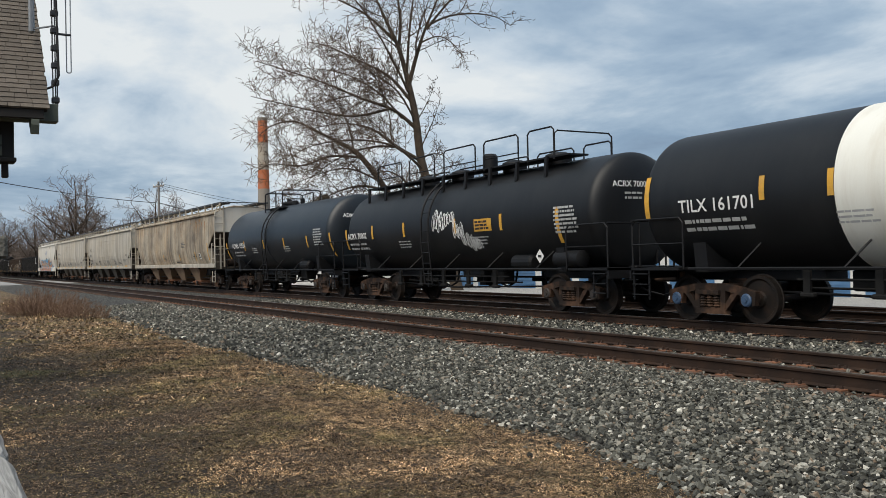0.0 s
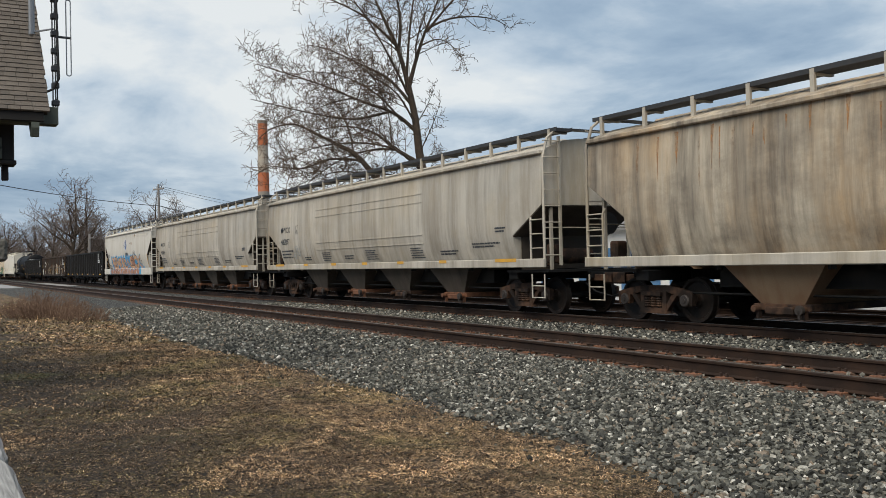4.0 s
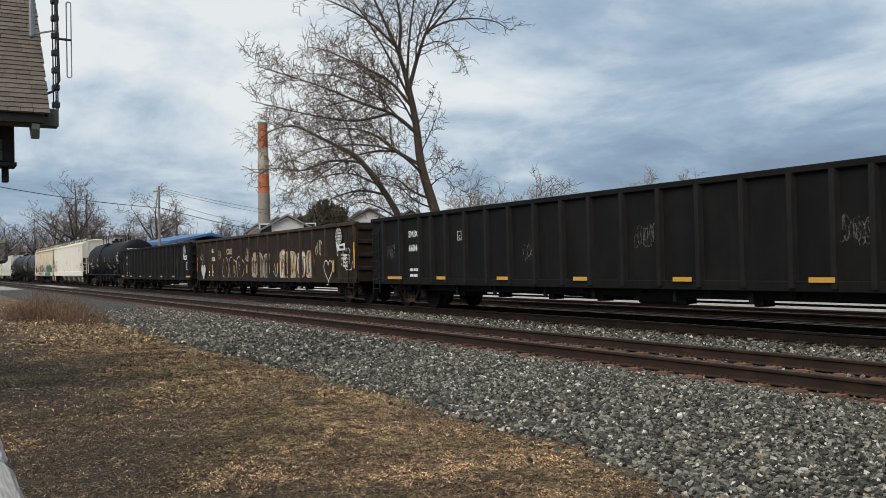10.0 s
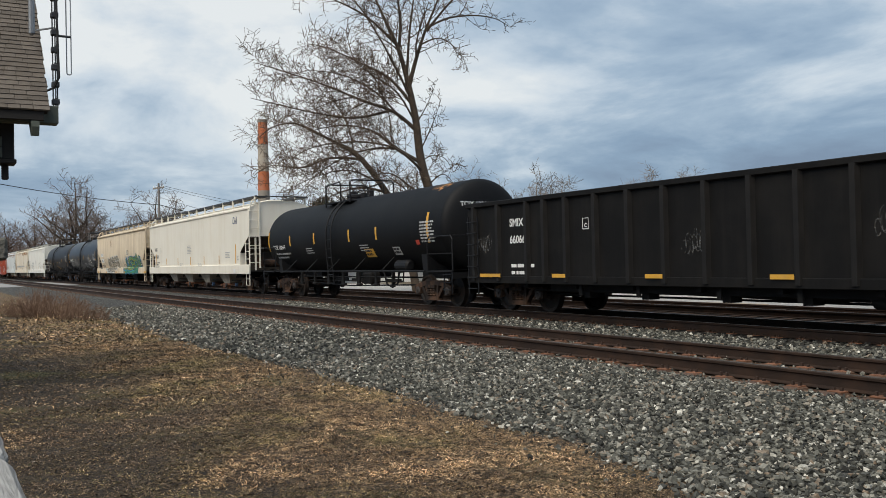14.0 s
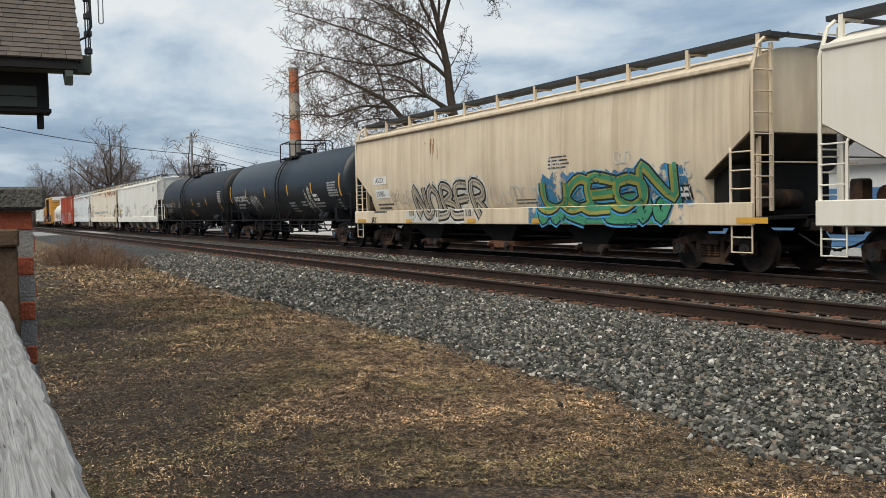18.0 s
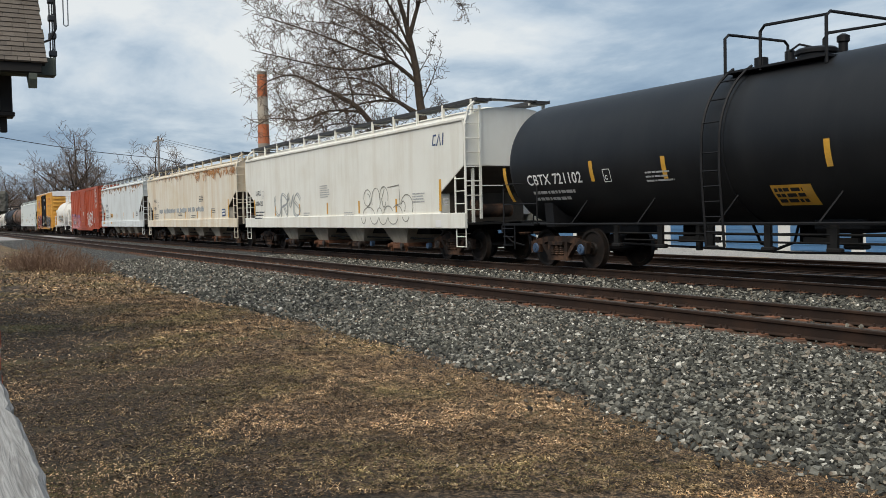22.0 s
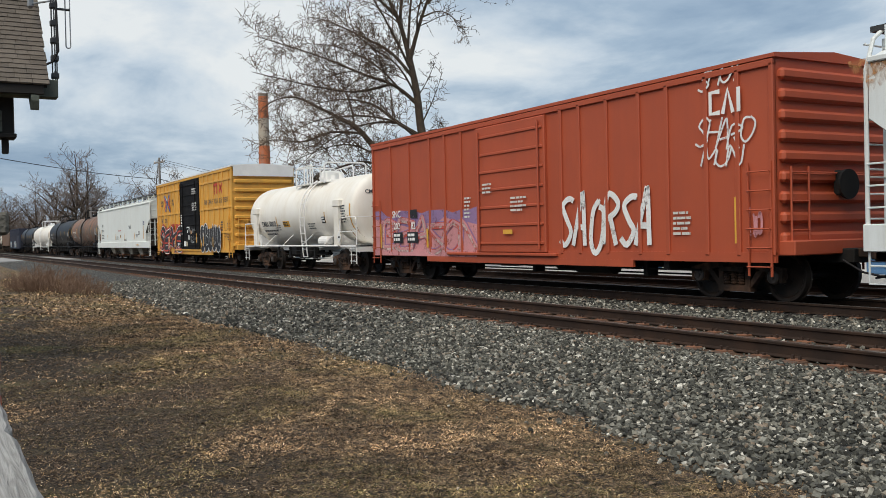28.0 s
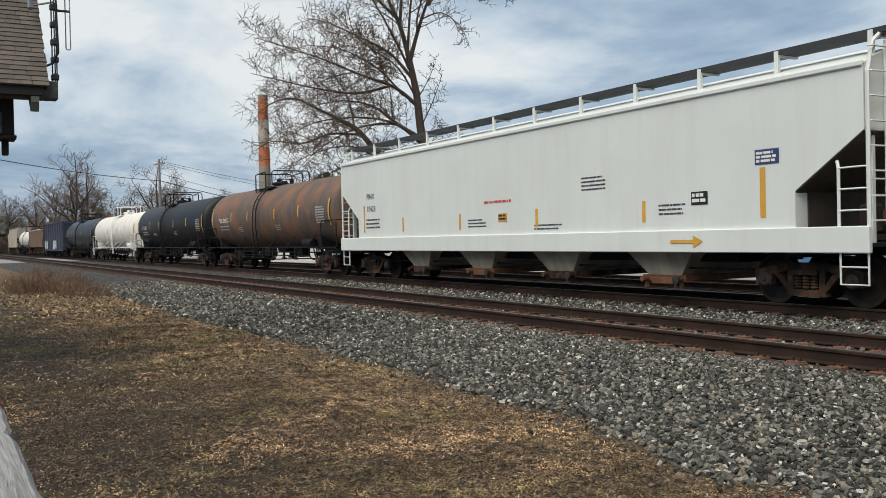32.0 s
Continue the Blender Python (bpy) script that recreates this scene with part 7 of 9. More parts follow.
def globe_logo(car, x, z, side):
    """A plain globe of latitude and longitude strokes over a banner."""
    n, R = 28, 0.27
    v = [(R * math.cos(2 * math.pi * i / n), R * 1.1 * math.sin(2 * math.pi * i / n)) for i in range(n)]
    lg = part("logo", on_side(v, [tuple(range(n))], x, z, side, 0.012), "white", car, "white globe emblem")
    g = Geo()
    for k in (-0.66, -0.25, 0.25, 0.66):
        pts = [(R * 0.94 * k * math.cos(a), R * 1.04 * math.sin(a)) for a in [math.pi * (i / 10 - 0.5) for i in range(11)]]
        vv, ff = ribbon(pts, 0.028)
        g.add([(x + a, side(z) - 0.018, z + b) for a, b in vv], ff)
    for k in (-0.55, -0.18, 0.18, 0.55):
        w = R * math.sqrt(1 - k * k) * 0.98
        vv, ff = ribbon([(-w, k * R * 1.08), (w, k * R * 1.08)], 0.028)
        g.add([(x + a, side(z) - 0.021, z + b) for a, b in vv], ff)
    part("logo_linework", g, "black", lg)
    vv = [(-0.16, -0.50), (0.56, -0.50), (0.55, -0.24), (0.16, -0.28), (-0.26, -0.16)]
    part("logo_banner", on_side(vv, [(0, 1, 2, 3, 4)], x, z, side, 0.014), "white", lg)
    vv, ff = rect(0.36, 0.09)
    part("logo_banner_bar", on_side(vv, ff, x + 0.08, z - 0.43, side, 0.022), "black", lg)


def box_car(label, x0, x1, skin="box_red", top=4.47, eave=4.30, bottom=0.86, ribs=12, door=(-1.5, 1.6), door_skin=None, seed=1, belts=(), plug=False, extra=None, end_skin=None, gap=1.2, roof_band=None, posts=None):
    rnd = random.Random(seed)
    car, h = start_car("box_car", label, "boxcar", x0, x1)
    Lb, W = h - gap, 1.52
    door_skin = door_skin or skin
    part("body", Geo().box(-Lb, Lb, -W, W, bottom, eave, 0.015), skin, car, "riveted steel body")
    sec = [(-W - 0.05, eave - 0.02), (-W - 0.05, eave + 0.05), (0, top), (W + 0.05, eave + 0.05), (W + 0.05, eave - 0.02)]
    part("roof", Geo().prism(sec, -Lb - 0.05, Lb + 0.05, axis="x"), skin if not roof_band else roof_band, car)
    for y in (-1, 1):
        yy = y * W
        part("side_sill", Geo().box(-Lb, Lb, yy - 0.03, yy + 0.03, bottom - 0.12, bottom + 0.06), skin, car)
        part("eave_rail", Geo().box(-Lb, Lb, yy - 0.05, yy + 0.05, eave - 0.16, eave - 0.04, 0.01), skin, car)
        part("sill_step", Geo().box(-Lb * 0.55, Lb * 0.55, yy - 0.04, yy + 0.02, bottom - 0.26, bottom - 0.11), skin, car)
        xs = []
        for a, b, k in ((-Lb, door[0], ribs // 2), (door[1], Lb, ribs - ribs // 2)):
            xs += [a + (b - a) * i / k for i in range(k + 1)]
        for x in (posts or xs):
            x = max(-Lb + 0.05, min(Lb - 0.05, x))
            part("side_post", once(("post", y, skin, eave, bottom), lambda: Geo().box(-0.05, 0.05, yy - 0.05, yy + 0.05, bottom, eave - 0.1, 0.015).mesh("side_post", M[skin])), None, car, at=(x, 0, 0))
        for bz in belts:
            for a, b in ((-Lb, door[0]), (door[1], Lb)):
                part("belt_rail", Geo().box(a + 0.05, b - 0.05, yy - 0.045, yy + 0.045, bz - 0.05, bz + 0.05, 0.012), skin, car)
        d = part("door", Geo().box(door[0], door[1], yy - 0.09, yy + 0.09, bottom + 0.02, eave - 0.18, 0.02), door_skin, car, "closed sliding door")
        for i in range(7):
            z = bottom + 0.25 + (eave - bottom - 0.7) * i / 6
            part("door_rib", once(("door_rib", label, y), lambda: Geo().box(door[0] + 0.06, door[1] - 0.06, yy - 0.12, yy + 0.12, -0.035, 0.035, 0.012).mesh("door_rib", M[door_skin])), None, d, at=(0, 0, z))
        for e in ((door[0] + 0.25, door[0] + 0.75, door[1] - 0.55) if plug else (door[0] + 0.2, door[1] - 0.2)):
            part("lock_rod", Geo().tube([(e, yy + y * 0.14, bottom + 0.1), (e, yy + y * 0.14, eave - 0.3)], 0.03, 6), door_skin, d)
        part("door_track", Geo().box(door[0] - 1.6, door[1] + 0.4, yy - 0.11, yy + 0.11, bottom - 0.06, bottom + 0.01, 0.01), skin, car)
        for s in (-1, 1):
            xa, xb = sorted((s * (Lb - 0.06), s * (Lb - 0.56)))
            part("side_ladder", ladder(xa, xb, yy + y * 0.06, 0.5, 2.5, 6), skin, car)
    for s in (-1, 1):
        for i in range(9):
            z = bottom + 0.30 + (eave - bottom - 0.6) * i / 8
            part("end_rib", once(("endrib", s, end_skin or skin, round(W, 2)), lambda: Geo().box(-0.09, 0.09, -W + 0.08, W - 0.08, -0.10, 0.10, 0.05).mesh("end_rib", M[end_skin or skin])), None, car, at=(s * (Lb + 0.02), 0, z))
        part("end_ladder", Geo().tube([(s * (Lb + 0.14), -1.3, 0.9), (s * (Lb + 0.14), -1.3, 2.4)], 0.02).tube([(s * (Lb + 0.14), -0.85, 0.9), (s * (Lb + 0.14), -0.85, 2.4)], 0.02)
             .tube([(s * (Lb + 0.14), -1.3, 1.3), (s * (Lb + 0.14), -0.85, 1.3)], 0.016).tube([(s * (Lb + 0.14), -1.3, 1.8), (s * (Lb + 0.14), -0.85, 1.8)], 0.016).tube([(s * (Lb + 0.14), -1.3, 2.3), (s * (Lb + 0.14), 1.3, 2.3)], 0.016), skin, car)
        part("end_sill", Geo().box(*sorted((s * (Lb - 0.1), s * (Lb + 0.32))), -1.45, 1.45, 0.86, 1.12, 0.02), skin, car)
        if s > 0:
            part("brake_wheel", Geo().lathe([(Lb + 0.2, 0.27), (Lb + 0.25, 0.27)], 20, "x", (0, 0.1, 2.1)).box(Lb + 0.05, Lb + 0.2, -0.1, 0.3, 1.9, 2.35, 0.03), "underframe", car)
        truck(car, s * (h - 2.6))
    part("centre_sill", Geo().box(-h + 0.7, h - 0.7, -0.22, 0.22, 0.70, 0.96, 0.02), "underframe", car)
    part("brake_gear", Geo().tube([(-h + 3, -0.6, 0.62), (0, -0.7, 0.52), (h - 3, -0.6, 0.62)], 0.025).lathe([(-0.4, 0.17), (0.4, 0.17)], 12, "x", (1.2, -0.7, 0.62)).box(-1.6, -0.9, -0.9, -0.5, 0.5, 0.78, 0.03), "underframe", car)
    for k in range(-3, 4):
        part("cross_bearer", once(("bearer", bottom), lambda: Geo().box(-0.08, 0.08, -1.42, 1.42, bottom - 0.30, bottom - 0.05).mesh("cross_bearer", M["underframe"])), None, car, at=(k * 1.75, 0, 0))
    part("train_pipe", Geo().tube([(-h + 3.4, -1.15, 0.56), (h - 3.4, -1.15, 0.56)], 0.024, 5).tube([(-h + 3.4, -0.95, 0.46), (h - 3.4, -0.95, 0.46)], 0.02, 5), "underframe", car)
    part("air_reservoir", Geo().lathe([(-0.7, 0.1), (-0.62, 0.2), (0.62, 0.2), (0.7, 0.1)], 14, "x", (2.6, -1.0, 0.60)), "underframe", car, smooth=True)
    for k in (-4.2, -2.4, 0.4, 4.4):
        part("pipe_hanger", once(("pipe_hanger",), lambda: Geo().box(-0.06, 0.06, -1.2, -0.9, 0.40, 0.85).mesh("pipe_hanger", M["underframe"])), None, car, at=(k, 0, 0))
    couplers(car, h)
    if extra:
        extra(car, h, Lb, lambda z: -W, top, eave, bottom)
    return car


# ---- painted lettering and graffiti ----
def paint(car, name, vf, x, z, side, mat, lift=0.009, label=""):
    return part(name, on_side(vf[0], vf[1], x, z, side, lift), mat, car, label)


def word(car, s, x, z, size, fill, line, side, bold=0.02, edge=0.05, shear=0.0, gap=1.0, height=1.0, label="", lift=0.010, parts=("graffiti_outline", "graffiti_letters")):
    """Sprayed word: a wide outline below the filled letters; height stretches it."""
    for nm, b, m, lf in ((parts[0], bold + edge, line, lift), (parts[1], bold, fill, lift + 0.005)):
        if m:
            v, f = letters(s, size, b, gap, shear)
            paint(car, nm, ([(p, q * height) for p, q in v], f), x, z, side, m, lf, label if nm == parts[1] else "")


def scrawl(car, x, z, w, h, mat, side, seed, strokes=6, width=0.04, label="", lift=0.011, loops=1.0, name="tag"):
    """Loose looping sprayed strokes inside a box w by h."""
    rnd = random.Random(seed)
    g = Geo()
    for i in range(strokes):
        cx, cz = w * (i + 0.5) / strokes + rnd.uniform(-0.04, 0.04) * w, h * rnd.uniform(0.35, 0.65)
        rx, rz, p, turn = w / strokes * rnd.uniform(0.5, 0.95), h * rnd.uniform(0.28, 0.5), rnd.uniform(0, 6.28), rnd.uniform(2.5, 5.5) * loops
        pts = [(cx + rx * math.cos(p + turn * k / 12) * (1 - 0.3 * k / 12) + 0.12 * w / strokes * k / 12, cz + rz * math.sin(p + turn * k / 12)) for k in range(13)]
        v, f = ribbon(pts, width * rnd.uniform(0.7, 1.2))
        o = on_side(v, f, x, z, side, lift + 0.0006 * i)
        g.add(o.v, o.f)
    return part(name, g, mat, car, label)


def bubble(car, x, z, w, h, fill, line, side, seed, label="", lift=0.010, wide=0.05):
    """One rounded throw-up letter: a lobed blob with an outline and inner strokes."""
    rnd = random.Random(seed)
    n = 22
    ph, k1, k2 = rnd.uniform(0, 6), rnd.choice((2, 3)), rnd.uniform(0.08, 0.16)
    sq = lambda t: math.copysign(abs(t) ** 0.7, t)
    rim = [(w / 2 * sq(math.cos(t)) * (1 + k2 * math.sin(k1 * t + ph)), h / 2 * sq(math.sin(t)) * (1 + k2 * math.cos(k1 * t + ph))) for t in [6.2832 * i / n for i in range(n)]]
    rows = 8
    if fill:
        v, f = [(0, 0)] + rim, [(0, i + 1, (i + 1) % n + 1) for i in range(n)]
        paint(car, "graffiti_fill", (v, f), x, z, side, fill, lift)
    g = Geo()
    v, f = ribbon(rim + rim[:2], wide)
    o = on_side(v, f, x, z, side, lift + 0.005)
    g.add(o.v, o.f)
    for i in range(2):
        a0 = rnd.uniform(0, 6.28)
        pts = [(w * 0.22 * math.cos(a0 + 0.5 * k) * (1 - 0.05 * k) + rnd.uniform(-0.01, 0.01), h * (0.22 - 0.2 * i) + h * 0.14 * math.sin(a0 + 0.5 * k)) for k in range(9)]
        v, f = ribbon(pts, wide * 0.7)
        o = on_side(v, f, x, z, side, lift + 0.006)
        g.add(o.v, o.f)
    part("graffiti_outline", g, line, car, label)


def stripe_row(car, items, side, lift=0.009):
    for x, z0, z1, w in items:
        paint(car, "reflector", ([(-w / 2, 0), (w / 2, 0), (w / 2, (z1 - z0) / 2), (-w / 2, (z1 - z0) / 2), (w / 2, z1 - z0), (-w / 2, z1 - z0)], [(0, 1, 2, 3), (3, 2, 4, 5)]), x, z0, side, "yellow", lift, "yellow reflective stripe")


def plate(car, x, z, w, h, mat, side, seed, lines=3, ink="g_black", name="placard", label=""):
    mat, ink = {"g_black": "mark_black", "g_navy": "mark_navy"}.get(mat, mat), {"g_black": "mark_black"}.get(ink, ink)
    p = paint(car, name, rect(w, h), x, z, side, mat, 0.010, label)
    v, f = bars(lines, w * 0.86, h * 0.5 / lines, h * 0.3 / lines, random.Random(seed))
    part("print", on_side(v, f, x + w * 0.06, z + h * (0.82 - 0.42 / lines), side, 0.014), ink, p)


def diamond(car, x, z, r, side, mat="white"):
    p = paint(car, "hazard_placard", ([(-r, 0), (0, -r), (r, 0), (0, r)], [(0, 1, 2, 3)]), x, z, side, mat, 0.012, "white diamond placard")
    part("print", on_side([(-r * 0.4, -0.03), (r * 0.4, -0.03), (r * 0.4, 0.03), (-r * 0.4, 0.03)], [(0, 1, 2, 3)], x, z, side, 0.016), "g_black", p)


def boxed_c(car, x, z, side, mat, s=0.26):
    g = Geo()
    v, f = ribbon([(-s / 2, -s * 0.6), (s / 2, -s * 0.6), (s / 2, s * 0.6), (-s / 2, s * 0.6), (-s / 2, -s * 0.6)], 0.02)
    g.add([(x + a, side(z + b) - 0.008, z + b) for a, b in v], f)
    v, f = letters("C", s * 0.6, 0.004)
    g.add([(x + a - s * 0.2, side(z + b) - 0.008, z + b - s * 0.4) for a, b in v], f)
    part("clearance_mark", g, mat, car)


def streaks(car, x0, x1, z0, z1, mat, side, seed, n, ln=(0.1, 0.5), w=(0.05, 0.3)):
    """Ragged rust runs hanging from a line."""
    rnd = random.Random(seed)
    g = Geo()
    for i in range(n):
        x, z, ww, l = rnd.uniform(x0, x1), rnd.uniform(z0, z1), rnd.uniform(*w), rnd.uniform(*ln)
        v = [(x - ww / 2, z), (x + ww / 2, z + rnd.uniform(-0.03, 0.03)), (x + ww * rnd.uniform(0.1, 0.4), z - l * 0.6), (x + rnd.uniform(-0.2, 0.2) * ww, z - l), (x - ww * rnd.uniform(0.1, 0.45), z - l * rnd.uniform(0.3, 0.7))]
        g.add([(a, side(b) - 0.0065 - 0.0004 * (i % 8), b) for a, b in v], [(0, 1, 2, 3, 4)])
    return tagged(part("rust_stain", g, mat, car, "orange-brown rust stains"), kind="stuff")


GLYPH = {
    "A": [[(0, 0), (0.42, 1), (0.58, 1), (1, 0)], [(0.2, 0.38), (0.8, 0.38)]], "B": [[(0, 0), (0, 1), (0.7, 0.95), (0.82, 0.72), (0.15, 0.53)], [(0.15, 0.53), (0.95, 0.4), (0.9, 0.08), (0, 0)]],
    "C": [[(1, 0.82), (0.55, 1), (0.08, 0.72), (0.05, 0.28), (0.5, 0), (1, 0.15)]], "D": [[(0, 0), (0.05, 1), (0.7, 0.9), (1, 0.5), (0.75, 0.1), (0, 0)]],
    "E": [[(1, 1), (0.02, 0.95), (0, 0.05), (1, 0)], [(0, 0.5), (0.8, 0.54)]], "H": [[(0, 0), (0.05, 1)], [(0.95, 0), (1, 1)], [(0.05, 0.48), (0.95, 0.52)]],
    "K": [[(0, 0), (0.05, 1)], [(0.95, 1.05), (0.15, 0.5), (1, -0.05)]], "N": [[(0, 0), (0.02, 1), (0.95, 0.02), (1, 1)]], "M": [[(0, 0), (0.1, 1), (0.5, 0.35), (0.9, 1), (1, 0)]],
    "O": [[(0.5, 1), (0.08, 0.78), (0.05, 0.25), (0.5, 0), (0.92, 0.25), (0.95, 0.75), (0.5, 1)]], "R": [[(0, 0), (0.02, 1), (0.85, 0.92), (0.85, 0.6), (0.15, 0.5)], [(0.4, 0.5), (1, -0.02)]],
    "S": [[(1, 0.85), (0.5, 1.02), (0.08, 0.78), (0.5, 0.52), (0.95, 0.25), (0.5, 0), (0, 0.12)]], "T": [[(0, 0.95), (1, 1)], [(0.5, 0.95), (0.45, 0)]],
    "U": [[(0, 1), (0.05, 0.25), (0.5, 0), (0.92, 0.25), (1, 1)]], "W": [[(0, 1), (0.22, 0), (0.5, 0.7), (0.78, 0), (1, 1)]],
}


def round_line(pts, n=4):
    out = []
    for i in range(len(pts) - 1):
        p0, p1, p2, p3 = pts[max(0, i - 1)], pts[i], pts[i + 1], pts[min(len(pts) - 1, i + 2)]
        for k in range(n):
            t = k / n
            out.append(tuple(0.5 * (2 * b + (c - a) * t + (2 * a - 5 * b + 4 * c - d) * t * t + (3 * b - a - 3 * c + d) * t ** 3) for a, b, c, d in zip(p0, p1, p2, p3)))
    return out + [pts[-1]]


def piece(car, text, x, z, w, h, side, layers, seed, stroke=0.26, label="", lift=0.010, jitter=0.07, lean=0.1, overlap=0.12, block=False):
    """Sprayed letters of fat overlapping strokes, painted layer over layer: (part name, colour, added width, sideways shift)."""
    rnd = random.Random(seed)
    step = w / len(text)
    lines = []
    for i, ch in enumerate(text):
        if ch not in GLYPH:
            continue
        sx, sz = rnd.uniform(-jitter, jitter) * h * 0.4, rnd.uniform(-jitter, jitter) * h
        for st in GLYPH[ch]:
            pts = []
            for a, b in st:
                b2 = b * (1 + rnd.uniform(-jitter, jitter))
                pts.append((step * i + stroke * 0.5 + a * (step * (1 + overlap) - stroke) + lean * (b - 0.5) * h + sx, stroke * 0.5 + b2 * (h - stroke) + sz))
            lines.append(pts if block else round_line(pts))
    for k, (nm, mat, more, dx) in enumerate(layers):
        g = Geo()
        for j, pts in enumerate(lines):
            wd = stroke + more
            if wd <= 0.01:
                wd = 0.03
            v, f = ribbon([(a + dx, b + dx * 0.6) for a, b in pts], wd)
            o = on_side(v, f, x, z, side, lift + 0.0035 * k + 0.0002 * (j % 6))
            g.add(o.v, o.f)
        part(nm, g, mat, car, label if k == 0 else "")


# ---- the train, from its leading car backwards ----
def zs(lst, z0, z1, w=0.11):
    return [(x, w, z1 - z0, z0) for x in lst]


def x_tilx(car, h, th, side, zc, R):
    part("cream_wrap", Geo().lathe([(-3.47, R), (-3.47, R + 0.008), (th - 0.7, R + 0.008), (th - 0.7, R)], 56, "x", (0, 0, zc)), "hop_cream", car, "cream-painted half of the tank", True)


tank_car("black tank car with one cream-painted half", -14.87, 2.58, mark="TILX 161701", R=1.42, zc=2.40, seed=11, text_size=0.34, text_x=-0.84, text_z=2.14, shift=0.3, extra=x_tilx, cap="cap_blue",
         stripes=[(-7.93, 0.13, 0.86, 2.05), (-5.0, 0.12, 0.43, 2.26), (-3.60, 0.12, 0.45, 2.24)])


def x_acrx(car, h, th, side, zc, R):
    plate(car, 1.6, 2.06, 0.85, 0.33, "yellow", side, 3, 3)
    for i, (x, z, w, hh) in enumerate(((-0.35, 2.42, 0.75, 0.55), (0.25, 2.48, 0.6, 0.42), (0.75, 2.15, 0.55, 0.42), (1.15, 1.85, 0.6, 0.42), (1.5, 1.72, 0.5, 0.36))):
        scrawl(car, x - w / 2, z - hh / 2, w, hh, "g_white", side, 30 + i, 7, 0.032, "white looping throw-up graffiti", loops=1.6)
    diamond(car, 4.72, 1.36, 0.17, lambda z: -1.47)
    part("air_tank", Geo().lathe([(-0.5, 0.10), (-0.45, 0.2), (0.45, 0.2), (0.5, 0.10)], 14, "x", (5.55, -1.2, 1.28)), "black", car, smooth=True)


tank_car("long black tank car with roof walkway hoops", -29.92, -14.87, platform="long", mark="ACRX 70002", seed=12, R=1.38, zc=2.34, text_size=0.27, text_x=-0.955, text_z=2.09, extra=x_acrx,
         stripes=[(-6.97, 0.12, 0.7, 1.73), (-4.85, 0.12, 0.44, 2.05), (-2.6, 0.12, 0.44, 2.05), (0.5, 0.12, 0.42, 2.04), (2.83, 0.12, 0.42, 2.05), (5.22, 0.13, 0.85, 1.66)])
tank_car("dark grey tank car with a dome platform", -44.2, -29.92, skin="grey_tank", mark="ADMX 15934", seed=13, R=1.44, zc=2.42, text_size=0.33, text_x=-0.84, text_z=2.05, shift=0.1, waist=(-0.66,),
         stripes=[(-6.6, 0.13, 0.8, 1.54), (-3.85, 0.12, 0.44, 1.91), (-1.15, 0.12, 0.44, 1.91), (1.4, 0.12, 0.44, 1.91), (4.0, 0.12, 0.44, 1.91), (6.3, 0.13, 0.85, 1.54)])


def x_h4(car, h, Lb, side):
    streaks(car, -9, 8.5, 3.55, 3.9, "rust_run", side, 4, 40, (0.2, 1.1), (0.03, 0.12))
    plate(car, 6.3, 1.62, 0.35, 0.32, "white", side, 5, 2, "g_black")


hopper_car("weathered tan covered hopper streaked with rust", -65.35, -44.2, skin="hop_rusty", kind="belly", seed=14, stripes=[(8.05, 0.12, 0.87, 1.57), (5.48, 0.12, 0.48, 1.53), (2.0, 0.12, 0.4, 1.55), (-2.0, 0.12, 0.4, 1.55)], extra=x_h4, posts=15, bays=4, chute="chute_rusty", cut=(1.15, 2.95, 2.2), end_skin="hop_white", steel="hop_grey")


def x_mwcx(car, h, Lb, side):
    boxed_c(car, -6.44, 2.72, side, "dark_stencil")
    for x in (-9.05, -5.9, -3.2, -0.6, 2.0, 4.6):
        paint(car, "reflector", rect(0.42 if x > -9 else 0.95, 0.085), x, 1.30, lambda z: -1.622, "yellow", 0.004, "yellow reflective stripe")
    paint(car, "reflector", rect(0.95, 0.085), 7.5, 1.30, lambda z: -1.622, "yellow", 0.004, "yellow reflective stripe")
    rnd = random.Random(9)
    for z in (3.36, 3.11, 2.15, 1.90):
        part("panel_seam", Geo().box(-4.55, 3.8, side(z) - 0.012, side(z) + 0.01, z - 0.012, z + 0.012), "hop_grey", car)
    for x in (-4.4, -0.6, 2.6):
        paint(car, "stencil", bars(5, 0.9, 0.03, 0.04, rnd), x, 1.75, side, "dark_stencil", 0.014)
    for x, z, w in ((4.4, 1.62, 1.1), (6.2, 1.78, 1.4), (7.4, 2.15, 0.5), (-6.2, 1.6, 0.7), (-2.4, 1.6, 0.9)):
        paint(car, "stencil", bars(2, w, 0.04, 0.04, rnd), x, z, side, "dark_stencil", 0.008)


def x_h5(car, h, Lb, side):
    x_mwcx(car, h, Lb, side)
    scrawl(car, -7.4, 1.62, 0.8, 0.5, "g_grey", side, 3, 5, 0.035, "grey scribbled tag")


hopper_car("grey covered hopper with dark dirt streaks", -86.6, -65.35, skin="hop_grey", kind="belly", mark=("MWCX", "482097"), seed=15, mark_x=-8.55, mark_z=2.64, mark_step=0.46, plain=False, extra=x_h5, posts=16, chute="hop_grime_shade")
hopper_car("grey covered hopper with dark dirt streaks", -107.9, -86.6, skin="hop_grey", kind="belly", mark=("MWCX", "482066"), seed=16, mark_x=-8.86, mark_z=2.64, mark_step=0.46, plain=False, extra=x_mwcx, posts=16, chute="hop_grime_shade")


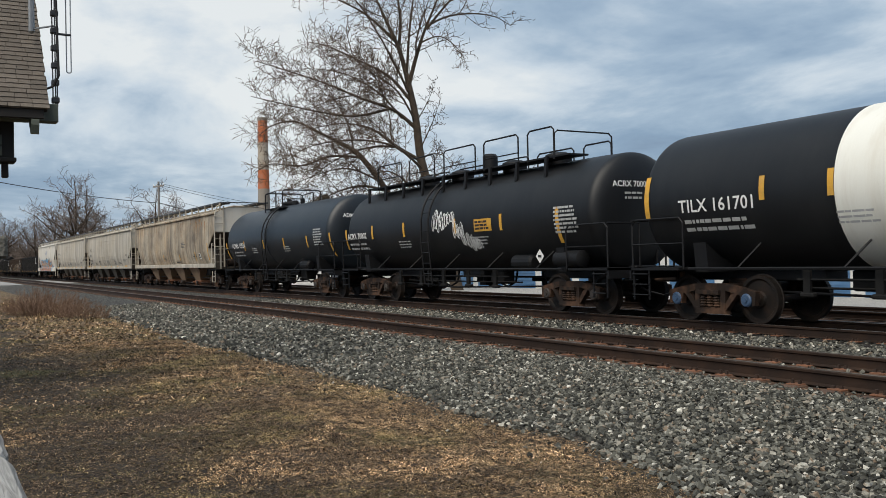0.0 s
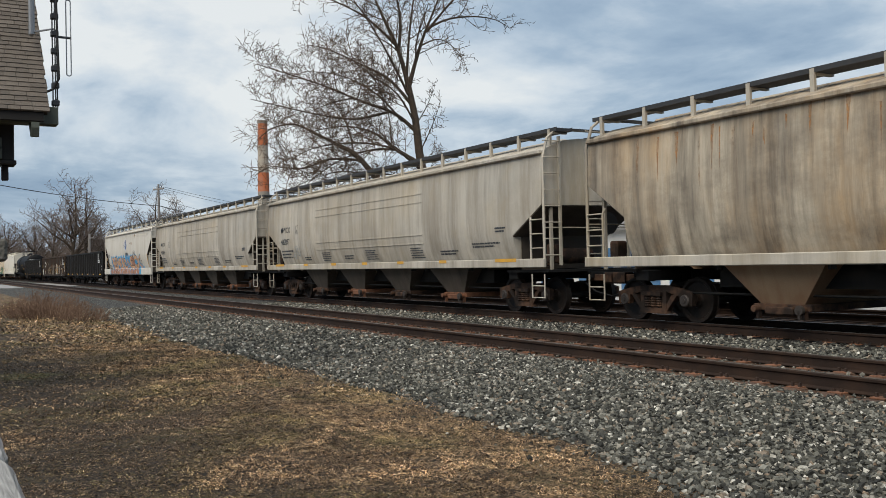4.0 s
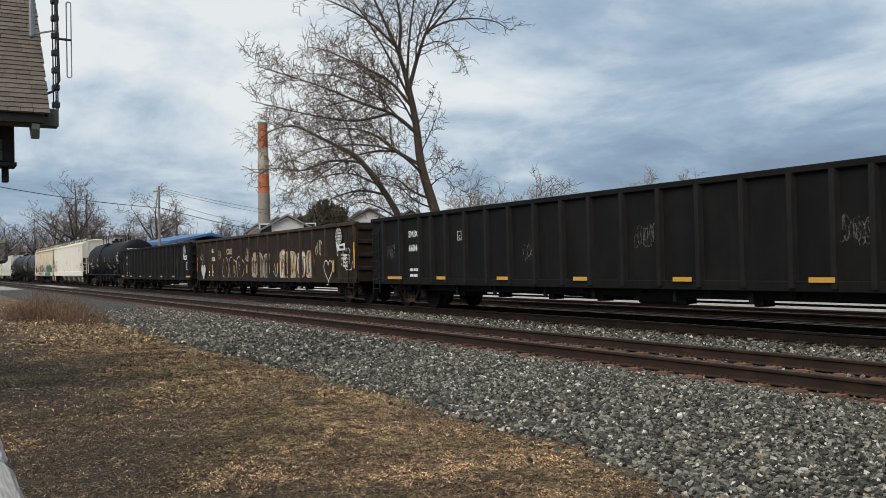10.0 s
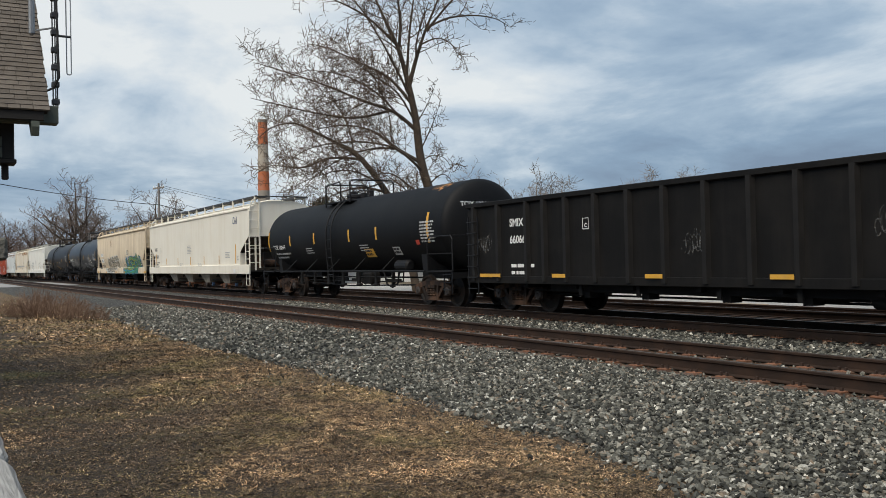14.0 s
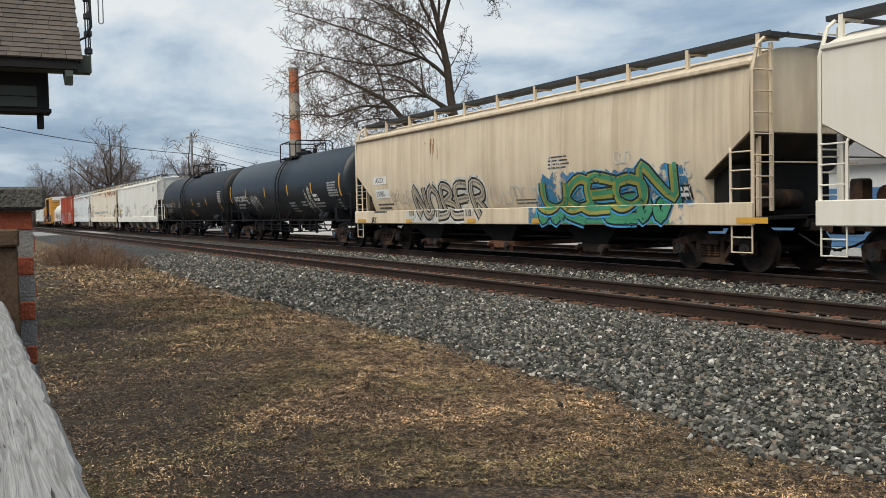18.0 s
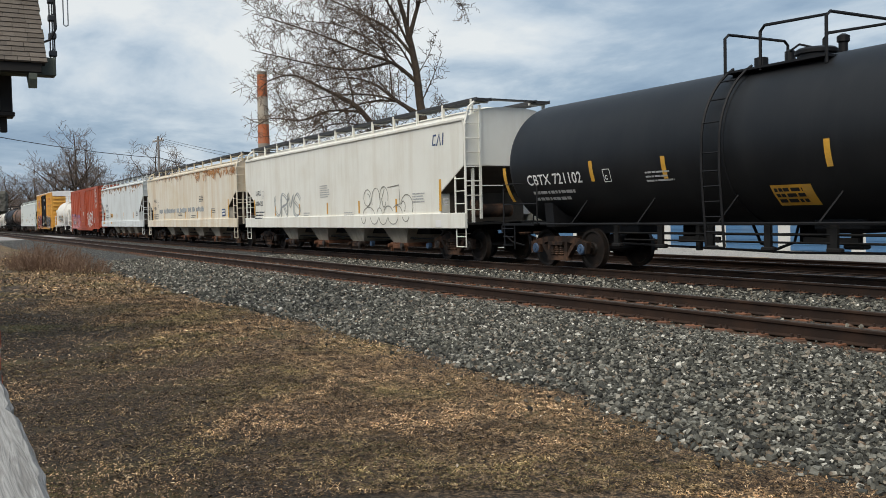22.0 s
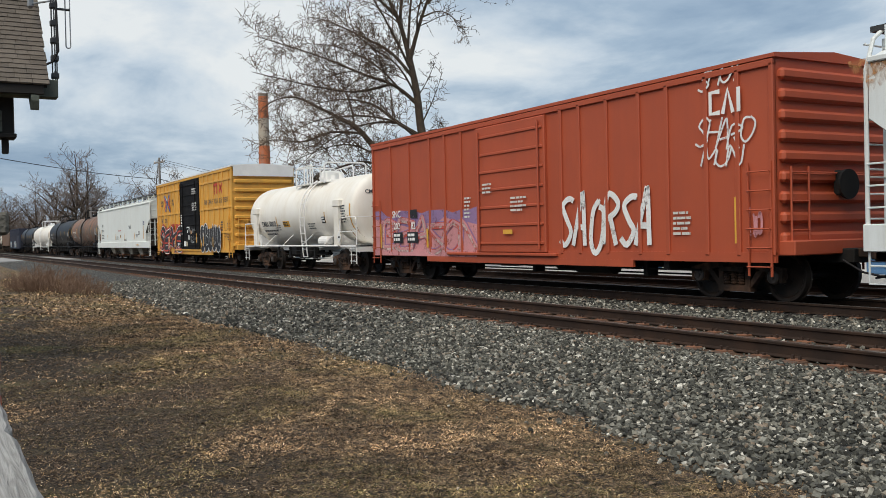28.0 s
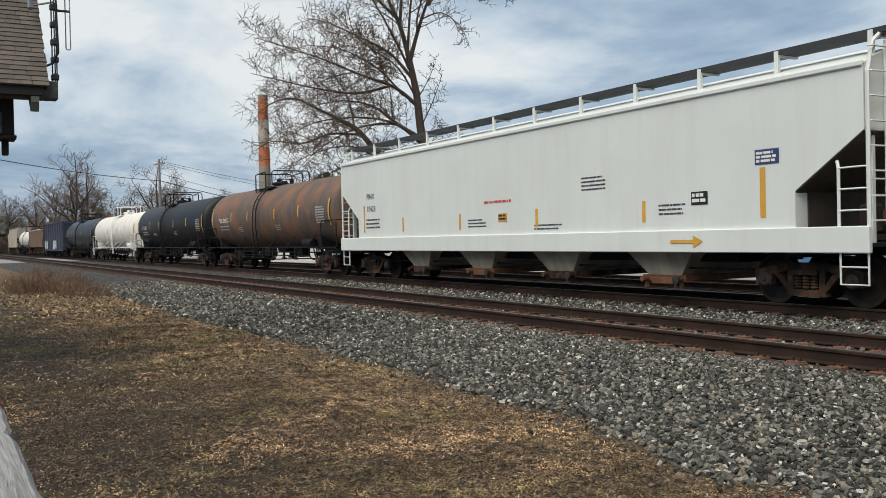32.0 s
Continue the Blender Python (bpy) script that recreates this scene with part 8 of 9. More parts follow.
def x_h7(car, h, Lb, side):
    # blue-white diamond emblem with an inner arrow
    d = paint(car, "emblem", ([(-0.75, -0.5), (-0.1, -1.02), (0.52, -0.5), (0.0, 0.03)], [(0, 1, 2, 3)]), -0.22, 3.53, side, "g_white", 0.008, "blue and white diamond emblem")
    part("emblem_field", on_side([(-0.66, -0.5), (-0.1, -0.93), (0.43, -0.5), (0.0, -0.05)], [(0, 1, 2, 3)], -0.22, 3.53, side, 0.012), "g_navy", d)
    part("emblem_leaf", on_side([(-0.42, -0.52), (-0.24, -0.82), (0.08, -0.5), (0.0, -0.14), (-0.2, -0.28)], [(0, 1, 2, 3, 4)], -0.22, 3.53, side, 0.016), "g_white", d)
    # large blocky graffiti: blue halo, tan and brown letters
    rnd = random.Random(6)
    n = 60
    top = [(-6.0 + 11.4 * i / n, 1.95 + 0.30 * abs(math.sin(i * 0.9)) + rnd.uniform(0, 0.2) - (0.75 * max(0, i - 48) / 12)) for i in range(n + 1)]
    v = [(a, 0.97) for a, b in top] + top
    paint(car, "graffiti_halo", (v, [(i, i + 1, i + n + 2, i + n + 1) for i in range(n)]), 0, 0, side, "g_blue", 0.008, "bright blue graffiti background")
    paint(car, "emblem_bars", bars(1, 0.85, 0.26, 0.05, random.Random(2)), -0.25, 2.24, side, "dark_stencil", 0.0075, "half-covered dark emblem lettering")
    for nm, tx, x, w in (("BEHEAD", "BEHEAD", -5.55, 5.3), ("NECK", "NECK", 0.1, 4.7)):
        piece(car, tx, x, 1.27, w, 0.95, side, [("graffiti_edge", "g_blue", 0.15, 0), ("graffiti_edge", "g_white", 0.09, -0.01), ("graffiti_outline", "g_black", 0.065, 0), ("graffiti_fill", "g_orange", 0.0, 0)], len(tx), 0.25, "tan block-letter graffiti with black and white outlines", 0.012, 0.06, 0.02, 0.12, True)
    bubble(car, 2.3, 1.86, 0.95, 0.62, "g_brown", "g_black", side, 8, lift=0.030)
    sill_y = lambda z: side(1.0)
    x = -5.7
    for i, wd in enumerate((1.0, 0.9, 0.85, 0.95, 1.0, 0.9, 1.0, 0.95, 1.05, 1.0, 0.95)):
        q = [(x + 0.03, 0.99), (x + wd - 0.03, 0.99), (x + wd - 0.05 + rnd.uniform(-0.1, 0.1), 1.36), (x + 0.05 + rnd.uniform(-0.1, 0.1), 1.36)]
        paint(car, "graffiti_fill", (q, [(0, 1, 2, 3)]), 0, 0, sill_y, "g_brown", 0.012)
        vv, ff = ribbon(round_line([(x, 1.36), (x + rnd.uniform(-0.12, 0.12), 1.2), (x + rnd.uniform(-0.05, 0.2), 1.0)]), 0.06)
        paint(car, "graffiti_outline", (vv, ff), 0, 0, sill_y, "g_white" if i % 3 else "g_black", 0.016)
        x += wd
    streaks(car, 1.4, 2.2, 3.1, 3.2, "rust_run", side, 5, 6, (0.05, 0.12), (0.2, 0.5))
    streaks(car, 2.7, 3.2, 3.7, 3.8, "rust_run", side, 6, 3, (0.2, 0.4), (0.1, 0.25))
    boxed_c(car, -6.5, 2.40, side, "dark_stencil")
    part("side_seam", Geo().box(-7.6, 7.6, side(3.55) - 0.008, side(3.55) + 0.01, 3.545, 3.56), "hop_white", car)


hopper_car("off-white covered hopper with orange and blue graffiti", -126.55, -107.9, skin="hop_white", kind="belly", mark=("ADMX", "50171"), seed=17, tall_sill=True, mark_x=-7.4, mark_z=2.28, mark_size=0.30, mark_step=0.36,
           extra=x_h7, posts=12, bays=3, stripes=[(4.98, 0.12, 0.43, 1.40), (-7.75, 0.10, 0.8, 1.4), (6.9, 0.12, 0.9, 1.4)], cut=(1.38, 3.30, 2.26), chute="underframe", off=-0.15, slope="hop_grime_shade")


M["g_faint"] = surf("faint_grey_spray", (0.12, 0.117, 0.11), 0.8, 0.0, 0.3, 9, ragged=(9.0, 9.0, 0.40, 0.62, 0.9))
SMALL_BAYS = [s * x for s in (-1, 1) for x in (0.5, 1.57, 2.66, 3.71, 4.78, 5.82, 6.65, 7.36, 8.62, 9.76)]


def x_g8(car, h, Lb, side):
    boxed_c(car, -5.15, 2.1, side, "white", 0.2)
    for x, z, sd in ((-9.65, 1.5, 2), (-2.2, 1.35, 7), (1.9, 1.55, 4), (6.7, 1.5, 5)):
        for k in range(2):
            scrawl(car, x + k * 0.1, z + k * 0.06, 0.55, 0.42, "g_faint", side, sd + 9 * k, 6, 0.022, "faded grey tag", loops=1.4)


gondola_car("black ribbed gondola with white globe emblem", -149.15, -126.55, mark=("SMIX", "660443"), seed=18, extra=x_g8, bays=SMALL_BAYS)


def x_g9(car, h, Lb, side):
    # throw-up blobs along the side
    for i, (x, w, f) in enumerate(((-0.7, 0.75, "g_buff"), (0.1, 0.85, "g_dull"), (1.0, 0.85, "g_dull"), (3.0, 0.95, "g_pale"), (3.5, 0.6, "g_buff"), (4.1, 0.85, "g_buff"), (5.05, 0.95, "g_pale"), (6.0, 0.8, "g_buff"))):
        bubble(car, x, 1.42, w, 1.15, f, "g_buff" if i % 3 else "g_rust", side, 50 + i, "rusty cream bubble-letter graffiti", 0.010)
        scrawl(car, x - w / 2, 0.9, w, 1.0, "g_rust" if i % 2 else "gon_rust", side, 500 + i, 3, 0.06, lift=0.02)
        scrawl(car, x - w / 2, 0.85, w, 1.05, "gon_rust", side, 520 + i, 4, 0.025, lift=0.024)
    for x, w, sd in ((-9.6, 0.8, 1), (-6.4, 0.5, 2), (-2.0, 0.6, 3), (6.6, 0.55, 4)):
        scrawl(car, x, 1.7, w, 0.55, "g_buff", side, sd, 4, 0.05, "cream scribbled tag")
    for x, w, sd in ((-5.6, 1.0, 5), (-4.5, 1.1, 6), (-3.3, 1.1, 7)):
        bubble(car, x + w / 2, 1.35, w, 0.95, None, "g_buff", side, sd + 60)
    word(car, "COSE", -4.9, 2.02, 0.36, "g_buff", None, side, 0.012)
    for x, r, m in ((-8.85, 0.42, "g_pale"), (7.95, 0.44, None)):
        pts = [(r * 16 * math.sin(t) ** 3 / 17, r * (13 * math.cos(t) - 5 * math.cos(2 * t) - 2 * math.cos(3 * t) - math.cos(4 * t)) / 16) for t in [6.2832 * k / 24 for k in range(24)]]
        if m:
            paint(car, "painted_heart", ([(0, 0.02)] + pts, [(0, i + 1, (i + 1) % 24 + 1) for i in range(24)]), x, 1.22, lambda z: -1.60, m, 0.010, "cream spray-painted heart")
        v, f = ribbon(pts + pts[:2], 0.045)
        paint(car, "heart_outline", (v, f), x, 1.22, lambda z: -1.60, "g_pale", 0.014)
    g = Geo()
    for pts in ([(2.0, 1.5), (2.15, 1.0), (2.4, 1.25)], [(1.8, 1.2), (2.15, 0.95), (2.5, 1.2)]):
        v, f = ribbon(pts, 0.05)
        g.add([(a, side(b) - 0.012, b) for a, b in v], f)
    part("tag", g, "g_grey", car, "grey arrow tag")
    for x, z in ((9.15, 1.75), (9.4, 1.45), (9.6, 1.25)):
        scrawl(car, x - 0.5, z - 0.1, 1.0, 0.35, "g_pale", side, int(x * 10), 4, 0.045)
    stripe_row(car, [(10.2, 1.25, 2.14, 0.13), (8.42, 1.12, 1.55, 0.12), (4.48, 1.1, 1.5, 0.12), (2.54, 1.1, 1.5, 0.12), (-1.56, 1.1, 1.5, 0.12), (-3.5, 1.1, 1.5, 0.12), (-7.16, 1.1, 1.55, 0.12), (-10.1, 1.2, 2.0, 0.12)], lambda z: -1.60)


gondola_car("rusty brown gondola covered in graffiti", -171.0, -149.15, deep=0.075, skin="gon_rust", mark=("SMIX", "660356"), seed=19, extra=x_g9, stripes=False)
gondola_car("black ribbed gondola with white globe emblem", -192.6, -171.0, mark=("SMIX", "660668"), seed=20, extra=x_g8, bays=SMALL_BAYS)


def x_t11(car, h, th, side, zc, R):
    plate(car, 1.9, 1.52, 0.7, 0.28, "yellow", side, 4, 2)
    plate(car, 4.05, 1.56, 0.5, 0.26, "stencil", side, 5, 2)
    paint(car, "red_tag", rect(0.22, 0.14), 5.75, 1.85, side, "g_red", 0.012)
    streaks(car, 5.6, 6.8, 3.6, 3.7, "rust_run", side, 3, 8, (0.05, 0.2), (0.2, 0.5))


tank_car("black tank car with a dome platform", -209.55, -192.6, skin="dull_tank", mark="TCIX 120669", seed=21, R=1.38, zc=2.36, text_size=0.24, text_x=-0.87, text_z=1.96, shift=0.1, extra=x_t11,
         stripes=[(-7.6, 0.13, 0.8, 1.9), (-5.05, 0.12, 0.42, 2.08), (-2.45, 0.12, 0.42, 2.08), (0.8, 0.12, 0.42, 2.08), (3.0, 0.12, 0.42, 2.08), (6.5, 0.13, 0.9, 1.89)])


def emblem_word(car, x, z, side):
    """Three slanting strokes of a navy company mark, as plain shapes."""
    g = Geo()
    for pts in ([(0.22, 0.30), (0.06, 0.30), (0.0, 0.04), (0.18, 0.04)], [(0.24, 0.0), (0.40, 0.34), (0.46, 0.0)], [(0.62, 0.34), (0.58, 0.0)]):
        v, f = ribbon(pts, 0.06)
        g.add([(x + a, side(z + b) - 0.008, z + b) for a, b in v], f)
    part("company_mark", g, "mark_navy", car, "navy slanted company mark")


def x_iarx(car, h, Lb, side):
    boxed_c(car, -7.2, 2.35, side, "stencil", 0.24)
    emblem_word(car, 7.85, 3.28, side)
    paint(car, "lower_plate", rect(0.32, 0.2), 7.6, 0.98, side, "white", 0.012)
    rnd = random.Random(4)
    for x, z, n, w in ((-1.2, 2.45, 6, 0.9), (6.1, 1.95, 4, 0.9), (1.0, 1.45, 2, 0.9), (-2.9, 1.48, 2, 0.7), (8.0, 1.75, 3, 0.25)):
        paint(car, "stencil", bars(n, w, 0.035, 0.045, rnd), x, z, side, "stencil", 0.008, "small grey stencilling")
    for x in (-6.0, -1.8, 2.3, 6.3):
        part("outlet_handle", Geo().lathe([(-1.12, 0.09), (-1.0, 0.09)], 10, "y", (x + 0.3, 0, 0.40)), "cap_blue", car, "blue gate handle")


IARX_STR = [(-8.9, 0.12, 0.7, 1.45), (-6.2, 0.11, 0.42, 1.43), (-3.4, 0.11, 0.42, 1.43), (-0.58, 0.11, 0.42, 1.43), (2.19, 0.11, 0.42, 1.43), (4.96, 0.11, 0.42, 1.43), (7.72, 0.13, 0.9, 1.43)]
hopper_car("cream covered hopper with clean smooth sides", -231.65, -209.55, skin="hop_ivory", mark=("IARX", "600424"), seed=22, tall_sill=True, mark_x=-9.2, mark_z=2.32, mark_size=0.30, mark_step=0.44, plain=False, extra=x_iarx, stripes=IARX_STR, posts=13, off=-0.45, chute="chute_grey", slope="hop_grime_shade")


def x_h13(car, h, Lb, side):
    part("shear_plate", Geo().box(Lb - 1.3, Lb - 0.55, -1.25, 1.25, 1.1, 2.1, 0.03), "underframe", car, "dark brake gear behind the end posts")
    paint(car, "patch", rect(1.05, 0.26), -8.1, 2.28, side, "white", 0.006, "white painted patch")
    paint(car, "patch", rect(1.1, 0.30), -8.0, 1.80, side, "white", 0.006)
    piece(car, "NOBER", -5.1, 1.05, 4.6, 1.12, side, [("graffiti_outline", "g_pale", 0.20, 0), ("graffiti_letters", "g_black", 0.05, 0), ("graffiti_fill", "g_buff", -0.07, 0), ("graffiti_shade", "g_dull", -0.20, 0.03)], 5, 0.25, "grey hatched graffiti word with pale outline", 0.008, 0.02, 0.0, 0.0)
    scrawl(car, -6.75, 1.62, 0.75, 0.4, "g_dull", side, 71, 5, 0.02)
    word(car, "JAY", -8.2, 0.98, 0.25, "g_black", None, lambda z: side(1.0), 0.01, 0, 0.2)
    paint(car, "patch", rect(3.2, 0.34), -5.4, 0.98, lambda z: side(1.0), "g_pale", 0.006)
    rnd = random.Random(3)
    n = 40
    top = [(1.8 + 5.6 * i / n, 2.0 + 0.14 * abs(math.sin(i * 1.1)) + rnd.uniform(0, 0.1) - 0.5 * max(0, 4 - i) / 4) for i in range(n + 1)]
    v = [(a, 0.97) for a, b in top] + top
    paint(car, "graffiti_halo", (v, [(i, i + 1, i + n + 2, i + n + 1) for i in range(n)]), 0, 0, side, "g_halo", 0.008, "blue sprayed graffiti background")
    for nm, m in (("upper", "g_lime"), ("lower", "g_green")):
        z0, hh = (1.28, 0.88) if nm == "upper" else (1.0, 0.62)
        piece(car, "UCEON" if nm == "upper" else "WKMEW", 2.2, z0, 4.6, hh, side, [("graffiti_edge", "g_blue", 0.15, -0.02), ("graffiti_outline", "g_black", 0.09, 0), ("graffiti_fill", m, 0.0, 0), ("graffiti_shade", "g_green", -0.12, 0.05)], 31, 0.22,
              "green and yellow wildstyle graffiti", 0.024 if nm == "upper" else 0.010, 0.12, 0.12, 0.3)
    for i, (x, z) in enumerate(((1.75, 1.6), (7.0, 1.9), (7.2, 1.35), (2.6, 2.2), (5.2, 2.25))):
        scrawl(car, x, z, 0.5, 0.35, "g_pale", side, 300 + i, 3, 0.035, lift=0.010)
    paint(car, "graffiti_base", ([(2.0, 0.97), (7.0, 0.97), (6.9, 1.2), (2.1, 1.2)], [(0, 1, 2, 3)]), 0, 0, side, "g_green", 0.0095)
    scrawl(car, -6.0, 1.55, 0.8, 0.5, "g_grey", side, 7, 5, 0.02)
    scrawl(car, -0.3, 1.4, 1.8, 0.55, "g_pale", side, 8, 7, 0.035)
    streaks(car, -3.9, -2.9, 3.35, 3.55, "rust_run", side, 9, 9, (0.2, 0.7), (0.04, 0.14))
    plate(car, 6.95, 1.45, 0.5, 0.30, "g_black", side, 5, 2, "white")
    for x in (-9.45, -5.4, -1.35, 1.95, 4.9, 8.8):
        paint(car, "reflector", rect(0.45 if -9 < x < 8 else 0.75, 0.11), x, 0.98, side, "yellow", 0.012, "yellow reflective stripe")


hopper_car("tan covered hopper with large graffiti", -252.1, -231.65, skin="hop_tan", kind="belly", mark=("ASOX", "59980"), seed=23, tall_sill=True, mark_x=-7.95, mark_z=2.33, mark_size=0.26, mark_step=0.47, extra=x_h13, posts=11, cut=(1.2, 2.66, 1.86), bays=3, chute="underframe", steel="hop_tan")


def x_t14(car, h, th, side, zc, R):
    boxed_c(car, -5.2, 2.06, side, "white", 0.24)
    scrawl(car, -4.78, 1.38, 1.55, 0.9, "g_pale", side, 40, 11, 0.045, "pale looping spray-painted tag", loops=0.6)
    scrawl(car, 3.52, 1.35, 0.95, 1.15, "g_pale", side, 43, 10, 0.045, "pale looping spray-painted tag", loops=0.6)
    scrawl(car, -2.8, 1.75, 2.2, 0.25, "g_dull", side, 44, 9, 0.02, "faint grey tag", loops=0.8)
    rd = random.Random(9)
    for x, z, n2, ww, m in ((1.12, 1.78, 4, 0.95, "stencil"), (2.77, 1.80, 2, 0.75, "stencil"), (4.52, 2.02, 2, 0.65, "white"), (4.52, 1.72, 2, 1.1, "stencil"), (7.1, 1.82, 4, 0.4, "stencil")):
        paint(car, "stencil", bars(n2, ww, 0.06 if m == "stencil" else 0.11, 0.06, rd), x, z, side, m, 0.010, "small white stencilling")
    paint(car, "data_block", bars(6, 1.1, 0.06, 0.04, rd, 0.8), 6.37, 2.50, side, "stencil", 0.010, "block of stencilled data")


tank_car("black tank car with white scrawled paint", -270.1, -252.1, mark="GATX 228511", seed=24, R=1.52, zc=2.54, text_size=0.36, text_x=-0.89, text_z=2.04, shift=0.97, extra=x_t14, cap="cap_blue", skin="grey_tank", waist=(0.05,), data=False,
         stripes=[(-8.43, 0.13, 0.87, 1.98), (-5.46, 0.12, 0.46, 2.16), (-2.18, 0.12, 0.45, 2.16), (1.26, 0.12, 0.45, 2.16), (4.38, 0.12, 0.45, 2.16), (7.62, 0.13, 0.88, 1.98)])


def x_t15(car, h, th, side, zc, R):
    plate(car, -0.80, 1.36, 0.85, 0.36, "yellow", side, 4, 3)
    boxed_c(car, -5.0, 2.1, side, "white", 0.22)


tank_car("black tank car with yellow data plate", -289.05, -270.1, mark="CBTX 721102", seed=25, R=1.51, zc=2.53, text_size=0.345, text_x=-0.88, text_z=1.99, shift=-1.1, mirror=True, extra=x_t15, cap="cap_blue", waist=(-1.7,),
         stripes=[(-8.95, 0.13, 0.85, 1.61), (-5.55, 0.12, 0.45, 1.99), (-3.3, 0.12, 0.45, 1.95), (0.48, 0.12, 0.45, 1.98), (4.15, 0.12, 0.45, 1.99), (7.35, 0.13, 0.85, 1.61)])


def x_h16(car, h, Lb, side):
    x_iarx(car, h, Lb, side)
    piece(car, "URMS", -6.2, 1.38, 2.9, 0.85, side, [("graffiti_outline", "g_grey", 0.0, 0), ("graffiti_outline", "g_grey", -0.02, 0.10)], 3, 0.055, "thin grey outline graffiti", 0.009, 0.08, 0.0, 0.1)
    # round outline letters, the lower loops running onto the sill
    for cx, cz, rx, rz, a0, a1 in ((2.93, 1.93, 0.29, 0.27, 0, 360), (2.95, 1.86, 0.18, 0.20, -100, 100), (3.0, 1.39, 0.43, 0.23, 2, 178), (3.57, 1.83, 0.31, 0.40, -30, 200), (3.82, 1.39, 0.19, 0.20, 3, 177),
                                   (4.15, 1.91, 0.30, 0.35, -20, 190), (4.16, 1.77, 0.12, 0.16, 170, 360), (4.45, 1.39, 0.32, 0.25, 20, 178), (5.05, 1.39, 0.36, 0.25, 2, 130), (5.72, 1.60, 0.40, 0.36, -30, 170), (5.49, 1.60, 0.13, 0.17, -60, 150)):
        pts = [(rx * math.cos(radians(a0 + (a1 - a0) * k / 20)), rz * math.sin(radians(a0 + (a1 - a0) * k / 20))) for k in range(21)]
        paint(car, "graffiti_outline", ribbon(pts, 0.028), cx, cz, side, "g_dull", 0.009)
    paint(car, "graffiti_outline", ribbon([(0.0, 0.0), (0.8, 0.05), (0.84, -0.53), (0.6, -0.55)], 0.032), 4.43, 2.22, side, "g_dull", 0.010)
    paint(car, "graffiti_outline", ribbon([(0.0, 0.0), (-0.28, -0.42)], 0.028), 4.2, 2.18, side, "g_dull", 0.010)
    for cx, rx, rz in ((2.72, 0.17, 0.24), (3.55, 0.30, 0.26), (4.2, 0.30, 0.27), (4.9, 0.35, 0.26), (5.75, 0.22, 0.18)):
        pts = [(rx * math.cos(radians(190 + 8 * k)), rz * math.sin(radians(190 + 8 * k))) for k in range(21)]
        paint(car, "graffiti_outline", ribbon(pts, 0.026), cx, 1.33, lambda z: side(1.0), "g_dull", 0.009)


hopper_car("cream covered hopper with grey outline graffiti", -309.85, -289.05, skin="hop_cream", mark=("IARX", "600420"), seed=26, tall_sill=True, mark_x=-8.65, mark_z=2.32, mark_size=0.30, mark_step=0.45, plain=False, extra=x_h16, stripes=IARX_STR, posts=13, off=-0.45, chute="chute_grey", slope="hop_grime_shade")


def x_h17(car, h, Lb, side):
    boxed_c(car, -6.7, 2.32, side, "dark_stencil", 0.26)
    rnd = random.Random(12)
    for i, (x, w) in enumerate(((-6.7, 0.9), (-5.5, 0.5), (-4.9, 1.0), (-3.9, 1.3), (-2.3, 0.55), (-1.5, 1.5), (0.3, 0.7), (1.2, 0.6), (2.0, 0.8), (2.9, 0.7))):
        n = 8
        v = [(w * k / n, rnd.uniform(-0.07, 0.02)) for k in range(n + 1)] + [(w * k / n, rnd.uniform(0.14, 0.26)) for k in range(n + 1)]
        paint(car, "paint_patch", (v, [(k, k + 1, k + n + 2, k + n + 1) for k in range(n)]), x, 1.80, side, "g_grey", 0.008, "grey paint-over patch")
    out = lambda z: side(min(z, 3.9)) - 0.014
    streaks(car, -7.0, 9.4, 3.82, 3.97, "rust_run", out, 5, 90, (0.06, 0.4), (0.05, 0.5))
    streaks(car, 2.5, 9.6, 3.62, 3.97, "rust_run", lambda z: out(z) - 0.005, 15, 34, (0.12, 0.4), (0.3, 1.0))
    streaks(car, -7.5, 7.5, 2.0, 3.8, "hop_stain", side, 6, 1, (0.2, 0.3), (0.1, 0.2))
    plate(car, 6.95, 1.48, 0.55, 0.36, "g_navy", side, 5, 2, "white")


hopper_car("cream covered hopper with orange rust along the eave", -330.8, -309.85, skin="hop_stain", chute="chute_grey", slope="hop_grime_shade", mark=("PINX", "1099"), seed=27, tall_sill=True, mark_x=-8.15, mark_z=2.44, mark_size=0.31, mark_step=0.47, plain=True, extra=x_h17, posts=12,
           stripes=[(-8.55, 0.12, 0.85, 1.41), (-5.53, 0.11, 0.43, 1.40), (-2.8, 0.11, 0.43, 1.41), (-0.3, 0.11, 0.43, 1.41), (2.2, 0.11, 0.43, 1.41), (5.0, 0.11, 0.43, 1.41), (7.95, 0.13, 0.89, 1.41)])


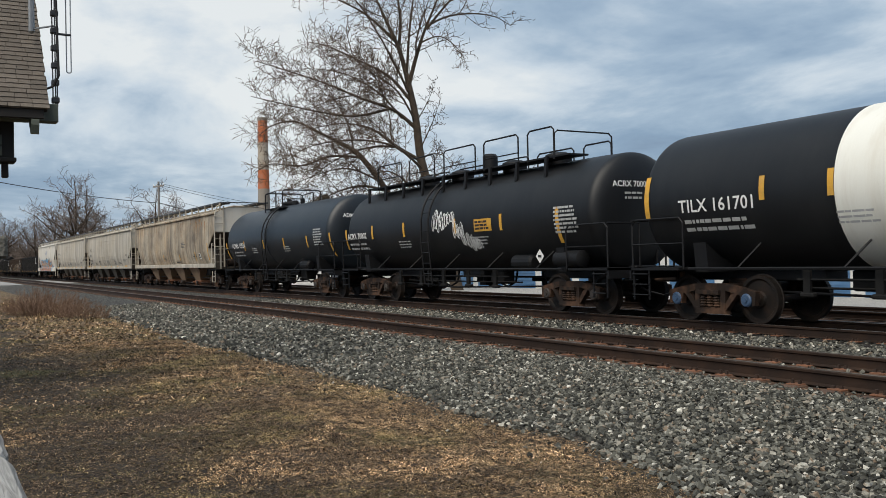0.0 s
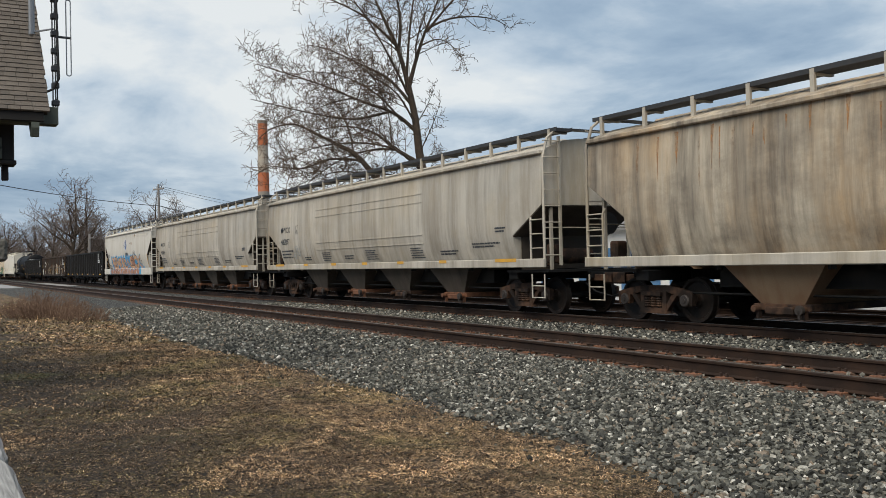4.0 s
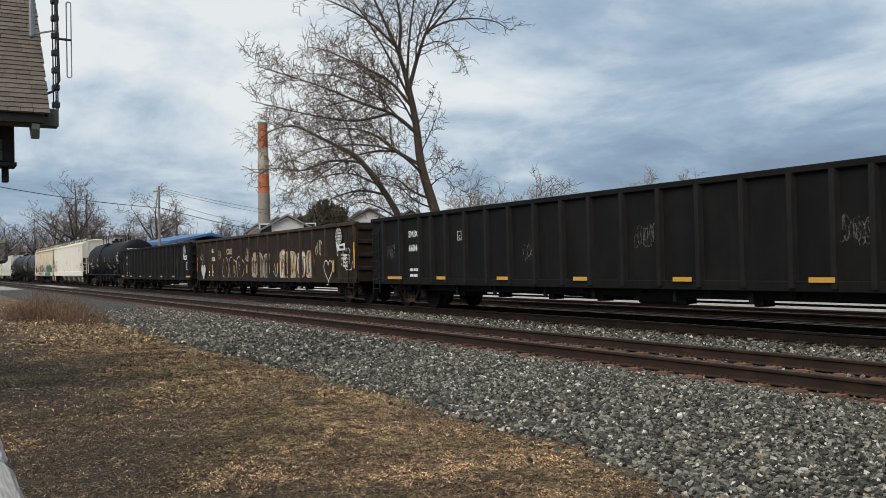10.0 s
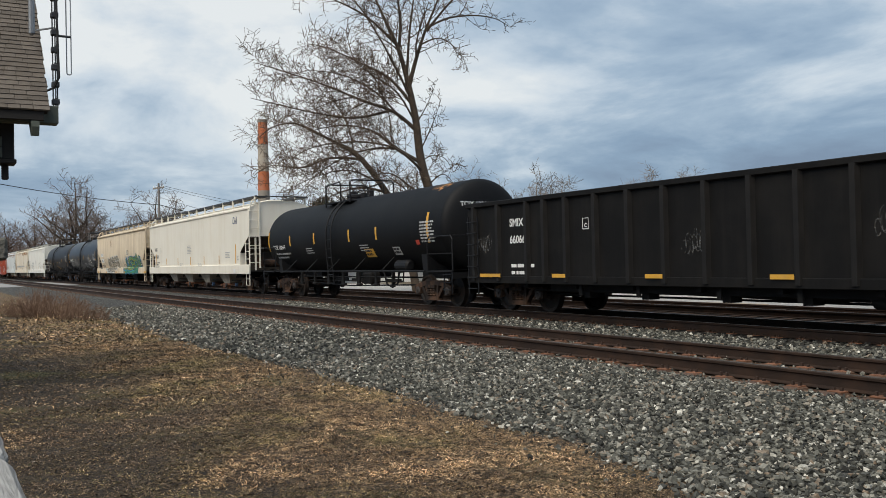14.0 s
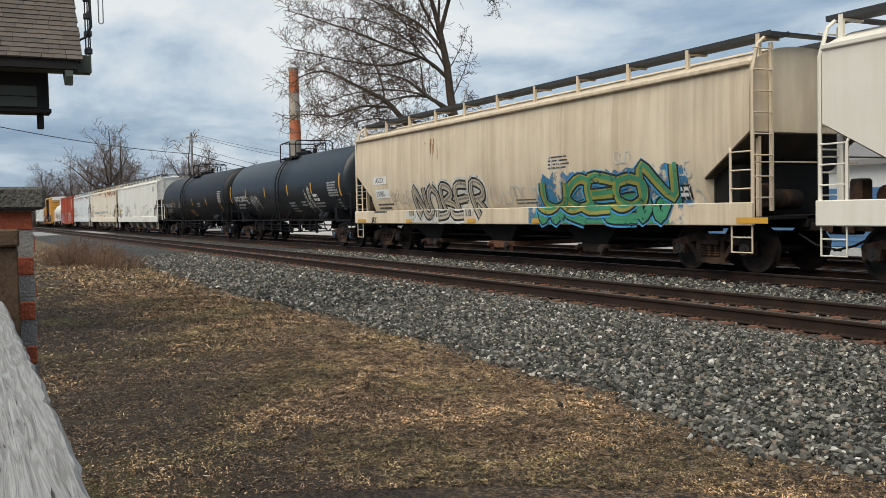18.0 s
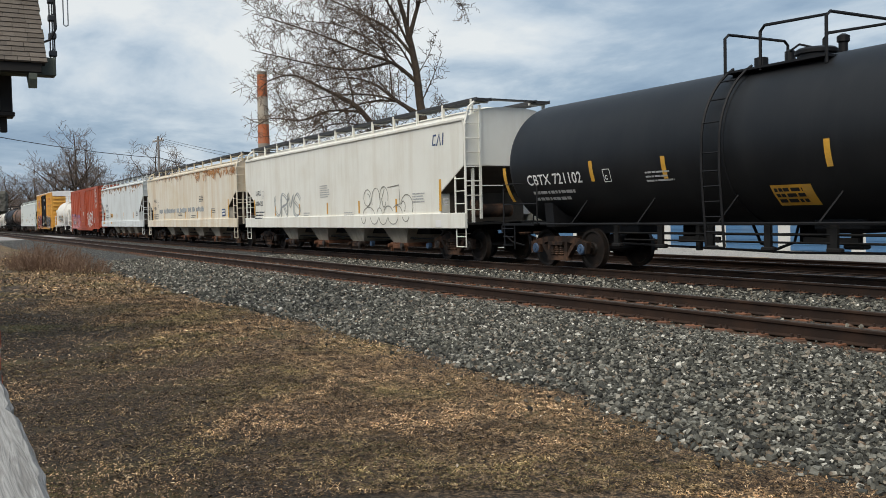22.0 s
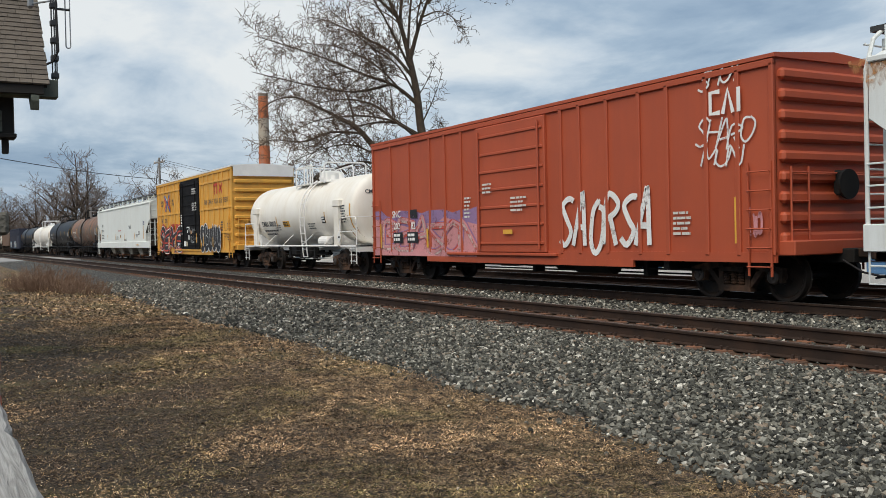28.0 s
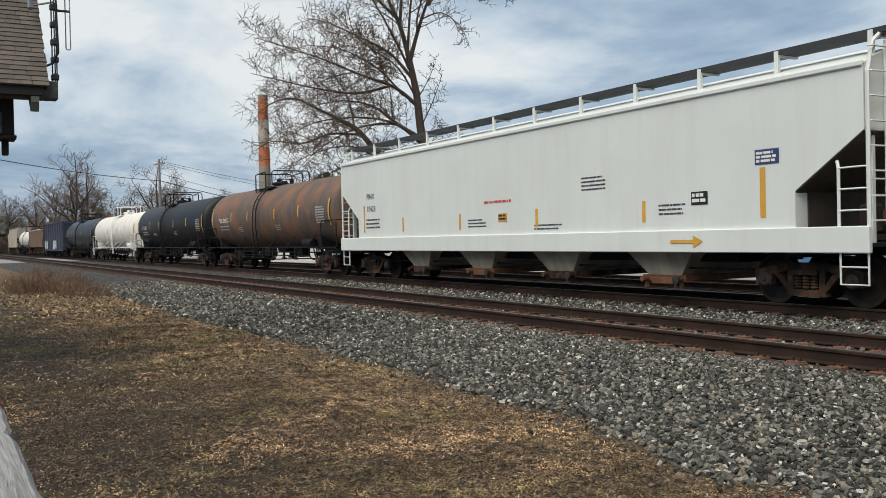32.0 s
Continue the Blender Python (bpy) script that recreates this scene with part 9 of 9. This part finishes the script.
def x_h18(car, h, Lb, side):
    boxed_c(car, -5.05, 2.25, side, "dark_stencil", 0.26)
    plate(car, -4.27, 1.66, 0.75, 0.26, "yellow", side, 4, 3)
    plate(car, 5.5, 1.68, 0.4, 0.3, "g_black", side, 4, 2, "white")
    paint(car, "reflector", rect(0.9, 0.10), -7.5, 1.18, side, "yellow", 0.012, "yellow reflective stripe")
    paint(car, "reflector", rect(0.5, 0.10), -4.1, 1.18, side, "yellow", 0.012, "yellow reflective stripe")
    paint(car, "patch", rect(0.35, 0.12), -6.2, 1.18, side, "white", 0.012)
    streaks(car, -8.1, 8.1, 3.82, 3.95, "rust_run", lambda z: side(min(z, 3.9)), 15, 60, (0.10, 0.4), (0.3, 0.9))
    streaks(car, -8.0, -6.8, 3.5, 3.62, "rust_run", side, 16, 6, (0.08, 0.25), (0.1, 0.3))
    streaks(car, -4.2, 6.5, 3.3, 3.6, "rust_run", side, 17, 12, (0.08, 0.3), (0.15, 0.5))


hopper_car("pale grey covered hopper with rusty roof edge", -348.6, -330.8, skin="hop_silver", chute="chute_grey", slope="hop_grime_shade", mark=("GPLX", "76437"), seed=28, tall_sill=True, mark_x=-6.36, mark_z=2.48, mark_size=0.31, mark_step=0.40, plain=False, extra=x_h18, posts=11, cut=(1.3, 3.0, 2.0), bays=4,
           stripes=[(-6.86, 0.12, 0.9, 1.54), (-4.66, 0.11, 0.43, 1.56), (-1.8, 0.11, 0.43, 1.55), (0.9, 0.11, 0.43, 1.55), (4.45, 0.11, 0.43, 1.55)])


def x_b19(car, h, Lb, side, top, eave, bottom):
    rnd = random.Random(2)
    n = 14
    topl = [(-7.9 + 6.3 * i / n, 2.05 + rnd.uniform(-0.12, 0.12)) for i in range(n + 1)]
    v = [(a, 0.76) for a, b in topl] + topl
    paint(car, "graffiti_fill", (v, [(i, i + 1, i + n + 2, i + n + 1) for i in range(n)]), 0, 0, lambda z: -1.535, "g_pink", 0.004, "faded pink graffiti panel")
    mid = [(-7.9 + 6.3 * i / n, 1.75 + rnd.uniform(-0.15, 0.15)) for i in range(n + 1)]
    paint(car, "graffiti_fill", (mid + topl, [(i, i + 1, i + n + 2, i + n + 1) for i in range(n)]), 0, 0, lambda z: -1.535, "g_violet", 0.007)
    low = lambda z: -1.545
    piece(car, "BEASON", -7.3, 0.85, 5.6, 1.0, low, [("graffiti_outline", "g_violet", 0.06, 0.02), ("graffiti_outline", "g_red", 0.02, 0), ("graffiti_fill", "g_fade", -0.01, 0), ("graffiti_shade", "g_pink", -0.10, 0.05)], 21, 0.17, "faded pink and white graffiti letters", 0.010, 0.12, 0.15, 0.3)
    paint(car, "graffiti_fill", ([(-7.95, 0.75), (-1.7, 0.75), (-1.7, 0.93), (-7.95, 0.93)], [(0, 1, 2, 3)]), 0, 0, lambda z: -1.555, "g_pink", 0.004)
    stripe_row(car, [(-7.45, 0.98, 1.75, 0.11), (-4.35, 1.0, 1.55, 0.11)], lambda z: -1.575)
    for x, w in ((-6.55, 0.62), (-5.62, 0.68)):
        plate(car, x, 1.14, w, 0.32, "g_black", lambda z: -1.575, 3, 2, "white")
    paint(car, "patch", rect(0.42, 0.25), -5.4, 1.88, lambda z: -1.575, "g_black", 0.009)
    for tx, x in (("202", -6.5), ("82", -5.35)):
        word(car, tx, x, 1.56, 0.28, "white", None, lambda z: -1.575, 0.004, parts=("reporting_mark", "reporting_mark"))
    word(car, "SNC", -6.6, 1.92, 0.30, "white", None, lambda z: -1.575, 0.004, parts=("reporting_mark", "reporting_mark"))
    w = lambda z: -1.558
    piece(car, "SAORSA", 1.95, 0.92, 3.1, 1.2, w, [("graffiti_letters", "g_white", 0.0, 0), ("graffiti_letters", "g_white", -0.07, 0.04)], 17, 0.13, "white spray-painted word", 0.004, 0.10, 0.12, 0.05)
    for tx, x, z, ww, hh in (("SHOT", 6.35, 3.95, 1.0, 0.42), ("SHARO", 6.25, 2.84, 1.35, 0.5), ("MUN", 6.4, 2.5, 0.9, 0.38)):
        piece(car, tx, x, z, ww, hh, w, [("tag", "g_white", 0.0, 0)], len(tx), 0.042, "white spray-painted tag", 0.004, 0.15, 0.25, 0.25)
    g = Geo()
    for k, pts in enumerate(([(0.26, 0.38), (0.05, 0.38), (0.05, 0.03), (0.26, 0.03)], [(0.32, 0.0), (0.43, 0.4), (0.54, 0.0)], [(0.66, 0.4), (0.66, 0.0)])):
        vv, ff = ribbon(pts, 0.08)
        g.add([(6.58 + a * 1.1, -1.578, 3.44 + b * 1.1) for a, b in vv], ff)
    part("company_mark", g, "white", car, "white block company mark")
    for x, z, ww, hh, sd in ((7.5, 1.2, 0.25, 0.5, 4),):
        scrawl(car, x, z, ww, hh, "g_white" if sd < 4 else "g_pink", w, sd + 10, 5, 0.05, "white spray-painted tag")
    stripe_row(car, [(7.22, 1.08, 1.92, 0.12)], w)
    paint(car, "door_label", rect(0.42, 0.11), -0.25, 1.34, lambda z: -1.66, "yellow", 0.008)
    rd = random.Random(3)
    for x, z, n2, ww, m in ((5.6, 1.65, 5, 0.5, "g_pale"), (-1.2, 2.6, 3, 0.45, "g_pale"), (0.1, 2.2, 4, 0.7, "g_pale"), (-2.3, 2.3, 6, 0.35, "g_pale")):
        paint(car, "stencil", bars(n2, ww, 0.05, 0.05, rd), x, z, lambda zz, xx=x: -1.66 if -1.5 < xx < 1.4 else -1.55, m, 0.006, "white stencilling")


box_car("oxide red boxcar with white graffiti", -367.2, -348.6, seed=29, gap=1.25, door=(-1.59, 1.47), posts=[-8.0, -6.75, -5.52, -4.23, -3.35, -2.45, 2.02, 2.69, 3.63, 4.64, 5.45, 6.48, 7.24, 8.0], extra=x_b19)


def x_t20(car, h, th, side, zc, R):
    plate(car, -1.52, 1.83, 0.75, 0.24, "yellow", side, 4, 3)
    plate(car, 2.75, 1.90, 0.36, 0.24, "g_black", side, 5, 2, "white")
    diamond(car, 4.74, 1.36, 0.2, lambda z: -1.44)
    streaks(car, 4.9, 5.7, 1.5, 2.2, "rust_run", side, 8, 7, (0.2, 0.6), (0.04, 0.12))
    streaks(car, -0.6, 2.2, 3.35, 3.5, "rust_run", side, 9, 7, (0.05, 0.2), (0.06, 0.2))
    for x in (-4.76, 4.45):
        part("bracket_post", Geo().box(x - 0.2, x + 0.2, -1.44, -1.30, 1.05, 2.45, 0.02).box(x - 0.28, x + 0.28, -1.46, -1.1, 2.45, 2.72, 0.03), "white_tank", car, "white bolted bracket")
    for x0, x1, zt in ((-0.7, 0.2, 0.5), (0.55, 0.85, 0.6), (1.9, 2.3, 0.42)):
        part("hoop_rail", Geo().tube([(x0, -0.95, zc + R - 0.2), (x0, -0.95, zc + R + zt), (x1, -0.95, zc + R + zt), (x1, -0.95, zc + R - 0.2)], 0.03, 6), "white", car)
    part("valve_box", Geo().box(0.35, 0.95, -0.3, 0.3, zc + R - 0.1, zc + R + 0.38, 0.04), "white", car)


tank_car("short white tank car with white railings", -380.4, -367.2, skin="white_tank", steel="white", mark="CMRX 80018", mark_mat="dark_stencil", seed=30, R=1.32, zc=2.33, text_size=0.31, text_x=-0.68, text_z=1.89, shift=1.9, platform="wide", extra=x_t20,
         stripes=[(-4.99, 0.1, 0.6, 1.8), (-2.3, 0.08, 0.43, 1.86), (3.05, 0.08, 0.42, 1.89), (5.38, 0.09, 0.86, 1.67)])


def x_b21(car, h, Lb, side, top, eave, bottom):
    w = lambda z: -1.535
    # crossed emblem: blue arms edged with orange-red
    for pts, m, wd, lf in (([(-5.80, 4.10), (-5.18, 3.62), (-5.62, 3.14)], "g_navy", 0.17, 0.006), ([(-4.56, 4.14), (-5.14, 3.62), (-4.56, 3.14)], "g_navy", 0.17, 0.007),
                           ([(-5.84, 3.88), (-5.44, 3.60), (-5.80, 3.26)], "g_red", 0.17, 0.008), ([(-4.46, 3.92), (-4.88, 3.62), (-4.46, 3.30)], "g_red", 0.17, 0.009), ([(-5.5, 4.02), (-5.2, 3.8)], "g_white", 0.06, 0.010)):
        v, f = ribbon(pts, wd)
        paint(car, "emblem", (v, f), 0, 0, lambda z: -1.575, m, lf, "crossed blue and orange emblem")
    for s, x, z in (("next", -6.87, 3.67), ("load", -6.85, 3.46), ("any", -4.17, 3.66), ("road", -4.17, 3.46)):
        word(car, s, x, z, 0.30, "dark_stencil", None, w, 0.004, 0, 0.15, parts=("slogan", "slogan"))
    for s, x, z in (("FB", -6.9, 2.47), ("OX", -5.94, 2.47), ("50", -6.87, 2.05), ("66", -5.93, 2.05), ("33", -5.0, 2.05)):
        word(car, s, x, z, 0.34, "dark_stencil", None, w, 0.010, 0, 0.0, 1.1, parts=("reporting_mark", "reporting_mark"))
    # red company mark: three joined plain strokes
    for pts in ([(4.68, 4.10), (5.62, 4.16)], [(4.95, 4.1), (4.95, 3.65)], [(5.4, 4.12), (5.4, 3.68)], [(5.72, 3.70), (6.4, 4.2)], [(5.75, 4.18), (6.35, 3.68)]):
        v, f = ribbon(pts, 0.14)
        paint(car, "company_mark", (v, f), 0, 0, w, "g_red", 0.006, "red company mark")
    word(car, "RAILCAR POOLING EXPERTS", 3.03, 3.20, 0.345, "dark_stencil", None, w, 0.002, 0, 0.0, 1.02, parts=("slogan", "slogan"))
    # black and white throw-ups
    flat = lambda z: -1.605
    for x, z, ww, hh in ((-6.9, 1.75, 0.8, 0.5), (-4.9, 1.85, 1.1, 0.6), (-3.0, 2.0, 1.5, 0.6), (-2.2, 1.5, 0.6, 0.9), (-6.9, 1.0, 0.5, 0.6), (-3.9, 2.2, 0.7, 0.35), (-4.4, 2.35, 0.3, 0.25)):
        bubble(car, x, z, ww, hh, "g_red", "g_red", w, int(x * 7), lift=0.006, wide=0.02)
    piece(car, "SEATE", -7.1, 0.72, 5.3, 1.3, flat, [("graffiti_outline", "g_red", 0.24, 0.05), ("graffiti_edge", "g_white", 0.12, 0), ("graffiti_fill", "mark_black", 0.02, 0), ("graffiti_shade", "g_red", -0.30, -0.12)], 14, 0.40, "black graffiti letters with white outlines", 0.004, 0.17, 0.2, 0.45)
    for x, z, ww, hh in ((-4.75, 1.25, 0.35, 0.55), (-2.4, 0.95, 0.4, 0.25), (-6.75, 0.95, 0.3, 0.3)):
        bubble(car, x, z, ww, hh, "g_red", "g_white", flat, int(x * 9), lift=0.022, wide=0.03)
    piece(car, "SBUOO", 2.3, 0.80, 3.7, 1.38, flat, [("graffiti_edge", "g_white", 0.12, 0), ("graffiti_fill", "mark_black", 0.0, 0), ("graffiti_shade", "g_white", -0.43, 0.16)], 15, 0.46, "black bubble graffiti with white outlines", 0.004, 0.04, 0.0, 0.22)
    stripe_row(car, [(-6.6, 1.0, 1.55, 0.13), (-4.35, 1.0, 1.6, 0.13), (-2.9, 1.0, 1.65, 0.13), (3.15, 1.05, 1.55, 0.12), (4.95, 1.0, 1.5, 0.12), (1.75, 1.25, 1.75, 0.12)], lambda z: -1.66)
    rd = random.Random(5)
    door = lambda zz: -1.645
    for i, tx in enumerate(("CIERRE Y PONGA", "EL SEGURO A LA", "PUERTA ANTES DE", "MOVER EL CARRO")):
        word(car, tx, 0.93, 3.32 - i * 0.115, 0.112, "white", None, door, 0.004, 0, parts=("door_notice", "door_notice"))
    for i, tx in enumerate(("DOOR BEFORE", "MOVING CAR")):
        word(car, tx, 0.98, 3.97 - i * 0.115, 0.112, "white", None, door, 0.004, 0, parts=("door_notice", "door_notice"))
    for x, z, n2, ww, m, y in ((0.93, 4.1, 1, 0.9, "white", door), (-1.6, 2.75, 3, 0.3, "white", door), (6.0, 2.2, 5, 0.6, "dark_stencil", w), (7.1, 2.1, 7, 0.5, "dark_stencil", w), (-0.35, 2.05, 1, 0.7, "white", door)):
        paint(car, "stencil", bars(n2, ww, 0.07, 0.06, rd), x, z, y, m, 0.008, "stencilled lines")
    for x, z, ww, hh, m in ((-1.0, 1.05, 0.4, 0.28, "white"), (-0.55, 1.05, 0.35, 0.26, "g_buff"), (0.0, 1.42, 0.24, 0.26, "white"), (-0.25, 1.78, 0.16, 0.16, "white"), (0.5, 1.72, 0.22, 0.18, "g_orange"), (-1.6, 2.3, 0.26, 0.13, "white"), (-1.6, 2.15, 0.26, 0.10, "white")):
        paint(car, "door_label", rect(ww, hh), x, z, door, m, 0.007)
    for i, (x, z, ww, hh) in enumerate(((0.7, 1.75, 0.8, 0.25), (0.5, 1.2, 0.7, 0.4), (1.5, 1.2, 0.4, 0.45), (-0.1, 1.8, 0.5, 0.25))):
        scrawl(car, x, z, ww, hh, "g_grey", door, 500 + i, 5, 0.03, lift=0.009)
    scrawl(car, 6.6, 1.4, 0.9, 0.45, "g_black", w, 33, 5, 0.03)
    paint(car, "reflector", rect(0.55, 0.13), 7.75, 1.05, w, "yellow", 0.012)
    part("end_band", Geo().box(Lb + 0.1, Lb + 0.13, -1.5, 1.5, 4.38, 4.86), "white", car, "white upper end panel")


box_car("ochre yellow boxcar with black doors", -398.7, -380.4, skin="box_yellow", top=5.0, eave=4.86, bottom=0.86, seed=31, door_skin="black_door", gap=1.15, door=(-1.87, 2.1), plug=True, posts=[-7.9, -7.0, -6.04, -5.16, -4.28, -3.42, -2.5, -1.9, 2.25, 2.92, 3.75, 4.78, 5.71, 6.45, 7.41, 7.95],
        belts=(4.30, 2.95, 1.72), extra=x_b21, roof_band="white")


def x_h22(car, h, Lb, side):
    plate(car, 7.7, 2.48, 0.52, 0.26, "g_navy", side, 3, 3, "white")
    plate(car, 6.16, 1.84, 0.42, 0.25, "g_black", side, 4, 2, "white")
    plate(car, -0.55, 1.70, 0.4, 0.2, "yellow", side, 5, 2)
    rd = random.Random(5)
    paint(car, "stencil", bars(1, 1.4, 0.06, 0.05, rd), -1.2, 2.18, side, "g_red", 0.008, "red stencilled line")
    paint(car, "arrow", ([(0, -0.03), (0.6, -0.03), (0.6, -0.12), (0.85, 0), (0.6, 0.12), (0.6, 0.03), (0, 0.03)], [(0, 1, 2, 3, 4, 5, 6)]), 5.65, 1.15, side, "yellow", 0.012, "yellow painted arrow")


hopper_car("clean white covered hopper", -420.7, -398.7, skin="hop_clean", chute="chute_grey", slope="hop_grime_shade", mark=("PINX", "10428"), seed=32, tall_sill=True, mark_x=-8.45, mark_z=2.62, mark_size=0.26, mark_step=0.40, extra=x_h22, posts=12, cut=(1.3, 2.87, 1.98),
           stripes=[(-8.7, 0.1, 0.88, 1.54), (-5.9, 0.09, 0.43, 1.53), (-2.5, 0.09, 0.43, 1.53), (1.07, 0.1, 0.43, 1.53), (4.79, 0.1, 0.43, 1.55), (7.8, 0.12, 0.88, 1.55)])
tank_car("rust-brown tank car with dark end", -438.3, -420.7, skin="rust_tank", mark="TILX 290353", seed=33, R=1.42, zc=2.42, text_size=0.3, shift=0.2, waist=(-4.0, 0.0, 4.0))
tank_car("black tank car with a dome platform", -456.9, -438.3, mark="UTLX 205", seed=34, R=1.42, zc=2.42, text_size=0.3, waist=(-1.5,))
tank_car("short white tank car stained with orange rust", -475.9, -456.9, skin="white_tank", steel="white", mark_mat="dark_stencil", seed=35, R=1.35, zc=2.35, platform="wide", shift=1.0, waist=(-3.0, 3.0))
tank_car("dark grey tank car with light bands", -493.8, -475.9, skin="grey_tank", seed=36, R=1.38, zc=2.38)


def x_g27(car, h, Lb, side):
    for i, x in enumerate((-7.4, -6.4, -5.4, 0.5, 1.6, 2.7)):
        bubble(car, x, 1.4, 1.05, 1.0, "g_pale", "g_blue", lambda z: -1.60, 160 + i, "pale blue graffiti")


gondola_car("tall dark blue gondola with pale graffiti", -511.9, -493.8, skin="gon_blue", top=3.9, seed=37, logo=False, ribs=9, extra=x_g27, stripes=False)
hopper_car("brown open-top hopper car", -531.3, -511.9, skin="hop_brown", seed=38, top=3.5, eave=3.3)
tank_car("white tank car far back in the train", -549.3, -531.3, skin="white_tank", seed=39, R=1.35, zc=2.35)
hopper_car("grey covered hopper far back in the train", -568.3, -549.3, skin="hop_grey", seed=40)

# rows of stencilled lines are too small to pick apart
for ob in scene.objects:
    if ob.name.split(".")[0] in ("stencil", "data_block", "print", "end_stencil", "graffiti_fill", "graffiti_outline", "rust_stain"):
        tagged(ob, kind="stuff")

# ---- what moves ----
RUN = [(0, 0), (2, 24.53), (3, 37.01), (3.5, 43.15), (5.5, 66.49), (6, 72.72), (6.5, 79.42), (7, 85.54), (7.5, 91.36), (9.5, 115.85), (10, 121.69), (11, 134.71),
       (11.5, 140.89), (12.5, 153.08), (13, 158.84), (14, 171.09), (17.5, 214.66), (18, 220.74), (18.5, 226.52), (19, 232.72), (20, 244.68), (20.5, 251.05), (21, 257.38), (21.5, 263.18), (22, 269.29), (23.5, 287.94),
       (24, 293.64), (25.5, 311.78), (27.5, 334.04), (28, 339.11), (28.5, 346.04), (29, 352.59), (29.5, 358.71), (30, 364.45), (30.5, 370.71), (32, 390.86)]


def way(t):
    """Metres that the train has rolled since the clip's start."""
    for (t0, s0), (t1, s1) in zip(RUN, RUN[1:]):
        if t <= t1:
            return s0 + (s1 - s0) * (t - t0) / (t1 - t0)
    return RUN[-1][1]


def motions():
    for car, mid in CARS:
        walk(car, [(t, pose(mid + s, FAR, 0)) for t, s in RUN])
    turn = [(i / FPS, pose(0, 0, 0, 0, math.degrees(way(i / FPS) / WHEEL_R), 0)) for i in range(frame(32.0))]
    first = WHEELSETS[0]
    walk(first, turn)
    # every other wheelset rolls by the same keys
    for w in WHEELSETS[1:]:
        w.rotation_mode = "QUATERNION"
        keys = w.animation_data_create()
        keys.action = first.animation_data.action
        keys.action_slot = first.animation_data.action_slot


motions()
